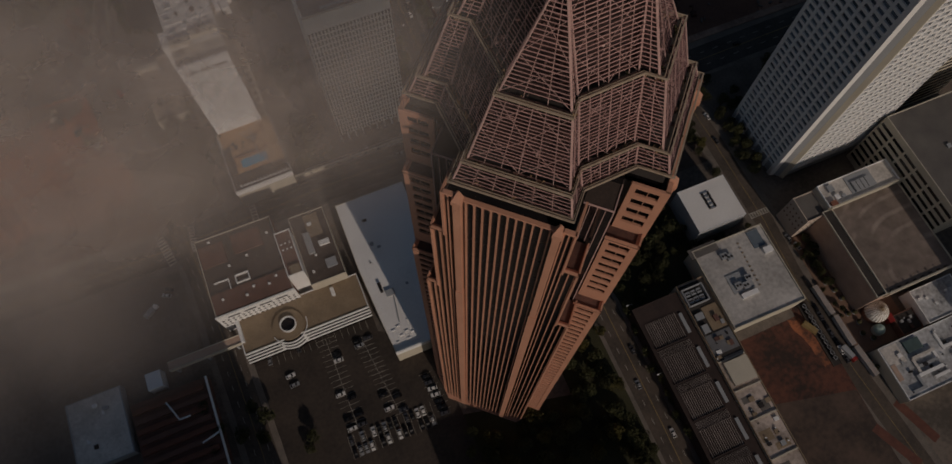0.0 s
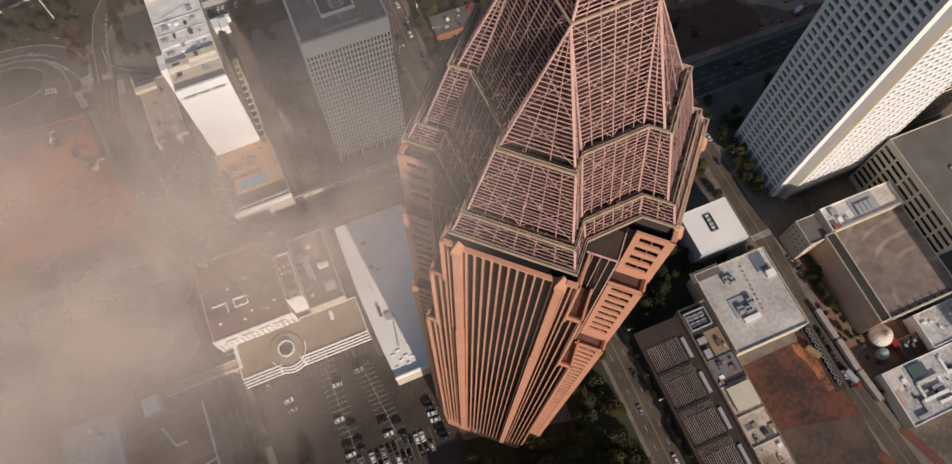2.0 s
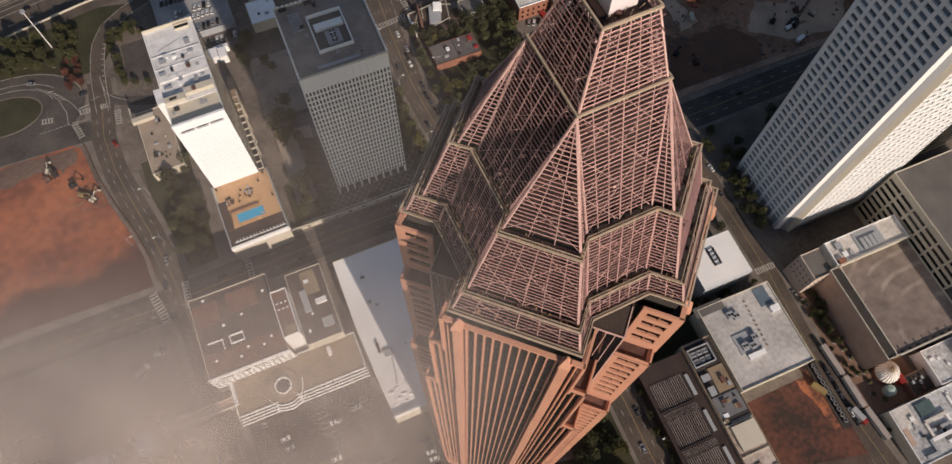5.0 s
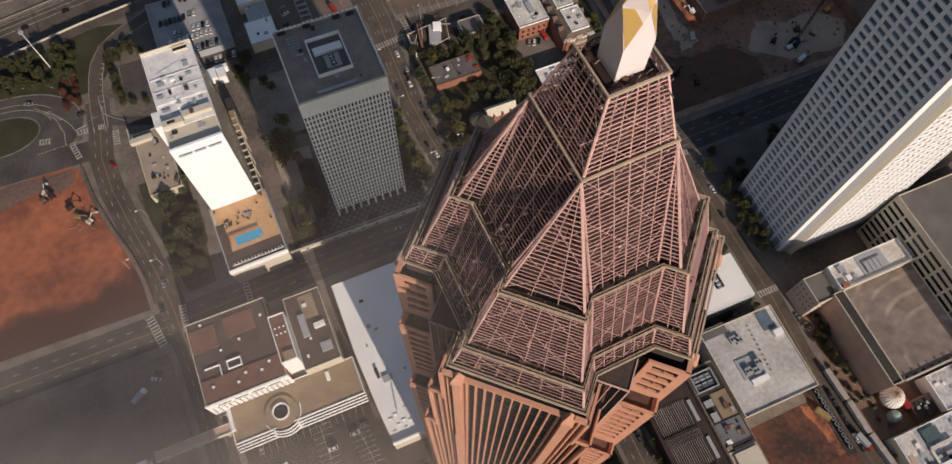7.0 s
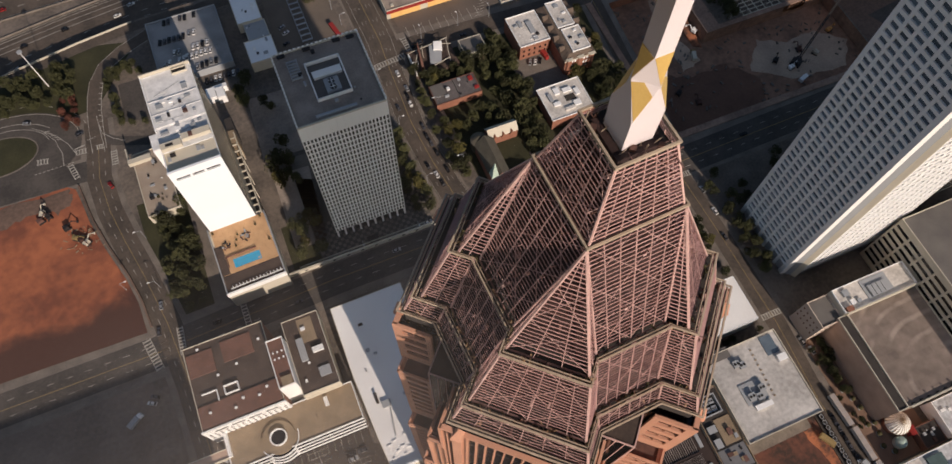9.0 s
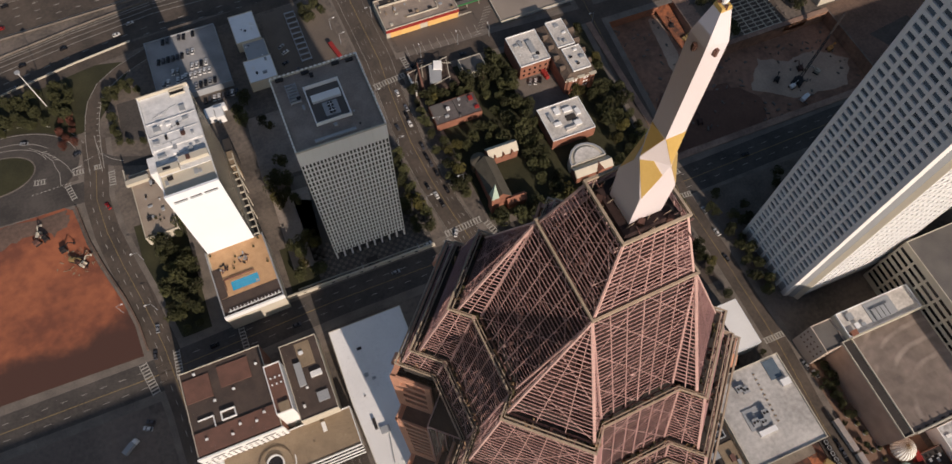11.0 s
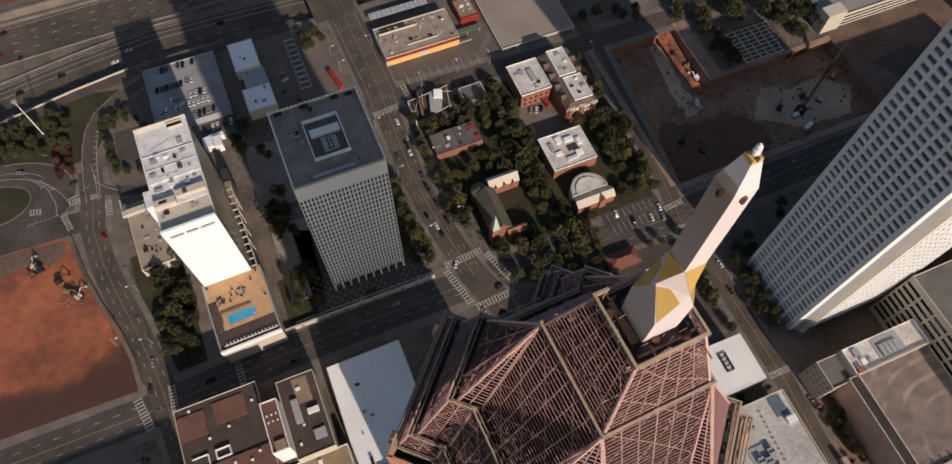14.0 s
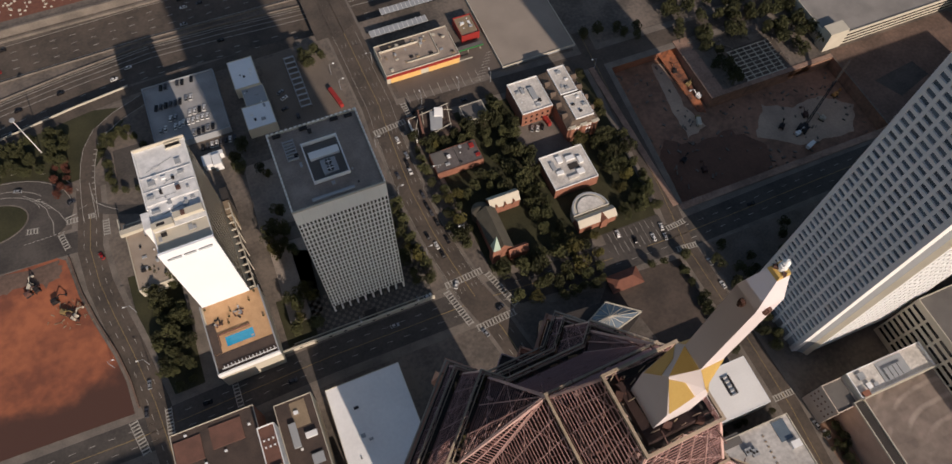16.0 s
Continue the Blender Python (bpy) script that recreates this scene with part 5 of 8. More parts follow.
prof = [(5.1, 3.2), (5.6, 4.4), (5.5, 5.8), (4.8, 7.4), (3.4, 8.8), (1.8, 9.7), (0.5, 10.2), (0.1, 11.4)]
part("shell", Shape().loft([[(r_ * math.cos(2 * math.pi * q / 24), r_ * math.sin(2 * math.pi * q / 24), z_) for q in range(24)] for r_, z_ in prof]), PALECREAM, dome, "cream dome shell")
for q in range(24):
    a = 2 * math.pi * q / 24
    rb_ = Shape()
    for (r0, z0), (r1, z1) in zip(prof, prof[1:]):
        rb_.bar((r0 * 1.02 * math.cos(a), r0 * 1.02 * math.sin(a), z0), (r1 * 1.02 * math.cos(a), r1 * 1.02 * math.sin(a), z1), 0.2)
    part("dome_rib", rb_, TANROOF, dome, "tan rib")
part("porch", Shape().box(3.6, -7.6, 0, 6.6, -3.6, 4.2).hexa(((3.4, -7.8, 4.2), (6.8, -7.8, 4.2), (6.8, -3.4, 4.2), (3.4, -3.4, 4.2), (4.9, -7.8, 5.4), (5.3, -7.8, 5.4), (5.3, -3.4, 5.4), (4.9, -3.4, 5.4))), RED, dome, "red porch beside the dome")
for x, y, r_, zt in ((216.4, 14.8, 2.9, 4.4), (217.4, -1.6, 2.8, 4.4)):
    d2 = thing("small_dome", "small teal copper dome", "dome", x, y)
    part("drum", Shape().cyl(0, 0, 0, zt - 2, r_, r_, 16), CREAM, d2)
    part("shell", Shape().loft([[(r_ * c_ * math.cos(2 * math.pi * q / 16), r_ * c_ * math.sin(2 * math.pi * q / 16), zt - 2 + r_ * s_) for q in range(16)] for c_, s_ in ((1, 0), (0.95, 0.4), (0.75, 0.75), (0.4, 0.95), (0.03, 1.08))]), VERDI, d2, "pale verdigris shell")
for x, y in ((209.5, 24), (210.5, 19), (209.0, 11), (211.5, 5.5), (210, 0), (213.5, -4), (207.5, 29), (212.4, 10.6), (209.6, 34.5), (208.6, 39)):
    sh_ = thing("shrub", "dark round clipped shrub on brick paving", "shrub", x, y, 0.12, 0, "shrubs beside the theatre")
    part("planter", Shape().cyl(0, 0, 0, 0.5, 1.2, 1.2, 10), GREYCON, sh_)
    part("leaves", Shape().cyl(0, 0, 0.5, 1.2, 1.0, 1.35, 9).cyl(0, 0, 1.2, 2.1, 1.35, 0.4, 9), SHRUB, sh_)

# blocks south-east of the tower
sq, _, _ = building("flat white-roofed building among trees", 155.5, 73.5, 182, 97, 15, GREYCON, mat("sunlit_white_membrane", (0.85, 0.825, 0.785), (0.76, 0.73, 0.69), 0.85, scale=0.08, fine=1.0), 0.2, "white_roofed_hall", cop=WHITEPAINT)
for k in range(2):
    roof_box(sq, -2.2 + 3.2 * k, 2, 15.1, 0.8, 9, 0.6, DARKMETAL, "duct", "long dark roof duct")
for k in range(5):
    roof_box(sq, -0.6, -2.6 + 2.2 * k, 15.1, 2.4, 0.5, 0.6, GREYCON, "duct", "short cross duct")
wb, _, _ = building("flat pale-roofed building with roof machinery", 147, 24.4, 186, 66.4, 14, CREAM, mat("stained_pale_roof", (0.60, 0.57, 0.535), (0.34, 0.32, 0.30), 0.85, scale=0.045, fine=0.5, contrast=1.6), 0.9, "low_office", cop=CREAM)
roof_box(wb, -5.25, -1.40, 14.1, 11, 9.5, 0.5, GREYCON, "plant_well", "grey plant area on the roof")
for x, y in ((4.4, -4.2), (-1.9, -6.2), (1.6, -7.4), (-0.6, 9.6), (1.9, 8.2)):
    fan_unit(wb, x - 5.75, y + 3.1, 14.6 if y < 0 else 14.1, 3.0)
roof_box(wb, -4.25, -8.50, 14.1, 8.5, 2.2, 1.6, WHITEPAINT)
roof_box(wb, 13.25, 15.10, 14.1, 6, 9, 0.5, GLASSBLUE, "skylight", "blue-grey skylight")
roof_box(wb, 15.25, 7.60, 14.1, 4.4, 3, 2.2, WHITEPAINT, "stair_box", "white stair box")
roof_box(wb, -13.75, 19.60, 14.1, 15, 5, 0.5, GREYROOF, "dark_patch", "dark sunken roof patch")
for k in range(10):
    roof_box(wb, 3.75 - 0.1 * k, 16.1 - 2.5 * k, 14.1, 0.9, 0.5, 0.3, TANROOF, "roof_vent", "small tan vent")
LOUVRE = mat("dusty_louvre_metal", (0.40, 0.345, 0.31), (0.22, 0.185, 0.165), 0.7, scale=0.12, vary=0.3, contrast=1.5)
MAROONROOF = mat("dark_maroon_roof", (0.062, 0.042, 0.036), (0.034, 0.025, 0.023), 0.9, scale=0.12, fine=0.8)
lb, _, _ = building("long dark brown hall with louvred roof bays", 107.5, -60, 131.8, 52, 10.5, MAROONROOF, MAROONROOF, 0.5, "louvre_roofed_hall")
for bay_ in range(6):
    y0, y1 = 42 - 17.6 * bay_ - 12.5, 42 - 17.6 * bay_
    for k in range(16):
        place("louvre", unit_box(LOUVRE), lb, pose(-9.7 + 1.02 * k, (y0 + y1) / 2 + 5, 11.2, 0, 35, 0) @ Matrix.Diagonal((0.38, 12.5, 0.1, 1)))
    part("bay_kerb", Shape().box(-10.4, y0 + 4.4, 10.6, 6.6, y0 + 4.9, 11.7), MAROONROOF, lb, "brown kerb between louvre bays")
    roof_box(lb, 8.3, (y0 + y1) / 2 + 5, 10.6, 1.5, 10, 0.7, GREYCON, "skylight", "grey strip skylight")
    for k in range(7):
        place("bay_slat", unit_box(LOUVRE), lb, pose(-1.6, y0 - 0.2 + 0.62 * k, 10.75) @ Matrix.Diagonal((17, 0.14, 0.2, 1)))
fl_, _, _ = building("long low building with a pale patched roof", 132, -60, 146.8, 54, 12, CREAM, mat("rosy_white_roof", (0.56, 0.47, 0.41), (0.27, 0.22, 0.185), 0.9, scale=0.1, fine=0.7, contrast=1.7), 0.9, "low_office", cop=TANROOF)
part("dark_roof", Shape().box(-6.9, 18, 12.1, 6.9, 56, 12.3), DARKROOF, fl_, "dark bitumen end of the roof")
part("chiller_yard", Shape().ring([(-6.8, 45), (4.4, 45), (4.4, 54), (-6.8, 54)], [(-6.3, 45.5), (3.9, 45.5), (3.9, 53.5), (-6.3, 53.5)], 12.3, 14.5), GREYCON, fl_, "pale screen round chillers")
for k in range(6):
    fan_unit(fl_, -4.4 + 3.0 * (k % 3), 47.6 + 3.4 * (k // 3), 12.3, 2.2)
for y in (16.6, 2, -12, -30, -48):
    part("roof_wall", Shape().box(-6.9, y - 0.3, 12.1, 6.9, y + 0.3, 12.9), CREAM, fl_, "low cross wall on the roof")
roof_box(fl_, 0.6, 10, 12.1, 11.5, 11, 1.8, CREAM, "roof_house", "pale raised roof")
part("blue_roof", Shape().box(-6.6, 20, 12.3, 6.6, 30, 12.55), mat("blue_grey_felt", (0.20, 0.20, 0.205), (0.12, 0.12, 0.125), 0.9, scale=0.15), fl_, "blue-grey felt roof")
part("tan_roof", Shape().box(-1.5, 31, 12.3, 6.4, 43, 12.7), TANROOF, fl_, "tan roof beside the chillers")
for x, y, w_, h_ in ((-3, -3, 5, 3), (3, -8, 5, 5), (-3, -20, 6, 5), (2, -26, 7, 3), (-2, -36, 5, 6)):
    part("roof_patch", Shape().box(x - w_ / 2, y - h_ / 2, 12.1, x + w_ / 2, y + h_ / 2, 12.16), TANROOF if w_ > 5.5 else GREYROOF, fl_, "stained roof patch")
sprinkle(fl_, 6.8, 34, 12.2, 30, (WHITEPAINT, GREYCON, TANROOF, DARKMETAL))
for x, y, z, sx_, sy_, sz_ in ((-4.6, 33, 12.3, 3, 4, 1.6), (-4.2, 39.5, 12.3, 4, 3, 1.2), (2.6, 36, 12.7, 2, 3, 1.4), (4.6, 33.4, 12.7, 1.4, 2, 1.0), (-2, 27, 12.55, 2.4, 1.6, 1.0), (3.6, 23, 12.55, 1.6, 2.6, 0.9)):
    roof_box(fl_, x, y, z, sx_, sy_, sz_, rr.choice((RUST, DARKMETAL, GREYCON)))
fence = thing("site_fence", "long pale hoarding beside the clay yard", "fence", 148.4, 0)
part("boards", Shape().box(-0.2, -31, 0, 0.2, 23, 3.0), CREAM, fence)
COOLROOF = mat("cool_grey_membrane", (0.60, 0.61, 0.62), (0.27, 0.265, 0.26), 0.85, scale=0.09, fine=0.6, contrast=1.9)
gr, _, _ = building("grey low building with stepped white roofs", 207.2, -35.6, 262, -9.4, 8, CREAM, COOLROOF, 0.7, "low_office", cop=WHITEPAINT)
roof_box(gr, -11, 8.4, 8.1, 8.0, 5.4, 1.4, mat("dull_slate_felt", (0.10, 0.15, 0.15), (0.06, 0.09, 0.09), 0.8, scale=0.3), "roof_house", "dark teal roof block")
part("white_strip", Shape().box(-26.3, 3, 8.1, -17.5, 12.4, 8.35), WHITEROOF, gr, "white roof strip")
part("brown_strip", Shape().box(-26.3, -4, 8.1, -23.8, 4, 8.5), THEATREWALL, gr, "brown roof edge")
for x, y, a, b in ((-9, 3, 12, 1.2), (-15, -1, 1.2, 7), (-9, -1.4, 11, 1.2), (-3.5, 0.6, 1.2, 4), (-10, -5, 14, 1.4), (-17.4, -7, 1.2, 5), (-6, -8.4, 8, 1.2), (2, 5, 1.2, 8), (6, 2, 8, 1.2), (5, -5, 1.4, 6), (-20, -10.4, 7, 1.2)):
    roof_box(gr, x, y, 8.1, a, b, rr.uniform(0.9, 1.6), rr.choice((GREYCON, WHITEPAINT, WHITEROOF)), "duct", "pale boxed duct")
sprinkle(gr, 24, 11.5, 8.1, 26, (GREYCON, WHITEPAINT, DARKMETAL, DARKMETAL))
g2, _, _ = building("low block with a blue-white roof", 237.4, -8.6, 262, 8.6, 8.6, WHITEPAINT, COOLROOF, 0.7, "low_block")
shd, _, _ = building("low dark brown shed between the dome and the white roofs", 225.4, -8.8, 237, 1.6, 4.6, BROWNROOF, DARKROOF, 0.4, "low_shed")
sprinkle(shd, 4.6, 4, 4.7, 5, (RUST, GREYCON))
sprinkle(g2, 11, 7, 8.7, 9)
orb, _, _ = building("tan office block with long ribbon windows", 258, 30, 330, 86, 40, CREAM, GREYROOF, 0.9, "office_block")
for k in range(8):
    for j in range(6):
        place("window", unit_box(GLASS), orb, pose(-36.02, -24 + 9.4 * j, 5 + 4.4 * k, 0, 0, 90) @ Matrix.Diagonal((8.2, 0.12, 1.9, 1)))
sprinkle(orb, 30, 24, 40, 10)

# unseen blocks added to throw shade over the theatre, the pit and the clay site
for x0, y0, x1, y1, h in ((264, -110, 330, -52, 82), (273.5, 100, 328, 146, 72), (250, 116, 273, 146, 44), (330, 116, 425, 142, 50), (-175, -70, -62, -14, 94), (10, -150, 84, -78, 62)):
    sb_, _, _ = building("plain tan block added out of view for its shade", x0, y0, x1, y1, h, CREAM, GREYROOF, 0.9, "office_block")
    for k in range(int(h / 4.2) - 1):
        place("window", unit_box(GLASS), sb_, pose(0, (y0 - y1) / 2, 4 + 4.2 * k) @ Matrix.Diagonal((x1 - x0 - 4, 0.2, 1.9, 1)))

# long trailers along the street
for k, (x, y, a) in enumerate(((200.2, 21.6, 2.8), (201.2, 4.6, 1.0), (202.6, -12.0, 5.6))):
    cc = thing("trailer", "long pale box trailer beside the street", "trailer", x, y, 0.08, a, "trailers along the street")
    part("box", Shape().box(-1.3, -7.8, 0.9, 1.3, 7.8, 3.6), GREYCON, cc)
    part("lid", Shape().box(-1.35, -7.9, 3.6, 1.35, 7.9, 3.72), mat("dusty_pink_roof", (0.42, 0.36, 0.33), (0.30, 0.255, 0.23), 0.8, scale=0.3) if k == 0 else bpy.data.materials["dusty_pink_roof"], cc, "dusty pale roof")
    for q in range(6):
        part("roof_rib", Shape().box(-1.3, -7.0 + 2.7 * q, 3.72, 1.3, -6.85 + 2.7 * q, 3.78), GREYCON, cc)
    for dy in (-6, -4.8, 5.2, 6.4):
        part("wheel", Shape().box(-1.25, dy - 0.5, -0.08, -0.9, dy + 0.5, 0.92).box(0.9, dy - 0.5, -0.08, 1.25, dy + 0.5, 0.92), RUBBER, cc)
# row of round tanks on a dark bed between the yard and the street
tb_ = thing("tank_bed", "long dark gravel bed for a row of tanks", "gravel bed", 190.4, 8.4)
part("bed", Shape().box(-2.2, -17, 0, 1.8, 16, 0.5), DARKROOF, tb_)
part("kerb", Shape().box(-2.5, -17.2, 0, -2.2, 16.2, 0.8).box(1.8, -17.2, 0, 2.1, 16.2, 0.8), WORNROAD, tb_)
for k in range(11):
    tk = thing("tank", "dark round tank with a pale rim", "tank", 190.2, 22.4 - 2.75 * k, 0.5, 0, "tanks in a row")
    part("drum", Shape().cyl(0, 0, 0, 1.6, 0.95, 0.95, 14), DARKMETAL, tk)
    c_o = [(0.98 * math.cos(q * math.pi / 7), 1.12 * math.sin(q * math.pi / 7)) for q in range(14)]
    part("rim", Shape().ring(c_o, [(x * 0.8, y * 0.8) for x, y in c_o], 1.6, 1.72), GREYCON, tk, "pale rim")

# ---- church block and northern blocks ----
SHINGLE_RED = mat("rusty_red_roof", (0.20, 0.085, 0.055), (0.13, 0.055, 0.04), 0.9, scale=0.4)
co, _, _ = building("brick parish office with a white flat roof", 141, 216, 167, 238.5, 8, BRICK, WHITEROOF, 0.6, "parish_office", cop=WHITEPAINT)
for x, y, a, b in ((-6, -2, 4, 2), (3, 5, 5, 2.5), (-3, 6, 3, 4), (5, -5, 4, 3), (-8, 3, 2, 5), (0, -7, 6, 1.6), (8, 2, 2.5, 4)):
    roof_box(co, x, y, 8.1, a, b, 1.2, rr.choice((GREYCON, WHITEPAINT, WHITEROOF)))
part("dark_well", Shape().box(0, -2, 8.1, 6, 2, 8.3), DARKROOF, co, "dark roof well")
b1, _, _ = building("brick apartment house with a white roof", 144, 267, 163, 290, 11, BRICK, WHITEROOF, 0.7, "apartment_house", cop=WHITEPAINT)
roof_box(b1, 2, 0, 11.1, 3, 9, 1.2, GREYCON)
roof_box(b1, -3, 4, 11.1, 2, 4, 0.9, GREYCON)
sprinkle(b1, 8, 10, 11.1, 8)
punched(b1, -11.55, [-7 + 3.4 * k for k in range(5)], (3, 7), 1.2, 1.7)
MANSARD = mat("brown_shingle_mansard", (0.17, 0.125, 0.095), (0.10, 0.075, 0.058), 0.9, scale=0.5, fine=3, contrast=1.3)
b2 = thing("apartment_house", "long brick apartment house with brown mansards and white flat roofs", "apartment house", 173.4, 268.6, 0, -0.8)
part("wall", Shape().box(-9.4, -20.4, 0, 9.4, 20.6, 11.5), BRICK, b2)
part("mansard", Shape().loft([[(-9.9, -20.9, 11.4), (9.9, -20.9, 11.4), (9.9, 21.1, 11.4), (-9.9, 21.1, 11.4)], [(-6.2, -18.0, 14.2), (6.2, -18.0, 14.2), (6.2, 19.4, 14.2), (-6.2, 19.4, 14.2)]]), MANSARD, b2, "brown shingled mansard")
part("flat_roof", Shape().box(-4.6, 1.0, 14.2, 5.6, 20.2, 14.8), WHITEROOF, b2, "white flat roof")
part("flat_roof", Shape().box(-3.6, -17.6, 14.2, 7.2, -1.0, 14.8), WHITEROOF, b2, "white flat roof")
part("roof_edge", Shape().ring([(-4.8, 0.8), (5.8, 0.8), (5.8, 20.4), (-4.8, 20.4)], [(-4.4, 1.2), (5.4, 1.2), (5.4, 20.0), (-4.4, 20.0)], 14.2, 15.2).ring([(-3.8, -17.8), (7.4, -17.8), (7.4, -0.8), (-3.8, -0.8)], [(-3.4, -17.4), (7.0, -17.4), (7.0, -1.2), (-3.4, -1.2)], 14.2, 15.2), WHITEPAINT, b2, "white roof edge")
for y in (-12, -4, 4, 12):
    for sx in (-1, 1):
        part("dormer", Shape().box(sx * 8.2 - 1.5, y - 1.6, 11, sx * 8.2 + 1.5, y + 1.6, 13.4).hexa(((sx * 8.2 - 1.7, y - 1.9, 13.4), (sx * 8.2 + 1.7, y - 1.9, 13.4), (sx * 8.2 + 1.7, y + 1.9, 13.4), (sx * 8.2 - 1.7, y + 1.9, 13.4), (sx * 8.2 - 1.7, y - .1, 14.8), (sx * 8.2 + 1.7, y - .1, 14.8), (sx * 8.2 + 1.7, y + .1, 14.8), (sx * 8.2 - 1.7, y + .1, 14.8))), MANSARD, b2, "brown gabled dormer")
for x in (-7.0, 0, 7.0):
    part("bay", Shape().prism([(x - 2, -20.3), (x - 1.2, -21.8), (x + 1.2, -21.8), (x + 2, -20.3)], 0, 12.4), BRICK, b2, "brick front bay")
    part("bay_cap", Shape().prism([(x - 2.3, -20.2), (x - 1.4, -22.1), (x + 1.4, -22.1), (x + 2.3, -20.2)], 12.4, 13.0), CREAM, b2, "cream cap of a bay")
part("cornice", Shape().box(-10, -21.0, 11.1, 10, -20.5, 11.7), CREAM, b2, "cream cornice")
punched(b2, -20.45, [-4.6, -2.8, 2.8, 4.6], (3, 6.2, 9.4), 1.1, 1.6, WHITEPAINT)
for x, y in ((0.5, 16), (2.8, 10), (-1.6, 6), (0.6, 4), (3.4, -4), (5.0, -10), (1.0, -13.6), (-1.2, -8)):
    roof_box(b2, x, y, 14.8, rr.uniform(0.8, 2.6), rr.uniform(0.8, 2), rr.uniform(0.5, 1.1), rr.choice((WHITEPAINT, GREYCON, DARKMETAL)))


def gable(parent, x0, y0, x1, y1, zl, zr, roof, wall, axis='y'):
    """Gabled body with two roof slabs; axis: the ridge's direction."""
    part("wall", Shape().box(x0 + .3, y0 + .3, 0, x1 - .3, y1 - .3, zl), wall, parent)
    s = Shape()
    if axis == 'y':
        m = (x0 + x1) / 2
        for xa in (x0, x1):
            s.hexa(((xa, y0, zl - .2), (m, y0, zr - .2), (m, y1, zr - .2), (xa, y1, zl - .2), (xa, y0, zl), (m, y0, zr), (m, y1, zr), (xa, y1, zl)))
        g_ = Shape().loft([[(x0 + .3, y0 + .3, zl - .2), (x1 - .3, y0 + .3, zl - .2), (m, y0 + .3, zr - .3)], [(x0 + .3, y1 - .3, zl - .2), (x1 - .3, y1 - .3, zl - .2), (m, y1 - .3, zr - .3)]])
    else:
        m = (y0 + y1) / 2
        for ya in (y0, y1):
            s.hexa(((x0, ya, zl - .2), (x0, m, zr - .2), (x1, m, zr - .2), (x1, ya, zl - .2), (x0, ya, zl), (x0, m, zr), (x1, m, zr), (x1, ya, zl)))
        g_ = Shape().loft([[(x0 + .3, y0 + .3, zl - .2), (x0 + .3, y1 - .3, zl - .2), (x0 + .3, m, zr - .3)], [(x1 - .3, y0 + .3, zl - .2), (x1 - .3, y1 - .3, zl - .2), (x1 - .3, m, zr - .3)]])
    part("gable_wall", g_, wall, parent)
    part("roof", s, roof, parent)


ch = thing("church", "brick church with a steep slate roof and copper spire", "church", 0, 0)
gable(ch, 95, 194, 106.5, 219, 7.5, 13.5, SLATE, BRICK, 'y')
gable(ch, 104, 219, 121.5, 226.5, 7, 11, CREAM, BRICK, 'x')
gable(ch, 103, 190.5, 114, 195.5, 5, 8, BRICK, BRICK, 'x')
part("apse", Shape().cyl(99, 221, 0, 7, 5, 5, 14).cyl(99, 221, 7, 11, 5.2, 0.2, 14), SLATE, ch, "round slate-roofed apse")
part("steeple_tower", Shape().box(93.8, 192.0, 0, 98.2, 196.4, 14), BRICK, ch, "square brick bell tower")
part("steeple", Shape().loft([[(93.9, 192.1, 14), (98.1, 192.1, 14), (98.1, 196.3, 14), (93.9, 196.3, 14)], [(95.95, 194.1, 26), (96.05, 194.1, 26), (96.05, 194.3, 26), (95.95, 194.3, 26)]]), mat("verdigris_copper", (0.45, 0.55, 0.46), (0.36, 0.46, 0.38), 0.6), ch, "pale green copper spire")
for k in range(3):
    part("dormer", Shape().hexa(((106 + 5 * k, 218.2, 6), (109 + 5 * k, 218.2, 6), (109 + 5 * k, 220, 6), (106 + 5 * k, 220, 6), (107.4 + 5 * k, 218.2, 9), (107.6 + 5 * k, 218.2, 9), (107.6 + 5 * k, 220, 9), (107.4 + 5 * k, 220, 9))), BRICK, ch, "small brick gable")
cp = thing("chapel", "chapel with a curved pale roof", "chapel", 0, 0)
half = [(154 + 10.5 * math.cos(a), 198.5 + 11.0 * math.sin(a)) for a in [math.pi * k / 14 for k in range(15)]]
part("hall", Shape().prism(half, 0, 7.5), CREAM, cp, "curved hall")
part("roof", Shape().prism([(154 + (x - 154) * 0.72, 198.9 + (y - 198.5) * 0.72) for x, y in half], 7.5, 8.3), WHITEROOF, cp, "curved pale roof")
part("gutter", Shape().ring(half[:], [(154 + (x - 154) * 0.9, 198.6 + (y - 198.5) * 0.9) for x, y in half], 7.5, 8.1), GREYCON, cp, "grey gutter ring")
part("front_gable", Shape().loft([[(156, 190, 0), (160, 190, 0), (160, 190, 6.5), (158, 190, 9), (156, 190, 6.5)], [(156, 195, 0), (160, 195, 0), (160, 195, 6.5), (158, 195, 9), (156, 195, 6.5)]]), BRICK, cp, "brick cross gable")
gable(cp, 143.5, 191, 166, 198, 6, 8.6, CREAM, BRICK, 'x')
ho2, _, _ = building("low grey-roofed house with red trim", 86, 251.5, 113.5, 265.5, 5.5, BRICK, mat("slate_grey_felt", (0.15, 0.13, 0.125), (0.085, 0.075, 0.072), 0.9, scale=0.12, fine=0.7, contrast=1.5), 0.4, "house", cop=BROWNROOF)
part("roof_step", Shape().box(-13.3, -2, 5.6, -6, 6.4, 6.2).box(0.6, -6.4, 5.6, 1.0, 6.4, 6.3), GREYROOF, ho2, "low step on the roof")
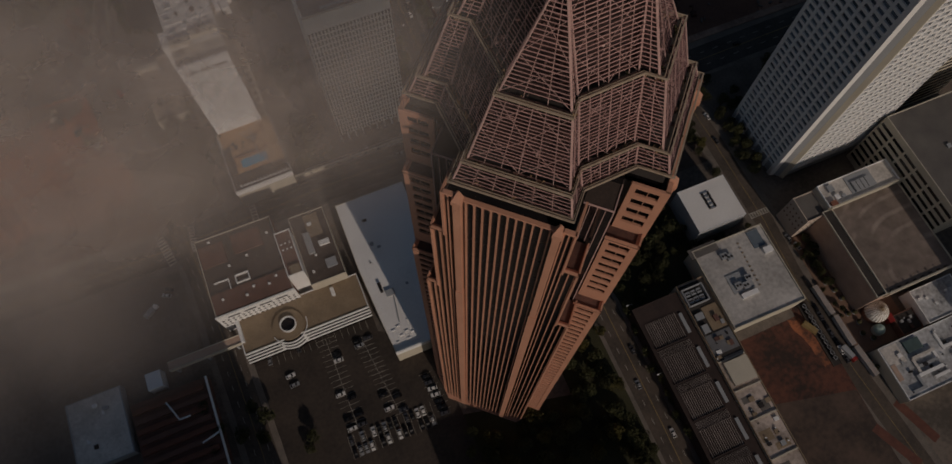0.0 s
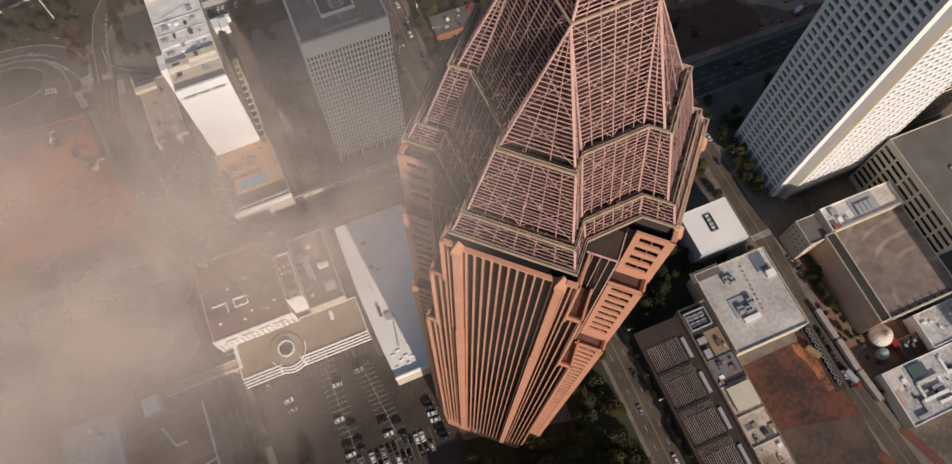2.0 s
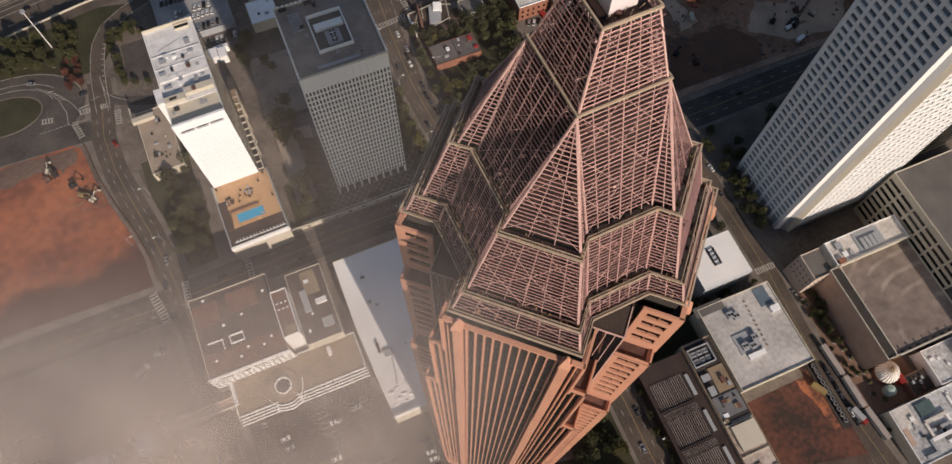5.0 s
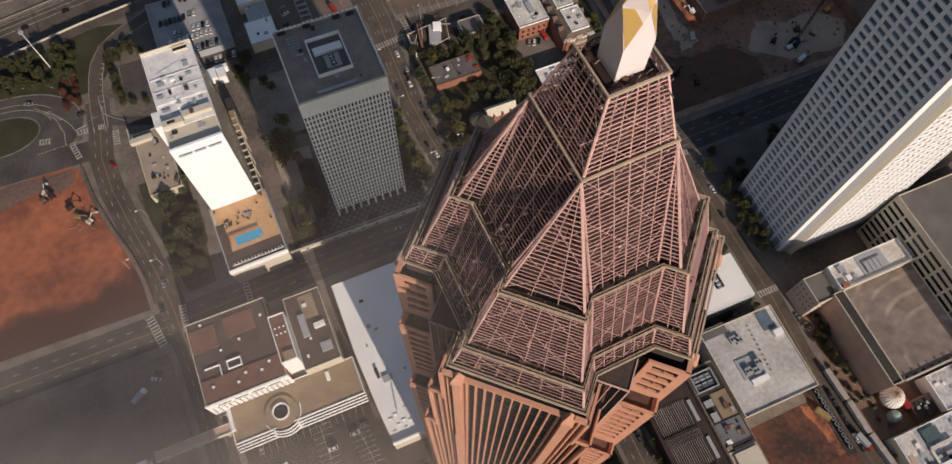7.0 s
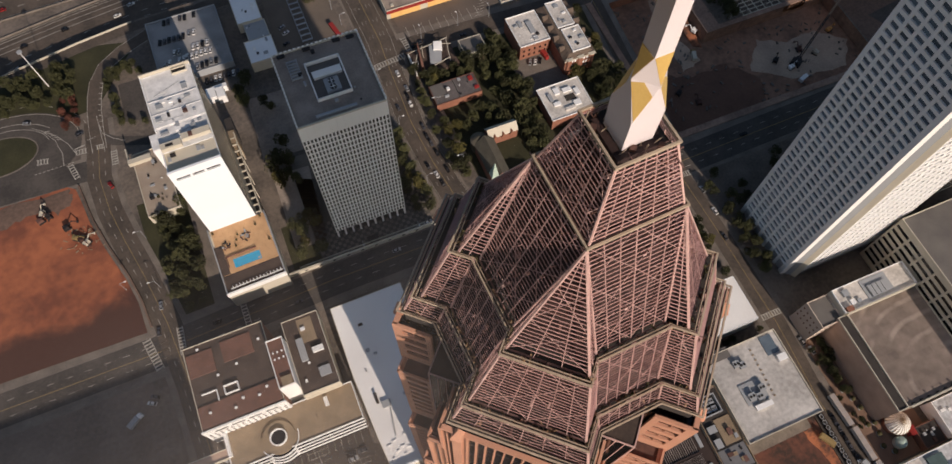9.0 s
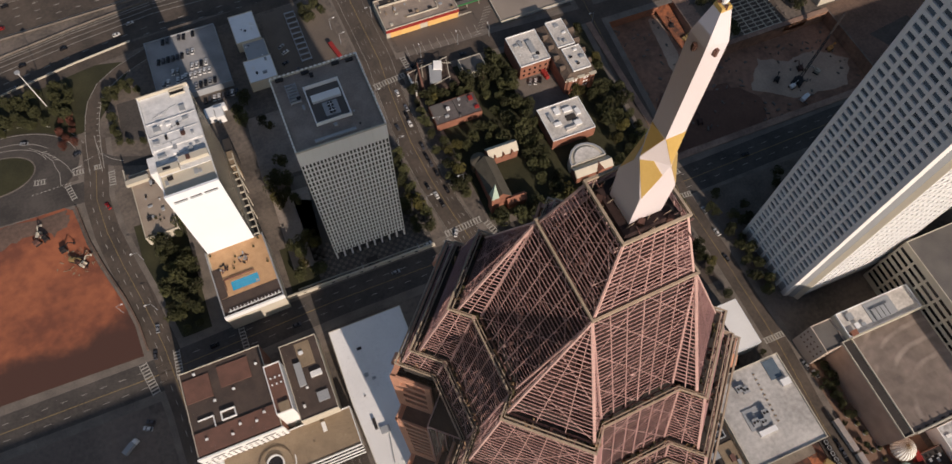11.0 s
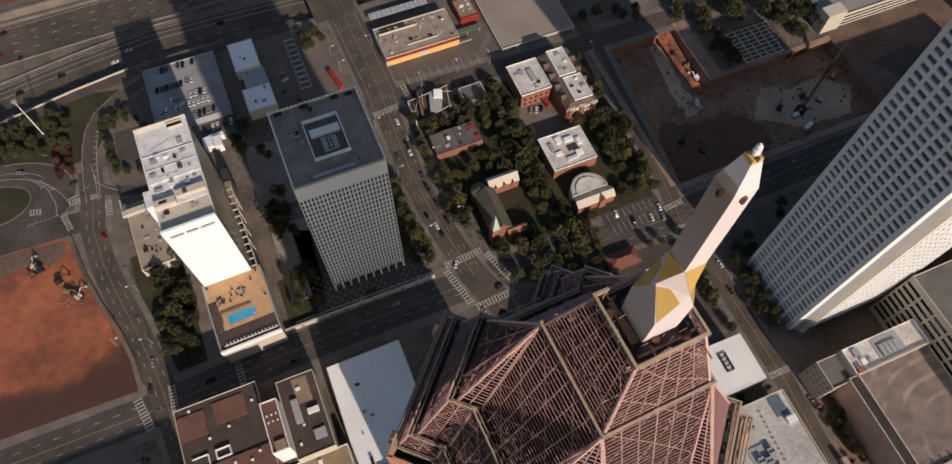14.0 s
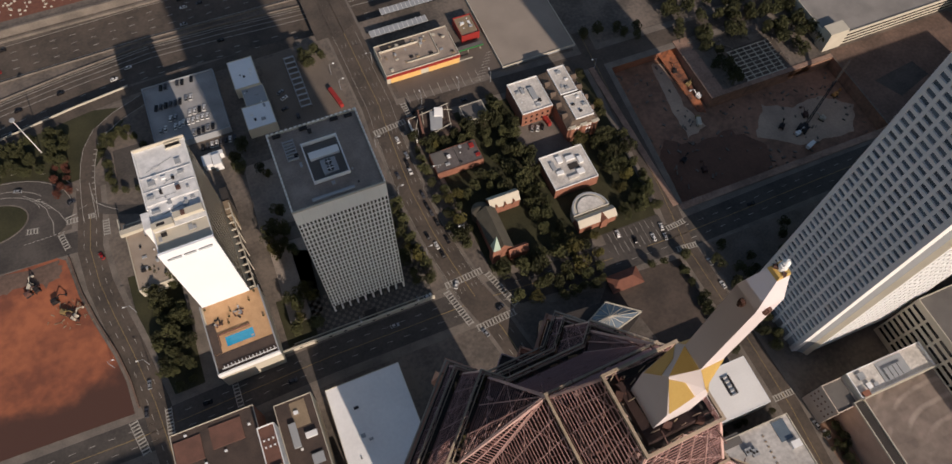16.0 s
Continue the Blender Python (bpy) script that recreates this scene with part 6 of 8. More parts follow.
for k in range(2):
    roof_box(ho2, 10.6 + 1.2 * k, 3.6 - 7 * k, 5.6, 2.4, 2.6 - k, 1, RED, "roof_unit", "red roof box")
sprinkle(ho2, 12, 6, 5.6, 9)
gh, _, _ = building("small house with a grey roof", 114, 278.5, 128, 290, 5.5, CREAM, GREYROOF, 0.3, "house")
tn = thing("pavilion", "half-dismantled pavilion with white roof ribs", "pavilion", 97, 287)
part("deck", Shape().box(-14, -10, 0, 13, 9, 2.2), mat("charred_brown_felt", (0.12, 0.082, 0.064), (0.055, 0.042, 0.036), 0.95, scale=0.2, fine=0.9, contrast=1.6), tn)
part("sheet", Shape().hexa(((-4, -6, 4.0), (3, -7, 4.0), (7, 4, 4.0), (0, 7, 4.0), (-3.6, -5.6, 4.5), (2.8, -6.6, 4.8), (6.6, 3.8, 5.6), (0.2, 6.6, 5.2))), GREYCON, tn, "pale grey sheeting")
part("sheet", Shape().hexa(((1, 2, 4.6), (6, 0, 4.6), (8, 6, 4.6), (3, 7.5, 4.6), (1.4, 2.2, 6.2), (5.6, 0.4, 5.6), (7.6, 5.8, 6.6), (3.2, 7.2, 6.8))), WHITEPAINT, tn, "white sheeting")
part("gable_wall", Shape().hexa(((-9.6, -7, 2.2), (-7.6, -7.4, 2.2), (-6.4, 7, 2.2), (-7.2, 7.2, 2.2), (-9.3, -6.6, 5), (-8, -6.8, 5), (-6.5, 7, 9.5), (-7.0, 7.1, 9.5))), BROWNROOF, tn, "leaning brown gable wall")
part("side_wall", Shape().box(-13.8, -9.8, 2.2, -13.2, 5, 5.4), PALECREAM, tn, "pale side wall")
for x0, y0, x1, y1 in ((-13, 6, 12, 8), (-12, -3, -8, 4), (8, -8, 11, 7), (-3, -8, 9, -6), (4, 7, 12.6, 3), (-6, 0, -4, 8)):
    part("rib", Shape().bar((x0, y0, 4.4), (x1, y1, 5.4), 0.3), CREAM, tn, "bare roof rib")
rs, _, _ = building("low restaurant with a sunlit orange front and red band", 82, 325.5, 129, 350, 6.5, CREAM, mat("dusty_tan_roof", (0.38, 0.31, 0.25), (0.25, 0.20, 0.165), 0.95, scale=0.2, contrast=1.3), 0.7, "restaurant", cop=CREAM)
FRONT = mat("yellow_orange_front", (0.80, 0.50, 0.18), (0.68, 0.40, 0.14), 0.8)
part("orange_front", Shape().box(-21, -12.7, 0.3, -2, -12.3, 4.6).box(3, -12.7, 0.3, 23, -12.3, 4.6), FRONT, rs, "yellow-orange painted front")
part("red_band", Shape().box(-23.5, -12.9, 4.7, 23.5, -12.2, 6.6), RED, rs, "red fascia")
part("roof_walls", Shape().box(-22, 6, 6.6, 3, 6.4, 8.0).box(-22, 2, 6.6, -21.6, 6, 8.0).box(3, 2, 6.6, 3.4, 6.4, 8.0).box(12, -6, 6.6, 12.4, 11, 7.6).box(-8, -7, 6.6, 12, -6.6, 7.4), CREAM, rs, "low cream walls on the roof")
part("plant_pit", Shape().box(-20, 6.6, 6.6, -4, 11.4, 7.0), DARKROOF, rs, "dark plant strip on the roof")
for k in range(26):
    roof_box(rs, rr.uniform(-20, 21), rr.uniform(-10, 10), 6.6, rr.uniform(0.5, 2.2), rr.uniform(0.5, 1.8), rr.uniform(0.4, 1.2), rr.choice((GREYCON, CREAM, DARKMETAL, TANROOF)))
part("canopy", Shape().box(22, -14.5, 3.0, 31, -13.9, 3.3), CREAM, rs, "thin pale awning arm")
rd, _, _ = building("small block with a red fascia", 135.5, 339, 147.5, 355, 5.0, RED, TANROOF, 0.8, "kiosk_block", cop=RED)
sprinkle(rd, 5, 6, 5.1, 8, (WHITEPAINT, GREYCON))
wk = thing("covered_walkway", "covered walkway with a green edge", "walkway", 132.5, 332)
part("roof", Shape().box(-4, -1.5, 3.4, 14, 1.5, 3.8), GREYROOF, wk)
part("edge", Shape().box(-4, -1.8, 3.0, 14, -1.5, 3.9), mat("green_paint", (0.05, 0.22, 0.07), None, 0.5), wk, "green fascia")
for x in (-3, 4, 12):
    part("post", Shape().box(x - .15, -1.4, 0, x + .15, -1.1, 3.4), CREAM, wk)
pd_, _, _ = building("low parking deck with a bare concrete roof", 151, 310.5, 200, 387, 1.2, GREYCON, mat("bare_deck", (0.34, 0.285, 0.235), (0.25, 0.21, 0.175), 0.95, scale=0.06), 0.8, "parking_deck", cop=CREAM)
for y0, y1, x0, x1 in ((360, 365.5, 84, 121), (376, 380, 96, 130)):
    cn = thing("bus_canopy", "long ribbed grey canopy", "canopy", (x0 + x1) / 2, (y0 + y1) / 2)
    L = (x1 - x0) / 2
    part("roof", Shape().box(-L, -2.6, 4.2, L, 2.6, 4.5), GREYCON, cn)
    for k in range(13):
        part("rib", Shape().box(-L + k * L / 6 - .1, -2.7, 4.5, -L + k * L / 6 + .1, 2.7, 4.75), WHITECON, cn)
    for k in range(4):
        part("post", Shape().box(-L + 2 + k * (2 * L - 4) / 3 - .2, -.2, 0, -L + 2 + k * (2 * L - 4) / 3 + .2, .2, 4.2), DARKMETAL, cn)
PALEMETAL = mat("pale_metal_roof", (0.86, 0.87, 0.88), (0.78, 0.79, 0.80), 0.6, scale=0.2)
dl = [(-3, 348, 12, 370, 7.5, PALEMETAL), (0, 334, 13, 347.9, 6.5, GREYCON), (-3, 317, 13.5, 333.9, 7.5, PALEMETAL)]
for x0, y0, x1, y1, h, m in dl:
    d_, _, _ = building("plain workshop with a flat roof", x0, y0, x1, y1, h, CREAM, m, 0.4, "workshop", group="workshops in a row")
    sprinkle(d_, 6, 7, h + .1, 4)
sh = thing("ladder_shelter", "long open grey steel shelter", "shelter", 32.5, 345.5, 0, 0)
part("rail", Shape().box(-3.2, -20, 2.6, -2.8, 20, 3.0).box(2.8, -20, 2.6, 3.2, 20, 3.0), GREYCON, sh)
for k in range(10):
    part("rung", Shape().box(-2.8, -19.6 + 4.3 * k, 2.65, 2.8, -18.6 + 4.3 * k, 2.95), GREYCON, sh)
for k in range(5):
    part("post", Shape().box(-3.1, -19 + 9 * k, 0, -2.8, -18.7 + 9 * k, 2.6).box(2.8, -19 + 9 * k, 0, 3.1, -18.7 + 9 * k, 2.6), DARKMETAL, sh)
dk, _, _ = building("open parking deck full of cars", -54, 326, -12, 372, 4, GREYCON, mat("deck_concrete", (0.36, 0.35, 0.345), (0.21, 0.205, 0.20), 0.95, scale=0.08, contrast=1.4), 0.9, "parking_deck")
lowb = thing("low_roofs", "small white lean-to roofs behind the hotel", "shed", -27, 309)
part("roof", Shape().box(-5, -4, 0, 0, 3, 5).box(0.5, -6, 0, 5, 1, 6).box(-1, 1.5, 0, 7, 4, 4.5), WHITEPAINT, lowb)
hip = thing("hip_roofed_house", "small house with a reddish hipped roof", "house", 153, 157)
part("wall", Shape().box(-8, -4, 0, 8, 4, 3.2), BRICK, hip)
part("roof", Shape().loft([[(-9, -5, 3.2), (9, -5, 3.2), (9, 5, 3.2), (-9, 5, 3.2)], [(-4, -.1, 6), (4, -.1, 6), (4, .1, 6), (-4, .1, 6)]]), SHINGLE_RED, hip, "reddish hipped roof")
upw, _, _ = building("long hall with a flat white roof", 342, 250, 470, 330, 10, CREAM, mat("weathered_grey_roof", (0.30, 0.275, 0.25), (0.2, 0.185, 0.17), 0.95, scale=0.08, contrast=1.4), 0.8, "long_hall", cop=CREAM)
part("entrance_tower", Shape().box(-65.5, -41, 0, -52, -33, 15), CREAM, upw, "pale corner block")
for k in range(3):
    part("ribbon_window", Shape().box(-50, -40.2, 1.5 + 3 * k, 62, -39.9, 2.6 + 3 * k), GLASS, upw, "dark ribbon window")
ofc, _, _ = building("grey office block with stacked balconies", 440, 170, 480, 225, 45, GREYCON, GREYROOF, 0.8, "office_block")
for k in range(11):
    place("window", unit_box(GLASS), ofc, pose(-20.0, 0, 3 + 3.9 * k, 0, 0, 90) @ Matrix.Diagonal((53, 0.2, 1.8, 1)))
for k in range(11):
    place("window", unit_box(GLASS), ofc, pose(0, -27.5, 3 + 3.9 * k) @ Matrix.Diagonal((38, 0.2, 1.8, 1)))
# plaza building behind the tower
pz = thing("plaza_hall", "dark low hall with a glazed pyramid roof", "hall", 0, 0)
part("wall", Shape().prism([(88, 128), (126, 122), (150, 136), (134, 147), (100, 150)], 0, 13), DARKROOF, pz)
part("glazed_roof", Shape().loft([[(117, 138, 15), (127, 130, 15), (148, 135, 15), (134, 146, 15)], [(131, 137.4, 19.5), (131.2, 137.3, 19.5), (131.3, 137.5, 19.5), (131.1, 137.6, 19.5)]]), GLASSBLUE, pz, "blue-grey glazed pyramid")
fr = [(117, 138, 15.1), (127, 130, 15.1), (148, 135, 15.1), (134, 146, 15.1)]
for k in range(4):
    A_, B_ = Vector(fr[k]), Vector(fr[(k + 1) % 4])
    part("glazing_bar", Shape().bar(A_, B_, 0.6), CREAM, pz, "pale glazing edge")
    for t in (0.0, 0.25, 0.5, 0.75):
        part("glazing_bar", Shape().bar(A_.lerp(B_, t), A_.lerp(B_, t).lerp(Vector((131.1, 137.4, 19.7)), 0.97), 0.22), CREAM, pz)
part("podium", Shape().prism([(60, 60), (100, 100), (95, 125), (60, 110)], 0, 6), DARKROOF, pz, "dark low podium")

# ruin with red roof strips, and flat pale building
ru = thing("stripped_building", "half-stripped building with rusty red roof strips", "building", -107, 82)
part("floor", Shape().box(-18, -22, 0, 18, 19, 5), BROWNROOF, ru)
for k in range(8):
    part("roof_strip", Shape().box(-17, -20 + 4.8 * k, 5, 17 - 1.5 * (k % 3), -17.6 + 4.8 * k, 6.2 + 0.3 * (k % 2)), SHINGLE_RED if k % 2 else BROWNROOF, ru, "rusty red roof strip")
part("white_pipe", Shape().bar((17.6, 19, 6), (17.6, -40, 6), 0.9), WHITEPAINT, ru, "long white pipe")
part("white_pipe", Shape().bar((17, -8, 6.4), (9, -10, 6.4), 0.7), WHITEPAINT, ru, "short white pipe")
part("white_pipe", Shape().bar((-2, 14, 6.4), (2, 4, 6.4), 0.7).bar((2, 4, 6.4), (7, 4, 6.4), 0.7), WHITEPAINT, ru, "bent white pipe")
part("hut", Shape().box(-8, 22, 0, -1, 30, 7), WHITEPAINT, ru, "small white hut")
fbn, _, _ = building("flat building with a pale grey roof", -152, 80, -127, 112, 6, GREYCON, WHITEROOF, 0.5, "flat_building")
sprinkle(fbn, 10, 13, 6.1, 6)

# ---- construction pits ----
structure("ground_sand", ragged([(275, 214), (300, 197), (332, 196), (343, 212), (326, 226), (306, 224), (290, 232)], -8.9, 7, 1.2), TANDIRT, "pale sandy patch on the pit floor", "ground")
structure("ground_damp", ragged([(206, 190), (272, 190), (278, 206), (262, 224), (240, 222), (222, 232), (208, 215)], -8.93, 8, 1.6), mat("damp_earth", (0.20, 0.105, 0.07), (0.11, 0.062, 0.045), 0.95, scale=0.06, fine=0.6), "dark damp earth on the pit floor", "ground")
structure("ground_track", ragged([(236, 228), (250, 232), (246, 250), (250, 284), (243, 286), (238, 258)], -8.9, 9, 0.9), TANDIRT, "pale haul track on the pit floor", "ground")
structure("ground_pit_ramp", Shape().hexa(((251, 243, -9), (256, 240, -9), (258, 291, -5), (248, 291, -6), (251.5, 243, -8.7), (255.5, 241, -8.2), (257.9, 290.9, -3.4), (248, 290.9, -5.4))), CLAYRAMP, "orange clay bank in the pit", "ground")
structure("ground_ledge", Shape().box(203, 183, -0.3, 345, 187, 0.4).box(258, 243, -0.3, 268, 291, 0.5).box(268, 243, -0.3, 345, 246, 0.5).box(199.4, 187, -.3, 203, 291, 0.5), mat("reddish_bank", (0.38, 0.25, 0.185), (0.20, 0.13, 0.10), 0.95, scale=0.1, fine=0.9, contrast=1.5), "earth bank round the pit", "ground")
structure("ground_north_bank", Shape().box(203, 288.4, -9, 250, 291, -0.4), mat("red_clay_bank", (0.36, 0.15, 0.085), (0.19, 0.09, 0.06), 0.95, scale=0.1, fine=0.8), "red clay bank at the end of the pit", "ground")
cr = thing("crawler_crane", "dark crawler crane with a lowered boom", "crane", 303, 208, -8.9, 30)
part("tracks", Shape().box(-3, -3, 0, 3, -1.8, 1.2).box(-3, 1.8, 0, 3, 3, 1.2), DARKMETAL, cr, "crawler tracks")
part("cab", Shape().box(-3, -1.8, 1.2, 2.4, 1.8, 3.6), DARKMETAL, cr, "cab and engine house")
boom = Shape()
for dy in (-0.6, 0.6):
    for dz in (0, 1.1):
        boom.bar((2, dy, 2.5 + dz), (40, dy * 0.5, 24 + dz), 0.5)
for k in range(14):
    t = k / 14
    boom.bar((2 + 38 * t, -0.6, 2.5 + 21.5 * t), (2 + 38 * (t + 0.07), 0.6, 3.6 + 21.5 * (t + 0.07)), 0.22)
part("boom", boom, DARKMETAL, cr, "lattice boom")
for x, y, a, m_ in ((255, 262, 20, YELLOWPAINT), (252, 274, 70, DARKMETAL), (256, 252, 110, WHITEPAINT), (292, 214, 40, DARKMETAL), (310, 216, 80, RUST), (298, 206, 10, WHITEPAINT), (225, 215, 30, DARKMETAL), (233, 205, 75, RUST), (318, 210, 120, CREAM), (336, 222, 15, ORANGE)):
    ex = thing("excavator", "small excavator working on the site floor", "excavator", x, y, -8.9 if not 250 <= x <= 257 else -7.6, a)
    part("track", Shape().box(-1.9, -1.5, 0, 1.9, -0.9, 0.8).box(-1.9, 0.9, 0, 1.9, 1.5, 0.8), DARKMETAL, ex)
    part("cab", Shape().box(-1.8, -1.2, 0.8, 1.2, 1.2, 2.4).box(-0.2, -1.1, 2.4, 1.1, 0.2, 3.1), m_, ex)
    part("arm", Shape().bar((1.0, 0.5, 1.8), (3.6, 0.5, 4.0), 0.4).bar((3.6, 0.5, 4.0), (5.6, 0.5, 1.6), 0.35).box(5.2, 0.0, 0.6, 6.1, 1.0, 1.6), m_, ex)
rub = Shape()
for _ in range(210):
    k = rr.random()
    if k < 0.4:
        x, y, z = rr.uniform(205, 256), rr.uniform(190, 288), -9
    elif k < 0.75:
        x, y, z = rr.uniform(260, 343), rr.uniform(190, 240), -9
    else:
        x, y, z = rr.uniform(262, 330), rr.uniform(246, 290), 0
    a = rr.random() * 3.1
    l_ = rr.uniform(0.3, 1.5)
    rub.bar((x - l_ * math.cos(a), y - l_ * math.sin(a), z + 0.3), (x + l_ * math.cos(a), y + l_ * math.sin(a), z + 0.5), rr.uniform(0.3, 1.2), rr.uniform(0.3, 1.0))
tagged(new("building_rubble", rub.mesh("building_rubble", PAVE)), "grey timber and rubble scattered on the building site", "rubble", kind="stuff")
rub = Shape()
for _ in range(46):
    x, y = rr.gauss(-114, 4.5), rr.gauss(248, 4.0)
    a, l_ = rr.random() * 3.1, rr.uniform(0.3, 1.3)
    rub.bar((x - l_ * math.cos(a), y - l_ * math.sin(a), 0.2), (x + l_ * math.cos(a), y + l_ * math.sin(a), 0.35), rr.uniform(0.15, 0.5), rr.uniform(0.15, 0.4))
tagged(new("timber_scraps", rub.mesh("timber_scraps", TANROOF)), "pale timber scraps on the red clay", "rubble", kind="stuff")
structure("ground_foundation_site", Shape().quad((282, 246, .04), (317, 248, .04), (319, 273, .04), (282, 272, .04)), WORNROAD, "pale earth inside the foundation walls", "ground")
fo = thing("foundation_walls", "grid of low concrete foundation walls", "foundation", 0, 0)
for k in range(9):
    part("wall", Shape().box(285, 246.2 + 3.0 * k, 0, 313 + 0.3 * k, 246.6 + 3.0 * k, 0.6), CREAM, fo)
for k in range(6):
    part("wall", Shape().box(286 + 5.2 * k, 246.6, 0, 286.4 + 5.2 * k, 270, 0.55), CREAM, fo)
for x, y in ((322, 243.4), (251.5, 290.6)):
    lit = thing("sheeting", "sunlit orange timber sheeting at the pit's corner", "sheeting", x, y, -6)
    for k in range(8):
        part("board", Shape().box(-8 + 2 * k, -0.4, 0, -6.2 + 2 * k, 0, 5.6), ORANGE, lit)
    part("waler", Shape().box(-8.2, -0.6, 3.6, 8, -0.4, 4.0), RUST, lit)

# ---- trees ----
def crown_mesh(seed, material):
    r_ = random.Random(seed)
    s = Shape()
    lobes = [(r_.uniform(-0.5, 0.5), r_.uniform(-0.5, 0.5), r_.uniform(0.35, 0.85), r_.uniform(0.35, 0.6)) for _ in range(6)] + [(0, 0, 0.6, 0.65)]
    for _ in range(420):
        x, y, z, q = r_.choice(lobes)
        u, v = r_.uniform(-1, 1), r_.uniform(0, 2 * math.pi)
        w = math.sqrt(1 - u * u)
        d = q * r_.uniform(0.75, 1.05)
        c = Vector((x + d * w * math.cos(v), y + d * w * math.sin(v), max(0.12, z + d * u * 0.7)))
        k = r_.uniform(0.06, 0.13)
        ax = [Vector((r_.uniform(-1, 1), r_.uniform(-1, 1), r_.uniform(-1, 1))).normalized() * k for _ in range(2)]
        n = ax[0].cross(ax[1]).normalized() * k * 0.5
        p = [c + ax[0], c + ax[1], c - ax[0], c - ax[1]]
        b = len(s.v)
        s.v += [tuple(q_) for q_ in p] + [tuple(c + n), tuple(c - n)]
        s.f += [(b, b + 1, b + 4), (b + 1, b + 2, b + 4), (b + 2, b + 3, b + 4), (b + 3, b, b + 4), (b + 1, b, b + 5), (b + 3, b + 2, b + 5)]
    return s.mesh("crown", material)


CROWNS = [crown_mesh(k, LEAF) for k in range(6)]
CROWNS_R = [crown_mesh(k + 40, REDLEAF) for k in range(2)]
CROWNS_Y = [crown_mesh(k + 20, LEAFY) for k in range(3)]
tr = Shape()
tr.cyl(0, 0, 0, 0.5, 0.05, 0.03, 8)
for a in (0.3, 2.2, 4.1, 5.3):
    tr.bar((0, 0, 0.3), (0.32 * math.cos(a), 0.32 * math.sin(a), 0.68), 0.03)
TRUNK = tr.mesh("trunk", BARK)
rt = random.Random(4)


far_woods, planted = Shape(), [0]


def tree(x, y, r, h=None, yellow=False, z=0.0, red=False):
    h = h or r * rt.uniform(1.7, 2.3)
    planted[0] += 1
    if planted[0] > 330 and not red:      # the rest stands in one joined wood
        m_ = pose(x, y, z, 0, 0, rt.uniform(0, 360)) @ Matrix.Diagonal((r, r, h * 0.85, 1)) @ pose(0, 0, 0.12)
        me = rt.choice(CROWNS)
        k0 = len(far_woods.v)
        far_woods.v += [tuple(m_ @ v.co) for v in me.vertices]
        far_woods.f += [tuple(k0 + q for q in f.vertices) for f in me.polygons]
        far_woods.cyl(x, y, z, z + h * 0.5, r * 0.065, r * 0.04, 6)
        return
    t = thing("shrub" if red else "tree", "reddish autumn shrub beside the road" if red else "yellowing leafy street tree" if yellow else "dark green leafy tree", "shrub" if red else "tree", x, y, z, rt.uniform(0, 360))
    place("trunk", TRUNK, t, Matrix.Diagonal((r * 1.3, r * 1.3, h, 1)))
    place("crown", rt.choice(CROWNS_R if red else CROWNS_Y if yellow else CROWNS), t, Matrix.Diagonal((r, r, h * 0.85, 1)) @ pose(0, 0, 0.12))


def grove(x0, y0, x1, y1, n, r0=3.0, r1=5.5, yellow=0.12, avoid=(), red=False):
    made = []
    for _ in range(n * 6):
        x, y, r = rt.uniform(x0, x1), rt.uniform(y0, y1), rt.uniform(r0, r1)
        if any(a - r * .6 < x < c + r * .6 and b - r * .6 < y < d + r * .6 for a, b, c, d in avoid):
            continue
        if any((x - u) ** 2 + (y - v) ** 2 < (0.62 * (r + w)) ** 2 for u, v, w in made):
            continue
        made.append((x, y, r))
        tree(x, y, r, yellow=rt.random() < yellow, red=red)
        if len(made) >= n:
            break


CHURCH_AVOID = ((139, 213, 169, 240), (92, 187, 122, 229), (141, 189, 170, 208), (142, 264, 187, 292), (164, 248, 188, 292), (84, 248, 115, 266), (86, 280, 130, 292), (154, 168, 190, 186), (142, 150, 164, 164), (144, 240, 164, 266))
grove(93, 180, 192, 290, 185, 3.2, 6.2, 0.10, CHURCH_AVOID)
grove(96, 164, 152, 187, 18, 3.2, 5.4, 0.1, ((142, 150, 164, 164),))
grove(-76, 196, -59, 252, 24, 3.0, 5.0, 0.05)
grove(-72, 187, -60, 197, 3, 2.4, 3.4, 0.05)
structure("ground_hotel_court", Shape().quad((-59, 186, .035), (-51, 186, .035), (-51, 252, .035), (-59, 252, .035)), PAVE, "grey paved walk beside the hotel", "pavement")
grove(-13, 190, 2, 214, 8, 3.4, 5.6, 0.3, ((-22, 180, -14.5, 260),))
grove(-10, 236, 2, 262, 7, 3.6, 5.8, 0.1)
grove(-16, 285, 2, 312, 5, 3, 5, 0.3)
grove(51, 194, 61.5, 250, 24, 2.8, 4.8, 0.12, ((8, 197, 49, 237),))
grove(80.5, 206, 93, 284, 30, 2.6, 4.6, 0.12, CHURCH_AVOID)
grove(8, 2, 88, 34, 32, 3.2, 5.5, 0.3, ((20, 29, 64, 60),))
grove(10, -30, 90, 0, 22, 3.2, 5.5, 0.2)
grove(70, 20, 91, 60, 12, 3, 5, 0.1, ((20, 29, 64, 60),))
grove(106, -60, 110.5, 52, 16, 2.6, 4.2, 0.1)
grove(108, 54, 154, 108, 34, 3.2, 5.4, 0.1, ((112, -60, 153, 55), (136, 27, 185, 70), (155, 73, 183, 98)))
grove(136, 69.5, 190, 73, 8, 1.8, 2.6, 0.1)
grove(202, 96, 211, 150, 12, 2.6, 4.2, 0.1)
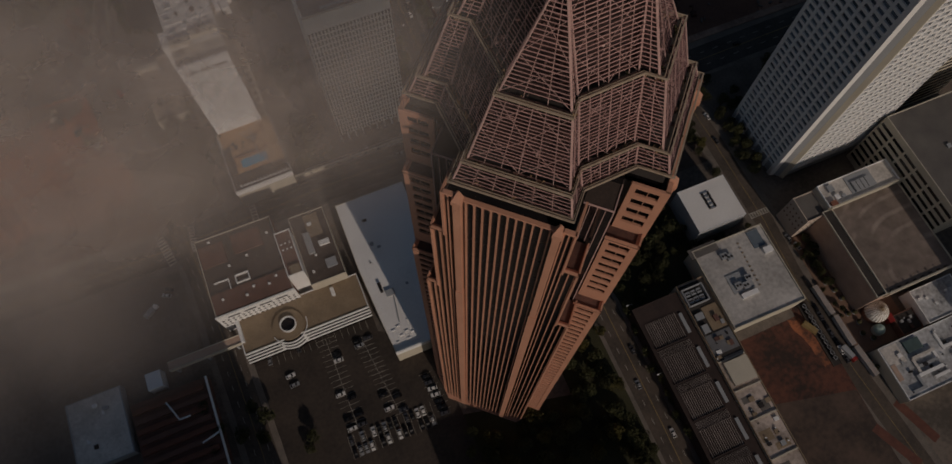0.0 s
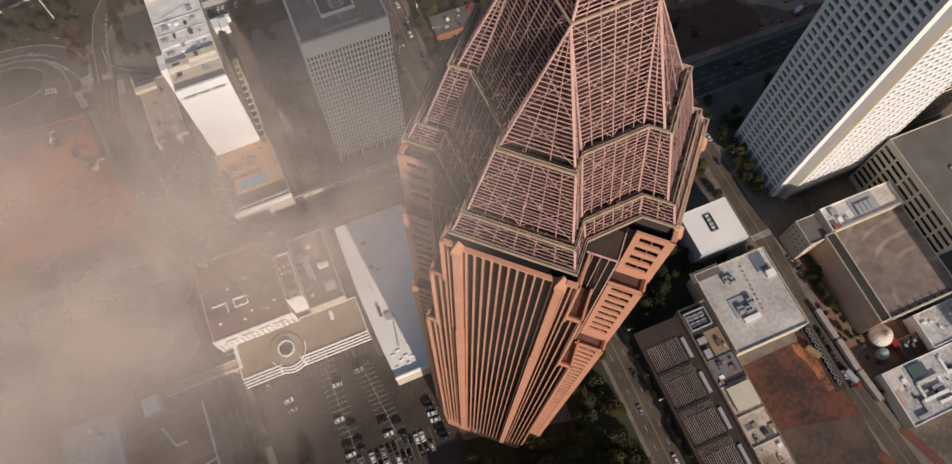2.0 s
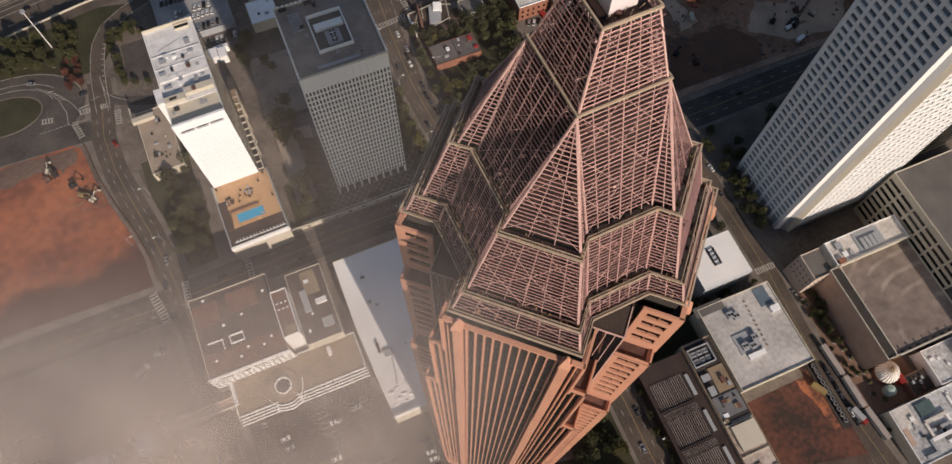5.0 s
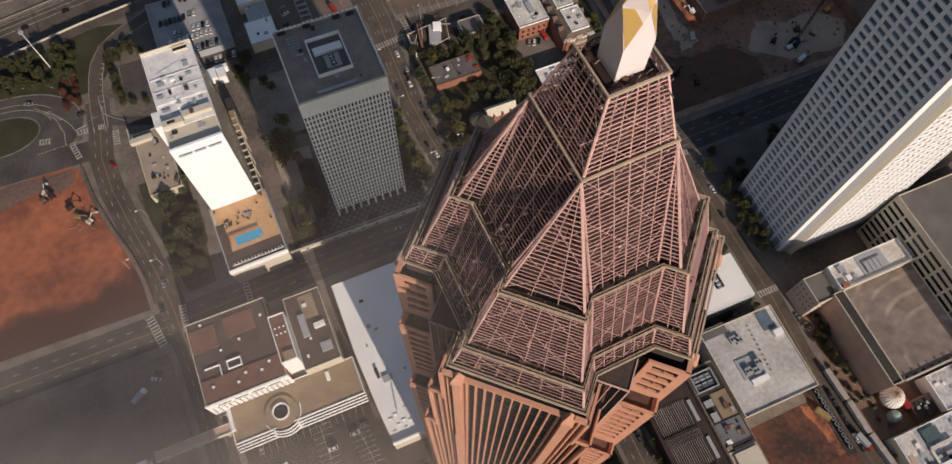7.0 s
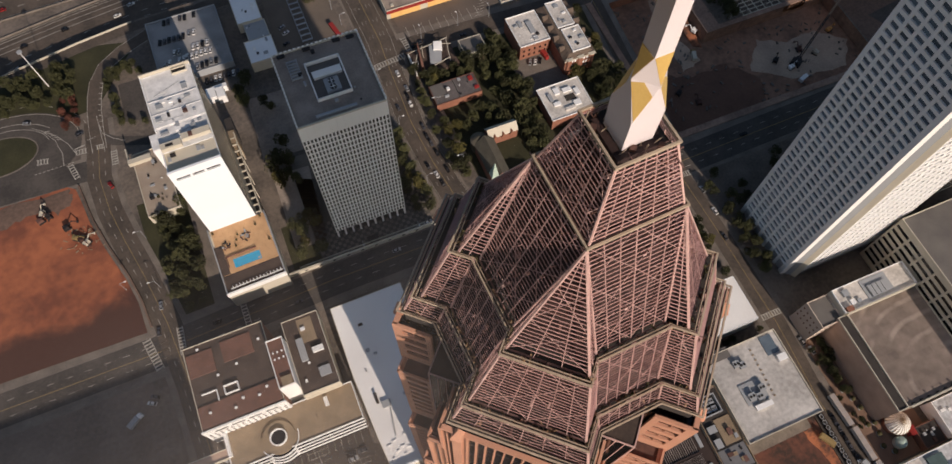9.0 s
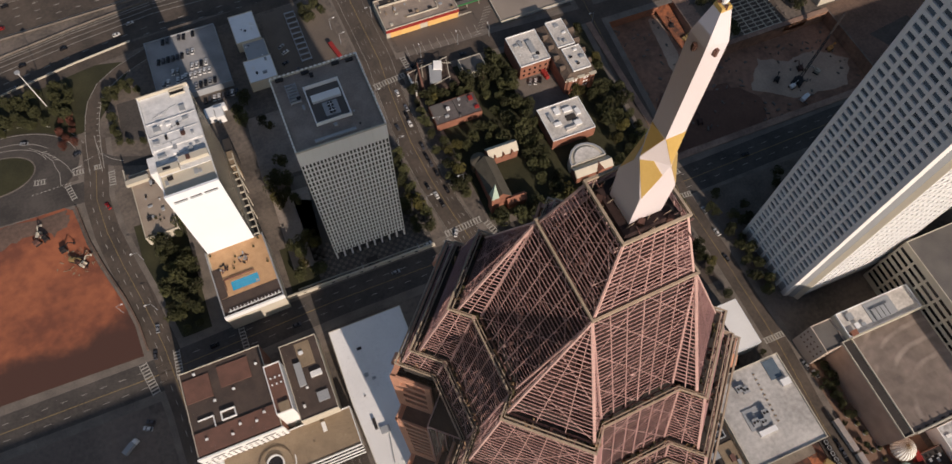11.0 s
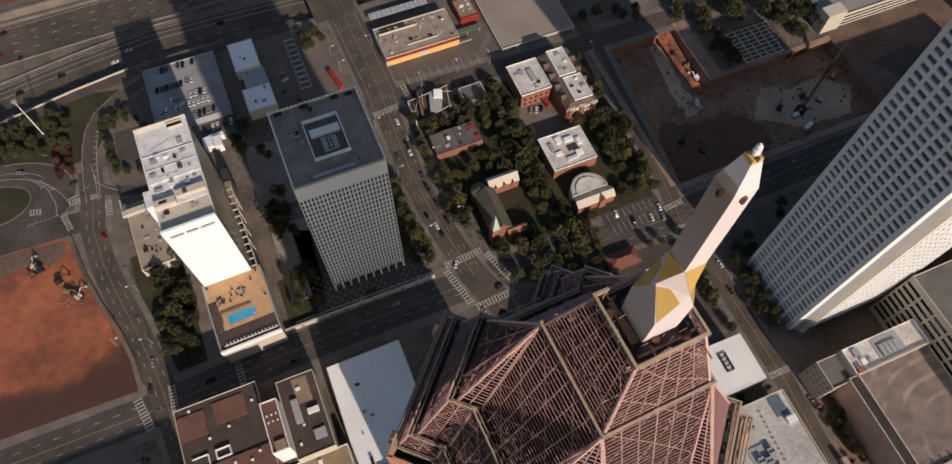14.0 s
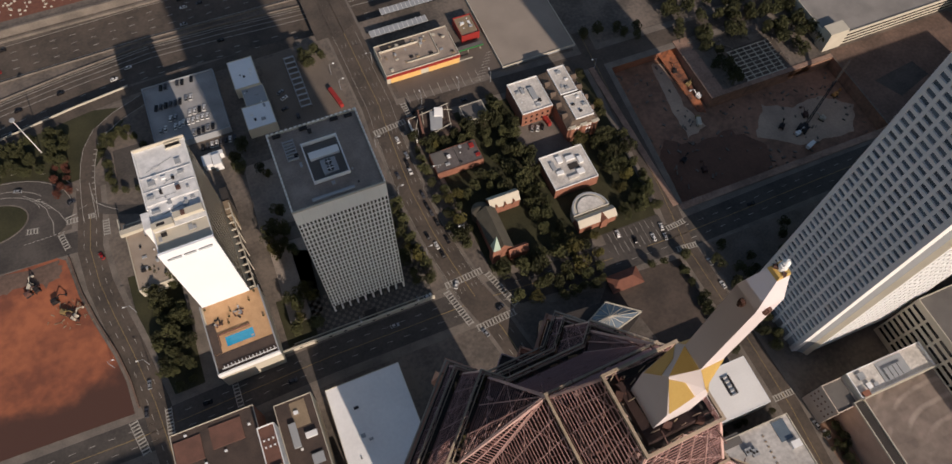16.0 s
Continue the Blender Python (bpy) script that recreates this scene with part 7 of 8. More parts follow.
grove(184, 100, 190, 160, 8, 2.4, 3.8, 0.2)
grove(262, 272, 345, 345, 52, 3.6, 6.2, 0.08, ((282, 240, 318, 272),))
grove(272, 248, 281, 290, 9, 3.4, 5.6, 0.08)
grove(320, 250, 344, 280, 10, 3.4, 5.6, 0.08)
grove(205, 300, 262, 330, 6, 3, 4.6, 0.15)
grove(-150, 336, -100, 360, 28, 3.0, 5.0, 0.08, ((-119, 348, -111, 356),))
grove(-110, 318, -100.5, 340, 9, 1.8, 3.2, 0.0, red=True)
grove(-84, 306, -60, 348, 18, 2.2, 3.8, 0.3, ((-78, 310, -62, 338),))
grove(40, 352, 52, 372, 6, 3, 4.4, 0.2)
for x, y, r in ((-69, 72, 5), (-72, 64, 4), (-51, 56, 3.6), (-55, 52, 3), (-82, 69, 4.5), (-74, 80, 3.4)):
    tree(x, y, r, yellow=True)
# a loose row along the lot behind the glazed hall
for x, y, r in ((120, 161, 3.4), (126, 160, 4.0), (132, 161.5, 3.2), (138, 160, 3.8), (143, 162, 2.8), (170, 160, 2.8), (177, 159, 2.6), (184, 152, 2.2), (185, 143, 2.4), (184.5, 134, 2.0), (183, 126, 2.6)):
    tree(x, y, r, yellow=(x < 140))
grove(-96, 60, -90, 100, 4, 2.5, 4, 0.2)
grove(203, -20, 208, 54, 11, 1.3, 2.2, 0.0)
grove(206.5, 28, 210.5, 56, 8, 2.0, 3.4, 0.0)
grove(205, 130, 300, 158, 16, 2.2, 3.6, 0.1)
tagged(new("trees", far_woods.mesh("trees", LEAF)), "dark green trees standing close together", "trees", kind="stuff")
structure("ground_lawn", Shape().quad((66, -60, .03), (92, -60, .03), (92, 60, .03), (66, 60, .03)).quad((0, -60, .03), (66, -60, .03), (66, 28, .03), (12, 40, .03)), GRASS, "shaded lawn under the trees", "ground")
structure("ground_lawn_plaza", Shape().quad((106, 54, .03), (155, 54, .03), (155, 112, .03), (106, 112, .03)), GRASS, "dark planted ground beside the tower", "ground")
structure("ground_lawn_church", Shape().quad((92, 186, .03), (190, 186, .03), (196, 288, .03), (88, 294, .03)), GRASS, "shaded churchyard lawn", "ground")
structure("ground_plaza_lot", Shape().quad((134, 149, .05), (146, 161, .05), (187, 158, .05), (187, 112, .05), (156, 112, .05), (152, 136, .05)), mat("dim_brown_lot", (0.10, 0.076, 0.062), (0.055, 0.044, 0.037), 0.95, scale=0.07, fine=0.5, contrast=1.4), "dim brown bare lot behind the glazed hall", "ground")
structure("pavement_parish", Shape().quad((138, 240, .06), (166, 240, .06), (164, 268, .06), (138, 268, .06)), PAVE, "worn brown paving between the houses", "pavement")
structure("ground_lawn_motorway", Shape().quad((-250, 320, .03), (-92, 326, .03), (-62, 366, .03), (-95, 374, .03), (-140, 365, .03), (-250, 344, .03)), GRASS, "grass verge beside the slip road", "ground")
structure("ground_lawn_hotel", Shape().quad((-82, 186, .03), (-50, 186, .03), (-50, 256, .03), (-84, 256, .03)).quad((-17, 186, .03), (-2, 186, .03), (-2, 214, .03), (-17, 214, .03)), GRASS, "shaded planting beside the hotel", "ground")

# ---- roundabout ----
def oval(cx, cy, a_, b_, n=48):
    return [(cx + a_ * math.cos(2 * math.pi * k / n), cy + b_ * math.sin(2 * math.pi * k / n)) for k in range(n)]


rb2 = thing("roundabout_island", "oval grass island inside a loop road", "island", -147, 313)
part("kerb", Shape().ring(oval(0, 0, 20.6, 12.6), oval(0, 0, 19.9, 11.9), 0, 0.25), PAVE, rb2, "pale kerb ring")
part("grass", Shape().prism(oval(0, 0, 19.8, 11.8), 0, 0.2), GRASS, rb2, "dark grass")
ro, ri = oval(-146, 312.5, 43, 27), oval(-147, 313, 20.6, 12.6)
rg = Shape()
for k in range(48):
    j = (k + 1) % 48
    rg.quad((*ro[k], .1), (*ro[j], .1), (*ri[j], .1), (*ri[k], .1))
structure("road_roundabout", rg, ASPHALT, "grey asphalt loop road", "road")
structure("ground_dark_lot", Shape().quad((-79, 311, .08), (-62, 308, .08), (-62, 338, .08), (-78, 338, .08)), ASPHALT, "small dark asphalt lot behind the hotel", "ground")

# ---- road markings ----
def along(points, step):
    """Places every step metres along a polyline: x, y, heading."""
    out, left = [], 0.0
    for (x0, y0), (x1, y1) in zip(points, points[1:]):
        d = math.hypot(x1 - x0, y1 - y0)
        t = left
        while t < d:
            out.append((x0 + (x1 - x0) * t / d, y0 + (y1 - y0) * t / d, math.atan2(y1 - y0, x1 - x0)))
            t += step
        left = t - d
    return out


def dashes(shape, points, offset, step, length, width, z):
    for x, y, a in along(points, step):
        c, s = math.cos(a), math.sin(a)
        x, y = x - s * offset, y + c * offset
        l, w = length / 2, width / 2
        shape.quad((x - c * l + s * w, y - s * l - c * w, z), (x + c * l + s * w, y + s * l - c * w, z), (x + c * l - s * w, y + s * l + c * w, z), (x - c * l - s * w, y - s * l + c * w, z))


def marking(name, shape, material, label):
    return tagged(new(name, shape.mesh(name, material)), label, "road marking", kind="stuff")


mk, yl = Shape(), Shape()
for off in (-4.6, -2.3, 2.3, 4.6):
    dashes(mk, PEACH[:8], off, 12, 2.6, 0.16, 0.1)
for off in (-7.1, 7.1):
    dashes(mk, PEACH[:8], off, 6, 6, 0.14, 0.1)
dashes(yl, PEACH[:8], 0.2, 4, 4, 0.3, 0.1)
dashes(yl, PEACH[8:], 0.0, 4, 4, 0.35, 0.1)
for off in (-3.4, 3.4):
    dashes(mk, PEACH[8:], off, 9, 3, 0.22, 0.1)
for off in (-4, 4):
    dashes(mk, NORTHAVE, off, 9, 3.2, 0.22, 0.07)
dashes(yl, NORTHAVE, 0, 4, 4, 0.3, 0.07)
dashes(yl, EAST, 0, 4, 4, 0.25, 0.09)
for off in (-3.2, 3.2):
    dashes(mk, WEST, off, 8, 3, 0.22, 0.09)
dashes(yl, WEST, 0, 4, 4, 0.25, 0.09)
for lanes, offs in ((LANES_S[2:9], ((-14, 5, 5), (-9.5, 12, 3.5), (-4.5, 12, 3.5), (4.5, 5, 5), (8.8, 5, 5), (12.5, 5, 5), (14.4, 5, 5))), (LANES_N[1:6], ((-13.5, 5, 5), (-7, 12, 3.5), (0, 12, 3.5), (7, 12, 3.5), (13.5, 5, 5)))):
    for off, st, ln in offs:
        dashes(mk, lanes, off, st, ln, 0.35, -5.9)
# lane lines of the loop road and of the junction beside it
LOOP_EDGE = [(-146 + 26.0 * math.cos(a), 312.6 + 17.0 * math.sin(a)) for a in (math.radians(200 - 10 * k) for k in range(20))]
LOOP_LANE = [(-146 + 31.5 * math.cos(a), 312.6 + 20.5 * math.sin(a)) for a in (math.radians(160 - 10 * k) for k in range(14))]
LOOP_OUTER = [(-146 + 42.0 * math.cos(a), 312.6 + 26.2 * math.sin(a)) for a in (math.radians(170 - 10 * k) for k in range(18))]
for line in (LOOP_EDGE, LOOP_LANE, LOOP_OUTER, [(-128, 326.4), (-116.3, 316.2), (-111, 308.3), (-107.5, 299)], [(-116.4, 308.4), (-114.9, 303.7), (-115.5, 295)], [(-123.5, 323), (-117.2, 313.2), (-116.4, 308.4)],
             [(-93.3, 321.4), (-93.1, 302.3), (-93.2, 296)], [(-93.3, 317), (-92.4, 308.3), (-87.4, 302.9), (-81.6, 298.8)], [(-100.9, 306.7), (-96.4, 307.8)]):
    mk = mk.merge(strip(line, 0.3, 0.135))
mk = mk.merge(strip([(-108.5, 303.3), (-102.7, 304.3)], 0.7, 0.135))
for k in range(5):     # hatched nose between two lanes
    mk = mk.merge(strip([(-121.5 + 1.3 * k, 321.2 - 1.9 * k), (-119.4 + 1.3 * k, 320.6 - 1.9 * k)], 0.45, 0.135))
dashes(mk, [(-130.3, 295.1), (-108.7, 295.5)], 0, 2.2, 1.2, 0.4, 0.135)
dashes(mk, LOOP_OUTER[4:], 5.2, 7, 2.6, 0.28, 0.135)
dashes(mk, RAMP[:8], -3.9, 4, 4, 0.3, 0.14)
dashes(mk, RAMP[1:6], -3.0, 4, 0.4, 1.5, 0.14)
dashes(mk, RAMP[:8], 3.9, 4, 4, 0.25, 0.14)
marking("lane_lines", mk, PAINT, "worn white lane lines")
marking("centre_lines", yl, YELLOWPAINT, "worn yellow centre lines")


def crossing(x0, y0, x1, y1, width, n):
    """A ladder crossing from one kerb to the other."""
    s = Shape()
    a = math.atan2(y1 - y0, x1 - x0)
    L = math.hypot(x1 - x0, y1 - y0)
    c, sn = math.cos(a), math.sin(a)

    def q(u0, v0, u1, v1):
        s.quad(*[(x0 + c * u - sn * v, y0 + sn * u + c * v, 0.13) for u, v in ((u0, v0), (u1, v0), (u1, v1), (u0, v1))])
    q(0, -width / 2, L, -width / 2 + 0.35)
    q(0, width / 2 - 0.35, L, width / 2)
    for k in range(n):
        u = L * (k + 0.5) / n
        q(u - 0.35, -width / 2 + 0.36, u + 0.35, width / 2 - 0.36)
    marking("pedestrian_crossing", s, PAINT, "worn white ladder crossing")


for c_ in ((66, 189.5, 87.5, 191, 3.6, 13), (72.5, 162, 94.5, 163.5, 3.6, 13), (65.5, 187, 71, 165, 3.4, 13), (89, 189, 96.5, 166, 3.4, 13),
           (62.5, 294, 83, 296, 3.6, 12), (85.5, 309, 87, 291, 3.2, 10), (-94.5, 180.5, -91, 163, 4.0, 10), (-78, 181, -79, 166, 3.2, 9), (-112.3, 294.6, -109.8, 284, 3.0, 6), (-108.6, 300.9, -102.1, 300.3, 3.2, 4), (-129, 302.5, -122.5, 301.3, 3.4, 4), (-97.2, 300.2, -93.5, 299.8, 3.0, 3), (-88.6, 295, -89.4, 285, 3.4, 6),
           (-46, 184, -46, 168, 3.0, 9), (189, 176, 201, 177, 3, 8), (188, 163, 200, 162, 3, 8), (191, 75, 202.5, 75, 3, 8)):
    crossing(*c_)
# red brick crossings at the southern junction
for c_ in ((190, -40, 200, -62), (206, -34, 214, -56)):
    s = strip([(c_[0], c_[1]), (c_[2], c_[3])], 4.5, 0.14)
    tagged(new("brick_crossing", s.mesh("brick_crossing", mat("brick_red_paving", (0.17, 0.07, 0.05), (0.10, 0.045, 0.035), 0.9))), "red brick crossing with pale borders", "road marking", kind="structure")

# ---- parking lots ----
structure("ground_car_park", Shape().quad((-52, 30, .04), (16, 16, .04), (14, 78, .04), (-8, 92, .04), (-8, 100.5, .04), (-70, 100.5, .04), (-66, 40, .04)), mat("car_park_asphalt", (0.070, 0.054, 0.043), (0.034, 0.028, 0.024), 0.9, scale=0.06, fine=0.6, contrast=1.5), "worn asphalt car park", "ground")
structure("ground_car_park_church", Shape().quad((154, 169, .08), (189, 172, .08), (189, 186, .08), (155, 186, .08)), ASPHALT, "small asphalt car park", "ground")
structure("ground_yard", Shape().quad((15, 312, .04), (56, 312, .04), (54, 372, .04), (15, 372, .04)), mat("yard_asphalt", (0.18, 0.146, 0.118), (0.12, 0.098, 0.08), 0.9, scale=0.06, fine=1.2), "dusty asphalt yard", "ground")
structure("ground_forecourt", Shape().quad((86, 305, .026), (150, 305, .026), (150, 352, .026), (130, 352, .026), (130, 325, .026), (86, 325, .026)), mat("forecourt_asphalt", (0.15, 0.12, 0.10), (0.11, 0.09, 0.075), 0.9, scale=0.06, fine=1.2), "dusty restaurant forecourt", "ground")
structure("ground_east_yard", Shape().quad((205, 96, .04), (330, 96, .04), (330, 160, .04), (202, 160, .04)), mat("east_yard_paving", (0.19, 0.152, 0.127), (0.10, 0.084, 0.07), 0.9, scale=0.08, fine=0.8, contrast=1.5), "dark forecourt behind the concrete tower", "ground")
structure("ground_far_site", Shape().quad((346, 186, .05), (438, 186, .05), (438, 248, .05), (346, 248, .05)), DARKEARTH, "brown earth building site", "ground")
structure("ground_far_pit", Shape().quad((358, 218, .08), (366, 202, .08), (392, 210, .08), (389, 222, .08)), ASPHALT, "dark water-stained hollow on the far site", "ground")
structure("ground_lot_west", Shape().quad((-300, 60, .03), (-96, 60, .03), (-96, 161, .03), (-300, 161, .03)), mat("shaded_lot", (0.20, 0.157, 0.13), (0.12, 0.097, 0.082), 0.9, scale=0.05, fine=0.5, contrast=1.5), "bare grey lot", "ground")
structure("ground_red_lot", Shape().quad((-300, 462, .05), (-20, 462, .05), (-20, 560, .05), (-300, 560, .05)), SHINGLE_RED, "rusty red paved lot", "ground")
dots = Shape()
for _ in range(200):
    x, y = rr.uniform(-170, -60), rr.uniform(463, 500)
    dots.box(x, y, 0.05, x + rr.uniform(.8, 1.8), y + rr.uniform(.8, 1.8), 0.5)
tagged(new("pale_blocks", dots.mesh("pale_blocks", CREAM)), "pale blocks stored on the red lot", "blocks", kind="stuff")
mb = thing("motorway_barrier", "long pale concrete barrier above the motorway", "barrier", 0, 0)
for (x0, y0), (x1, y1) in zip([(-260, 347.5), (-220, 354), (-140, 368.2), (-95, 376.8), (-62, 381.3)], [(-220, 354), (-140, 368.2), (-95, 376.8), (-62, 381.3)]):
    part("barrier_run", Shape().bar((x0, y0, 0.55), (x1, y1, 0.55), 0.5, 1.1), CREAM, mb)
bw = thing("motorway_wall", "long pale retaining wall of the motorway", "wall", 0, 0)
part("north_wall", Shape().box(-400, 450.5, -6, 400, 452.5, -4.4).box(-400, 454, -6, 400, 455.5, 0.6), PAVE, bw)
for points, off, name, m in ((LANES_S[1:9], 16.2, "median", PAVE), (LANES_N[1:6], -15.6, "median", PAVE), (LANES_S[1:9], -15.6, "south_kerb", CREAM)):
    bar_ = Shape()
    for (x0, y0), (x1, y1) in zip(points, points[1:]):
        bar_.bar((x0, y0 + off, -5.4), (x1, y1 + off, -5.4), 0.45, 1.1)
    part(name, bar_, m, bw, "concrete barrier between the carriageways" if name == "median" else "pale shoulder barrier")
bays = Shape()
for xa, xb, ya, yb in ((-32.9, -31.9, 98, 53), (-16.8, -11.8, 92, 51)):
    bays.bar((xa, ya, .09), (xb, yb, .09), 0.16, 0.06)
    for k in range(18):
        t = k / 17
        x, y = xa + (xb - xa) * t, ya + (yb - ya) * t
        bays.box(x - 4.6, y - .06, .05, x + 4.6, y + .06, .11)
for k in range(16):
    x = -60 + 3.2 * k
    bays.box(x - .06, 95, .05, x + .06, 100, .11)
for k in range(16):
    x = -38 + 2.7 * k
    bays.box(x - .06, 39.5, .05, x + .06, 50.5, .11)
for k in range(7):
    bays.box(2.5 + 0.35 * k, 64 - 3.2 * k, .05, 9 + 0.35 * k, 64.12 - 3.2 * k, .11)
for k in range(9):
    bays.box(158 + 3.2 * k, 172, .09, 158.2 + 3.2 * k, 178, .12)
    bays.box(158 + 3.2 * k, 180, .09, 158.2 + 3.2 * k, 185, .12)
for k in range(10):
    bays.box(90 + 5 * k, 307, .05, 90.2 + 5 * k, 316, .1)
    bays.box(132 + 1.6 * k, 308 + 2 * k, .05, 137 + 1.6 * k, 308.2 + 2 * k, .1)
marking("parking_bays", bays, PAINT, "faded white parking bay lines")

# chequered plaza round the cream office tower
YARDPAVE = mat("pale_service_paving", (0.40, 0.335, 0.285), (0.25, 0.212, 0.182), 0.9, scale=0.08, fine=0.8, contrast=1.5)
structure("pavement_service_yard", Shape().quad((-13, 200, .05), (4, 198, .05), (8, 250, .05), (-12, 256, .05)), YARDPAVE, "worn grey-brown service yard", "pavement")
structure("pavement_office_walk", Shape().quad((-14, 246, .07), (60, 243, .07), (60, 251, .07), (-14, 254, .07)), PAVE, "worn path behind the office tower", "pavement")
structure("ground_back_lot", Shape().quad((-14, 257, .05), (58, 254, .05), (57, 298, .05), (-12, 300, .05)), mat("back_lot", (0.36, 0.29, 0.24), (0.215, 0.178, 0.152), 0.95, scale=0.08, fine=0.7, contrast=1.6), "dusty brown lot behind the office tower", "ground")
tiles_a = Shape()
structure("pavement_plaza", Shape().quad((-2, 186.5, .05), (59, 186.5, .05), (60, 215, .05), (-2, 240, .05)), mat("plaza_dark_paving", (0.10, 0.09, 0.08), (0.075, 0.068, 0.06), 0.9, scale=0.2), "dark plaza paving", "pavement")
for ix in range(31):
    for iy in range(11):
        if (ix + iy) % 2 == 0:
            x, y = -1.5 + 1.95 * ix, 187.2 + 1.95 * iy
            tiles_a.box(x, y, .05, x + 1.75, y + 1.75, .1)
tagged(new("plaza_tiles", tiles_a.mesh("plaza_tiles", PAVE)), "pale square plaza tiles in a chequer", "tiles", kind="stuff")
tw = thing("terrace_wall", "low pale wall along the avenue", "wall", 0, 0)
part("wall", Shape().box(-20, 185.4, 0, 59, 186.3, 3.0), CREAM, tw)
part("upper_ledge", Shape().box(-14, 188.2, 0, 57, 188.7, 1.2), CREAM, tw)
part("steps", Shape().box(23, 186.3, 0, 29, 192, 0.6), DARKROOF, tw, "dark stair cut through the wall")
for k in range(9):
    part("slot", Shape().box(-12 + 7.5 * k, 185.3, 1.0, -10.5 + 7.5 * k, 185.42, 2.2), DARKMETAL, tw, "dark opening")

# ---- street lamps and tall mast ----
ml = thing("mast_light", "tall pale motorway mast light", "street lamp", -115, 352)
part("mast", Shape().cyl(0, 0, 0, 30, 0.3, 0.18, 10), WHITEPAINT, ml)
part("head", Shape().cyl(0, 0, 30, 30.6, 1.4, 1.4, 12), GREYCON, ml, "round lamp head")
lamp = thing("street_lamp", "slim pale street lamp with an arm", "street lamp", 64, 210, 0, 0, "lamps along the street")
part("post", Shape().cyl(0, 0, 0, 9, 0.14, 0.09, 8), GREYCON, lamp)
part("arm", Shape().bar((0, 0, 8.9), (2.4, 0, 9.3), 0.12), GREYCON, lamp)
part("head", Shape().box(2.2, -.25, 9.15, 3.4, .25, 9.4), WHITEPAINT, lamp, "pale lamp head")
for x, y, a in ((62.5, 250, 0), (61, 285, 0), (87, 215, 180), (88, 255, 180), (86, 282, 180), (55, 332, 0), (53, 345, 0), (79, 345, 180), (96, 304, 90), (120, 305, 90), (140, 304, 90), (203, 290, 180), (-82, 205, 180), (-83, 235, 180), (-98, 210, 0), (20, 186.8, -90), (50, 186.8, -90), (-30, 186.8, -90), (110, 55, 180), (108, 20, 180)):
    copy_thing(lamp, pose(x, y, 0, 0, 0, a))

# ---- vehicles ----
CARPAINT = [mat("car_paint_white", (0.75, 0.73, 0.70), None, 0.3, bump=0), mat("car_paint_black", (0.015, 0.015, 0.017), None, 0.25, bump=0), mat("car_paint_silver", (0.40, 0.40, 0.40), None, 0.3, metal=0.4, bump=0),
            mat("car_paint_red", (0.35, 0.02, 0.02), None, 0.3, bump=0), mat("car_paint_grey", (0.09, 0.09, 0.1), None, 0.3, metal=0.3, bump=0)]
WORDS = ["white", "black", "silver", "red", "dark grey"]


def car_model(k):
    c = thing("car", WORDS[k] + " parked car with dark windows", "car", 0, 0)
    prof = [(-2.2, 0.35), (2.25, 0.35), (2.25, 0.8), (1.2, 0.95), (-2.1, 1.0), (-2.25, 0.7)]
    part("body", Shape().loft([[(x, -0.9, z) for x, z in prof], [(x, 0.9, z) for x, z in prof]]), CARPAINT[k], c)
    cab = [(-1.9, 0.98), (1.1, 0.94), (0.45, 1.45), (-1.4, 1.47)]
    part("window", Shape().loft([[(x, -0.8 + 0.15 * (z > 1.2), z) for x, z in cab], [(x, 0.8 - 0.15 * (z > 1.2), z) for x, z in cab]]), GLASS, c, "dark windows")
    part("roof", Shape().hexa(((-1.3, -.62, 1.46), (0.4, -.62, 1.44), (0.4, .62, 1.44), (-1.3, .62, 1.46), (-1.2, -.55, 1.52), (0.3, -.55, 1.5), (0.3, .55, 1.5), (-1.2, .55, 1.52))), CARPAINT[k], c)
    for x in (-1.35, 1.4):
        for y in (-0.8, 0.8):
            w = part("wheel", Shape().loft([[(0.33 * math.cos(q * 0.785), -0.1, 0.33 * math.sin(q * 0.785)) for q in range(8)], [(0.33 * math.cos(q * 0.785), 0.1, 0.33 * math.sin(q * 0.785)) for q in range(8)]]), RUBBER, c)
            w.matrix_basis = pose(x, y, 0.33)
    return c


CARS = [None] * 5
rc = random.Random(9)


def car(x, y, a, z=0.05, k=None):
    k = rc.choices(range(5), (5, 4, 3, 1, 4))[0] if k is None else k
    m = pose(x, y, z, 0, 0, a)
    if CARS[k] is None:
        CARS[k] = car_model(k)
        CARS[k].matrix_basis = m
    else:
        copy_thing(CARS[k], m)


# hotel-side car park: double rows and the busy front rows
for x, y, a, k in ((-30, 88.3, 178, 1), (-30.2, 85.6, 178, 0), (-34.6, 69.8, 2, 0), (-30, 66.5, 178, 1), (-34.8, 57.8, 2, 1), (-29.6, 58, 178, 1), (-34.6, 52.9, 2, 0), (-29.5, 53.2, 178, 4),
                   (-18.9, 91, 2, 1), (-18.8, 88.5, 2, 2), (-13.6, 90.5, 178, 4), (-16.2, 62, 2, 1), (-15.6, 55, 2, 0), (-10.3, 59, 178, 1), (-9.6, 52, 178, 4), (-53.6, 87.2, 5, 0), (-53, 82.4, 5, 2), (-60.5, 98, 85, 2), (-46, 98.5, 85, 4)):
    car(x, y, a, 0.05, k)
for k in range(15):
    x = -36.7 + 2.7 * k
    if rc.random() < 0.85:
        car(x, 48.0, 90, 0.05, rc.choice((1, 1, 4, 0, 2, 3)))
    if rc.random() < 0.85:
        car(x, 42.2, -90, 0.05, rc.choice((1, 1, 4, 0, 2)))
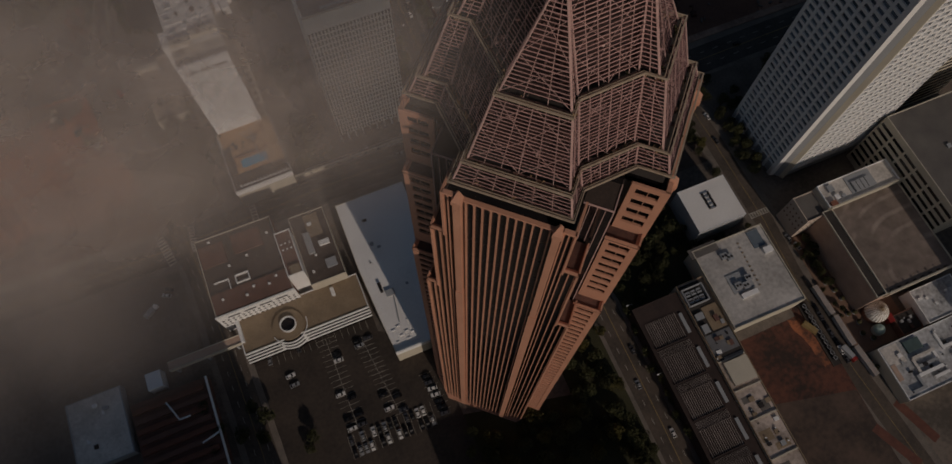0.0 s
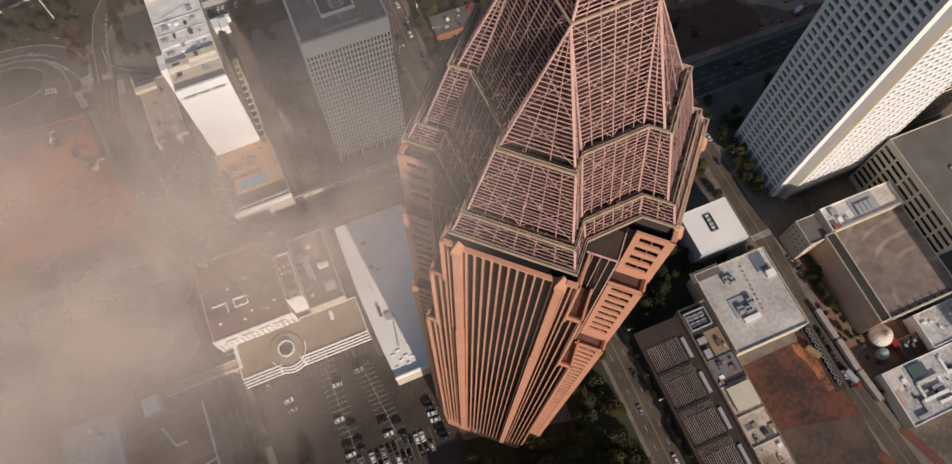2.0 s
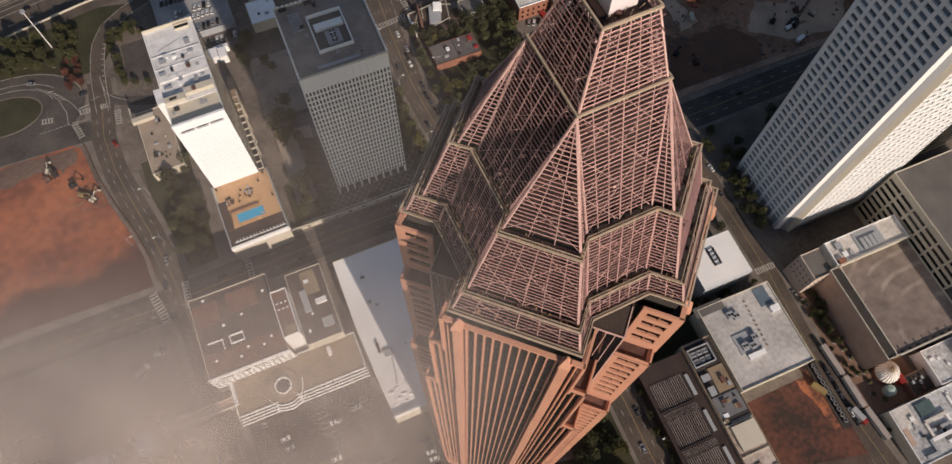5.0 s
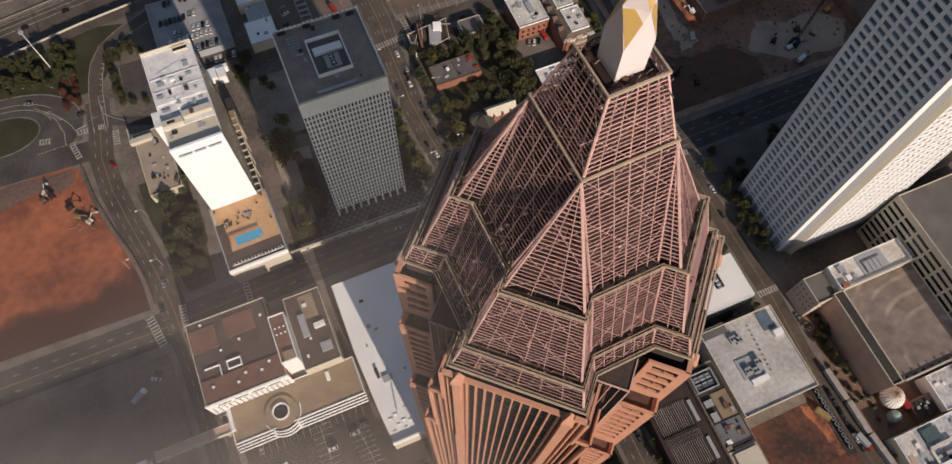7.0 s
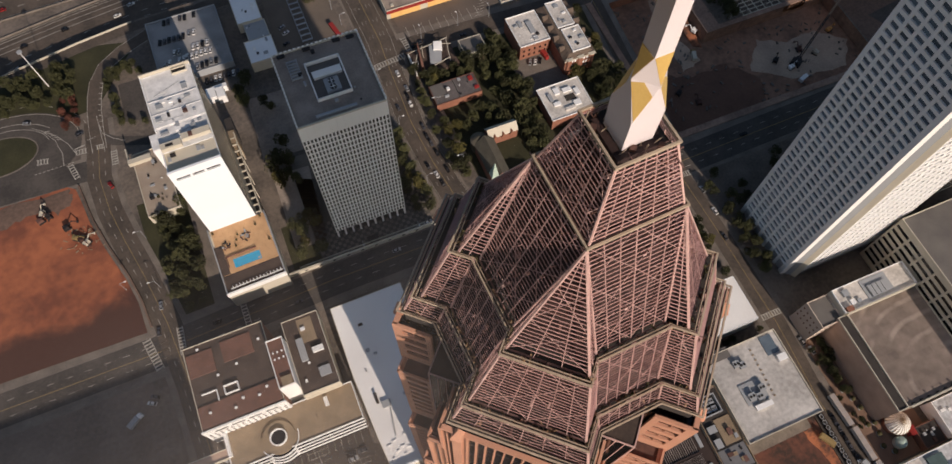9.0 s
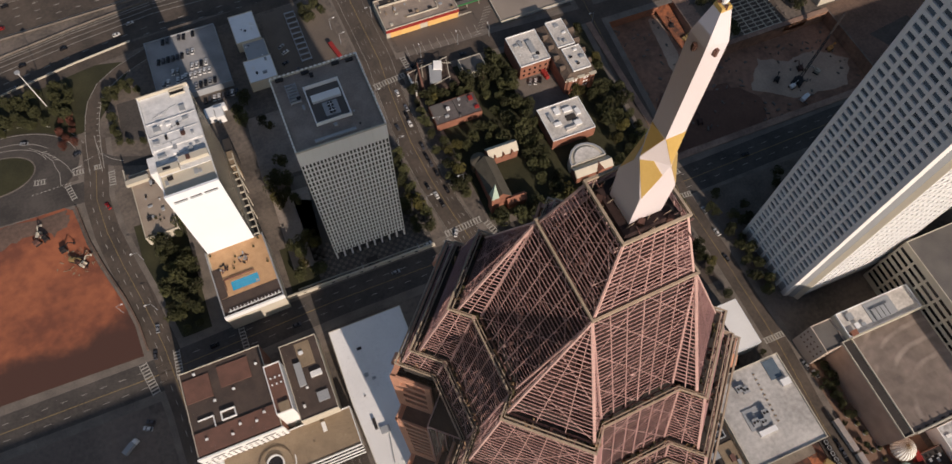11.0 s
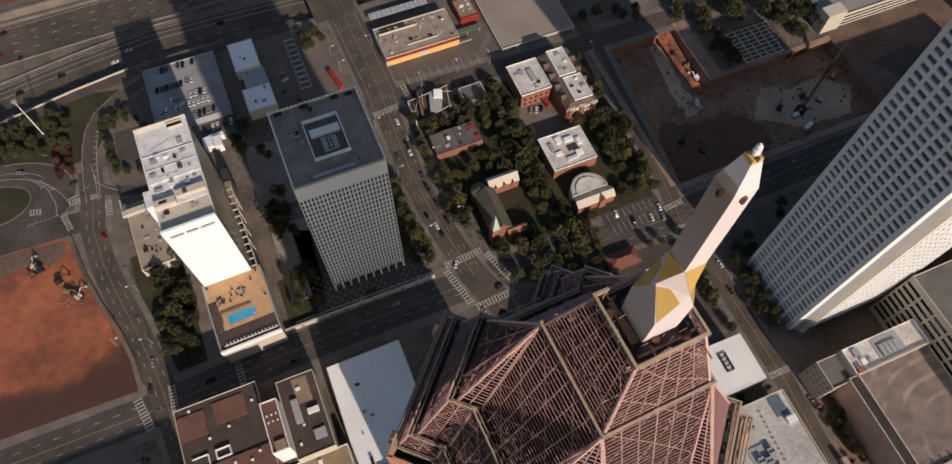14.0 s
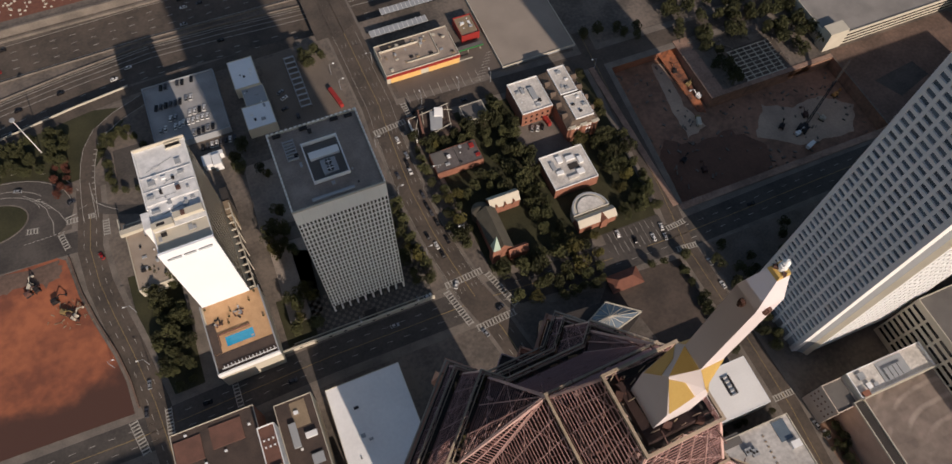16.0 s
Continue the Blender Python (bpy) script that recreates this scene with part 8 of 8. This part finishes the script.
for k in range(7):
    car(5.6 + 0.35 * k, 62.4 - 3.2 * k, 176, k=(1, 4, 0, 0, 1, 1, 4)[k])
# parking deck
for y, x0, x1, pick in ((368.6, -33.5, -23, (1, 4, 1)), (368.6, -46, -39, (4, 2, 1)), (354.6, -48.5, -33, (1, 4, 4, 2)), (355.6, -31, -24.5, (0, 0, 2)), (344.6, -42.2, -38.5, (2, 0)),
                        (344.8, -31, -21.5, (0, 0, 0, 1)), (338, -49, -38, (2, 2, 0, 4)), (338.6, -36, -21, (0, 0, 0, 2)), (330, -32, -21, (4, 0, 2, 1))):
    n_ = int((x1 - x0) / 2.75)
    for k in range(n_ + 1):
        if rc.random() < 0.88:
            car(x0 + 2.75 * k, y + rc.uniform(-0.3, 0.3), 78, 4.15, rc.choice(pick))
for k in range(8):
    car(-30 + 2.6 * k, 321, 80)
# streets
for x, y, a, k in ((67.9, 220, 95, 1), (70.5, 213, 95, 0), (71.5, 207, 95, 1), (71.8, 188, 60, 0), (55.9, 187.7, 10, 0), (73.9, 284.6, 93, 0), (75.2, 272.8, 93, 2), (74.6, 245, -86, 4), (74.2, 238, -86, 1), (74.9, 233, -86, 4), (73.6, 268, -86, 1), (73.4, 262, -86, 0), (75.6, 226, -86, 1), (66, 262, 94, 4),
                   (77, 214, -84, 1), (75.7, 158.3, 110, 2), (88, 168, 20, 4), (-94, 273, 110, 3), (-87.6, 182, 80, 4), (-83.8, 195, 85, 2), (-98, 148.5, 150, 0), (-96, 151, 150, 4),
                   (205, 51.4, 95, 0), (203, 57, 95, 2), (200.5, 150, 95, 2), (200, 136, 95, 0), (197, 121, 95, 4), (186, 172, 80, 2), (187, 178, 80, 0), (163, 183, 80, 0), (180, 174, 85, 0), (170, 176, 80, 1),
                   (97, 20, 90, 2), (102, 36, 90, 4), (101.5, -6, 90, 0), (22, 338, 20, 0), (21, 343, 30, 2), (20, 330, 20, 4), (26, 322, 90, 4), (152, 262, 60, 0), (155, 262, 60, 1), (149, 263, 60, 2),
                   (-104, 312, 20, 4), (-130, 330, 160, 2), (-60, 176, 0, 1), (-20, 171, 0, 4), (35, 179, 0, 2), (240, 172, 0, 1), (120, 297, 0, 4), (90, 300, 20, 1), (95, 301, 0, 4)):
    car(x, y, a, 0.1, k)
for k in range(16):
    lanes = rc.choice((LANES_S, LANES_N))
    x = rc.uniform(-150, 90)
    for (x0, y0), (x1, y1) in zip(lanes, lanes[1:]):
        if x0 <= x < x1:
            y = y0 + (y1 - y0) * (x - x0) / (x1 - x0) + rc.choice((-11.5, -7, -2, 3, 10.5))
            car(x, y, math.degrees(math.atan2(y1 - y0, x1 - x0)) + (180 if lanes is LANES_N else 0), -5.9)
for k in range(7):
    car(195.6, 20 - 4.6 * k, 90, 0.1, (1, 4, 1, 4, 1, 0, 4)[k])


def truck(label, x, y, a, length, cab_m, box_m, z=0.1):
    t = thing("truck" if "truck" in label else "bus", label, "truck" if "truck" in label else "bus", x, y, z, a)
    part("box", Shape().box(-length / 2, -1.25, 0.9, length / 2 - 2.2, 1.25, 3.2), box_m, t)
    part("cab", Shape().hexa(((length / 2 - 2.1, -1.15, 0.6), (length / 2, -1.15, 0.6), (length / 2, 1.15, 0.6), (length / 2 - 2.1, 1.15, 0.6), (length / 2 - 2.1, -1.1, 2.7), (length / 2 - 0.5, -1.1, 2.7), (length / 2 - 0.5, 1.1, 2.7), (length / 2 - 2.1, 1.1, 2.7))), cab_m, t)
    for u in (-length / 2 + 1.5, length / 2 - 1.4):
        for v in (-1, 1):
            w = part("wheel", Shape().loft([[(0.48 * math.cos(q * 0.785), -0.14, 0.48 * math.sin(q * 0.785)) for q in range(8)], [(0.48 * math.cos(q * 0.785), 0.14, 0.48 * math.sin(q * 0.785)) for q in range(8)]]), RUBBER, t)
            w.matrix_basis = pose(u, v, 0.48)


truck("long red bus beside the street", 50.3, 326, -78, 15, RED, RED)
truck("red bus parked behind a house", 158.6, 266, -80, 10.5, RED, RED)
truck("pale truck with a red cab", 197.5, -6, -75, 9, RED, GREYCON)
truck("orange truck in the clay yard", 187, 12, -60, 8, YELLOWPAINT, YELLOWPAINT)
truck("pale truck standing on the bare lot", -106.5, 143, 35, 8, WHITEPAINT, GREYCON)
for x, y, a, m_ in ((-130, 269, 70, CREAM), (-131.5, 265, 20, RUST), (-127.5, 266, 110, DARKMETAL), (-116, 248, -35, YELLOWPAINT), (-111.3, 243.5, 40, CREAM), (-119.6, 256, 10, DARKMETAL), (-113.5, 245.5, -60, RUST)):
    dg = thing("digger", "small digger on the red clay site", "digger", x, y, 0.12, a)
    part("track", Shape().box(-1.9, -1.5, 0, 1.9, -0.9, 0.8).box(-1.9, 0.9, 0, 1.9, 1.5, 0.8), DARKMETAL, dg)
    part("cab", Shape().box(-1.8, -1.2, 0.8, 1.2, 1.2, 2.4).box(-0.2, -1.1, 2.4, 1.1, 0.2, 3.1), m_, dg)
    part("arm", Shape().bar((1.0, 0.5, 1.8), (3.6, 0.5, 4.0), 0.4).bar((3.6, 0.5, 4.0), (5.6, 0.5, 1.6), 0.35).box(5.2, 0.0, 0.6, 6.1, 1.0, 1.6), m_, dg)
truck("yellow excavator truck in the pit", 247, 236, 70, 8, YELLOWPAINT, CREAM, -8.85)
truck("white truck in the pit", 300, 196, 20, 7, WHITEPAINT, WHITEPAINT, -8.85)

# ---- low cloud drifting below the camera, beside the tower's crown ----
def cloud_material():
    m = bpy.data.materials.new("thin_cloud")
    m.use_nodes = True
    nt = m.node_tree
    n, l = nt.nodes, nt.links
    n.remove(n["Principled BSDF"])
    geo = n.new("ShaderNodeNewGeometry")
    sep = n.new("ShaderNodeSeparateXYZ")
    big = n.new("ShaderNodeTexNoise")
    big.inputs["Scale"].default_value = 0.095
    big.inputs["Detail"].default_value = 6
    big.inputs["Roughness"].default_value = 0.55
    big.inputs["Distortion"].default_value = 0.5
    l.new(geo.outputs["Position"], big.inputs["Vector"])
    l.new(geo.outputs["Position"], sep.inputs[0])

    def math_node(op, a, b):
        q = n.new("ShaderNodeMath")
        q.operation = op
        for k, v in enumerate((a, b)):
            if isinstance(v, (int, float)):
                q.inputs[k].default_value = v
            else:
                l.new(v, q.inputs[k])
        return q.outputs[0]

    def fade(value, a, b):
        q = n.new("ShaderNodeMapRange")
        q.interpolation_type = 'SMOOTHSTEP'
        q.inputs[1].default_value, q.inputs[2].default_value = a, b
        l.new(value, q.inputs[0])
        return q.outputs[0]

    # two scales of wisps, the finer one stretched by the coarser
    warp = n.new("ShaderNodeVectorMath")
    warp.operation = 'MULTIPLY_ADD'
    warp.inputs[1].default_value = (9.0, 9.0, 9.0)
    l.new(big.outputs[1], warp.inputs[0])
    l.new(geo.outputs["Position"], warp.inputs[2])
    fine = n.new("ShaderNodeTexNoise")
    fine.inputs["Scale"].default_value = 0.175
    fine.inputs["Detail"].default_value = 4
    fine.inputs["Roughness"].default_value = 0.48
    l.new(warp.outputs[0], fine.inputs["Vector"])
    wob = math_node('MULTIPLY', math_node('SUBTRACT', fine.outputs[0], 0.5), 14.0)
    x = math_node('ADD', sep.outputs[0], wob)
    y = math_node('ADD', sep.outputs[1], wob)
    across = math_node('SUBTRACT', x, math_node('MULTIPLY', sep.outputs[1], 0.42))   # the bank's edge runs beside the crown
    edge = fade(across, 6.5, -8.0)
    body = math_node('MULTIPLY', fade(math_node('ADD', y, math_node('MULTIPLY', sep.outputs[0], 0.35)), 32.0, 18.5), edge)
    low = math_node('ADD', math_node('MULTIPLY', sep.outputs[0], -0.2), sep.outputs[1])
    body = math_node('MULTIPLY', body, fade(low, 7.0, 21.0))
    wisps = math_node('ADD', math_node('MULTIPLY', fade(fine.outputs[0], 0.28, 0.72), 0.75), 0.2)
    thick = math_node('MULTIPLY', math_node('MULTIPLY', body, wisps), 0.43)
    tail = math_node('MULTIPLY', math_node('MULTIPLY', fade(sep.outputs[1], 46.0, 26.0), edge), math_node('MULTIPLY', math_node('MULTIPLY', wisps, fade(low, 6.0, 16.0)), 0.06))
    d = math_node('MAXIMUM', thick, tail)
    d = math_node('MULTIPLY', d, math_node('ADD', math_node('MULTIPLY', fade(sep.outputs[0], -30.0, -11.0), 0.4), 0.6))
    d = math_node('MULTIPLY', d, fade(sep.outputs[0], -60.0, -34.0))
    dif, tra, mix1, mix2 = n.new("ShaderNodeBsdfDiffuse"), n.new("ShaderNodeBsdfTranslucent"), n.new("ShaderNodeMixShader"), n.new("ShaderNodeMixShader")
    dif.inputs[0].default_value = tra.inputs[0].default_value = (0.97, 0.84, 0.735, 1)
    clear = n.new("ShaderNodeBsdfTransparent")
    mix1.inputs[0].default_value = 0.4
    l.new(dif.outputs[0], mix1.inputs[1])
    l.new(tra.outputs[0], mix1.inputs[2])
    l.new(d, mix2.inputs[0])
    l.new(clear.outputs[0], mix2.inputs[1])
    l.new(mix1.outputs[0], mix2.inputs[2])
    l.new(mix2.outputs[0], n["Material Output"].inputs[0])
    return m


CLOUD = cloud_material()
cloud = thing("low_cloud", "thin drifting morning cloud beside the tower", "cloud", 0, 0, kind="stuff")
for layer in range(5):
    s = Shape()
    nx, ny = 34, 38
    for iy in range(ny + 1):
        for ix in range(nx + 1):
            px, py = -72 + 112 * ix / nx, -8 + 96 * iy / ny
            pz = 308.5 + 2.0 * layer + 1.6 * noise.noise(Vector((px * 0.07, py * 0.07, layer * 7.3)))
            s.v.append((px, py, pz))
    for iy in range(ny):
        for ix in range(nx):
            a = iy * (nx + 1) + ix
            s.f.append((a, a + 1, a + nx + 2, a + nx + 1))
    ob = part("vapour_layer", s, CLOUD, cloud)
    for f in ob.data.polygons:
        f.use_smooth = True
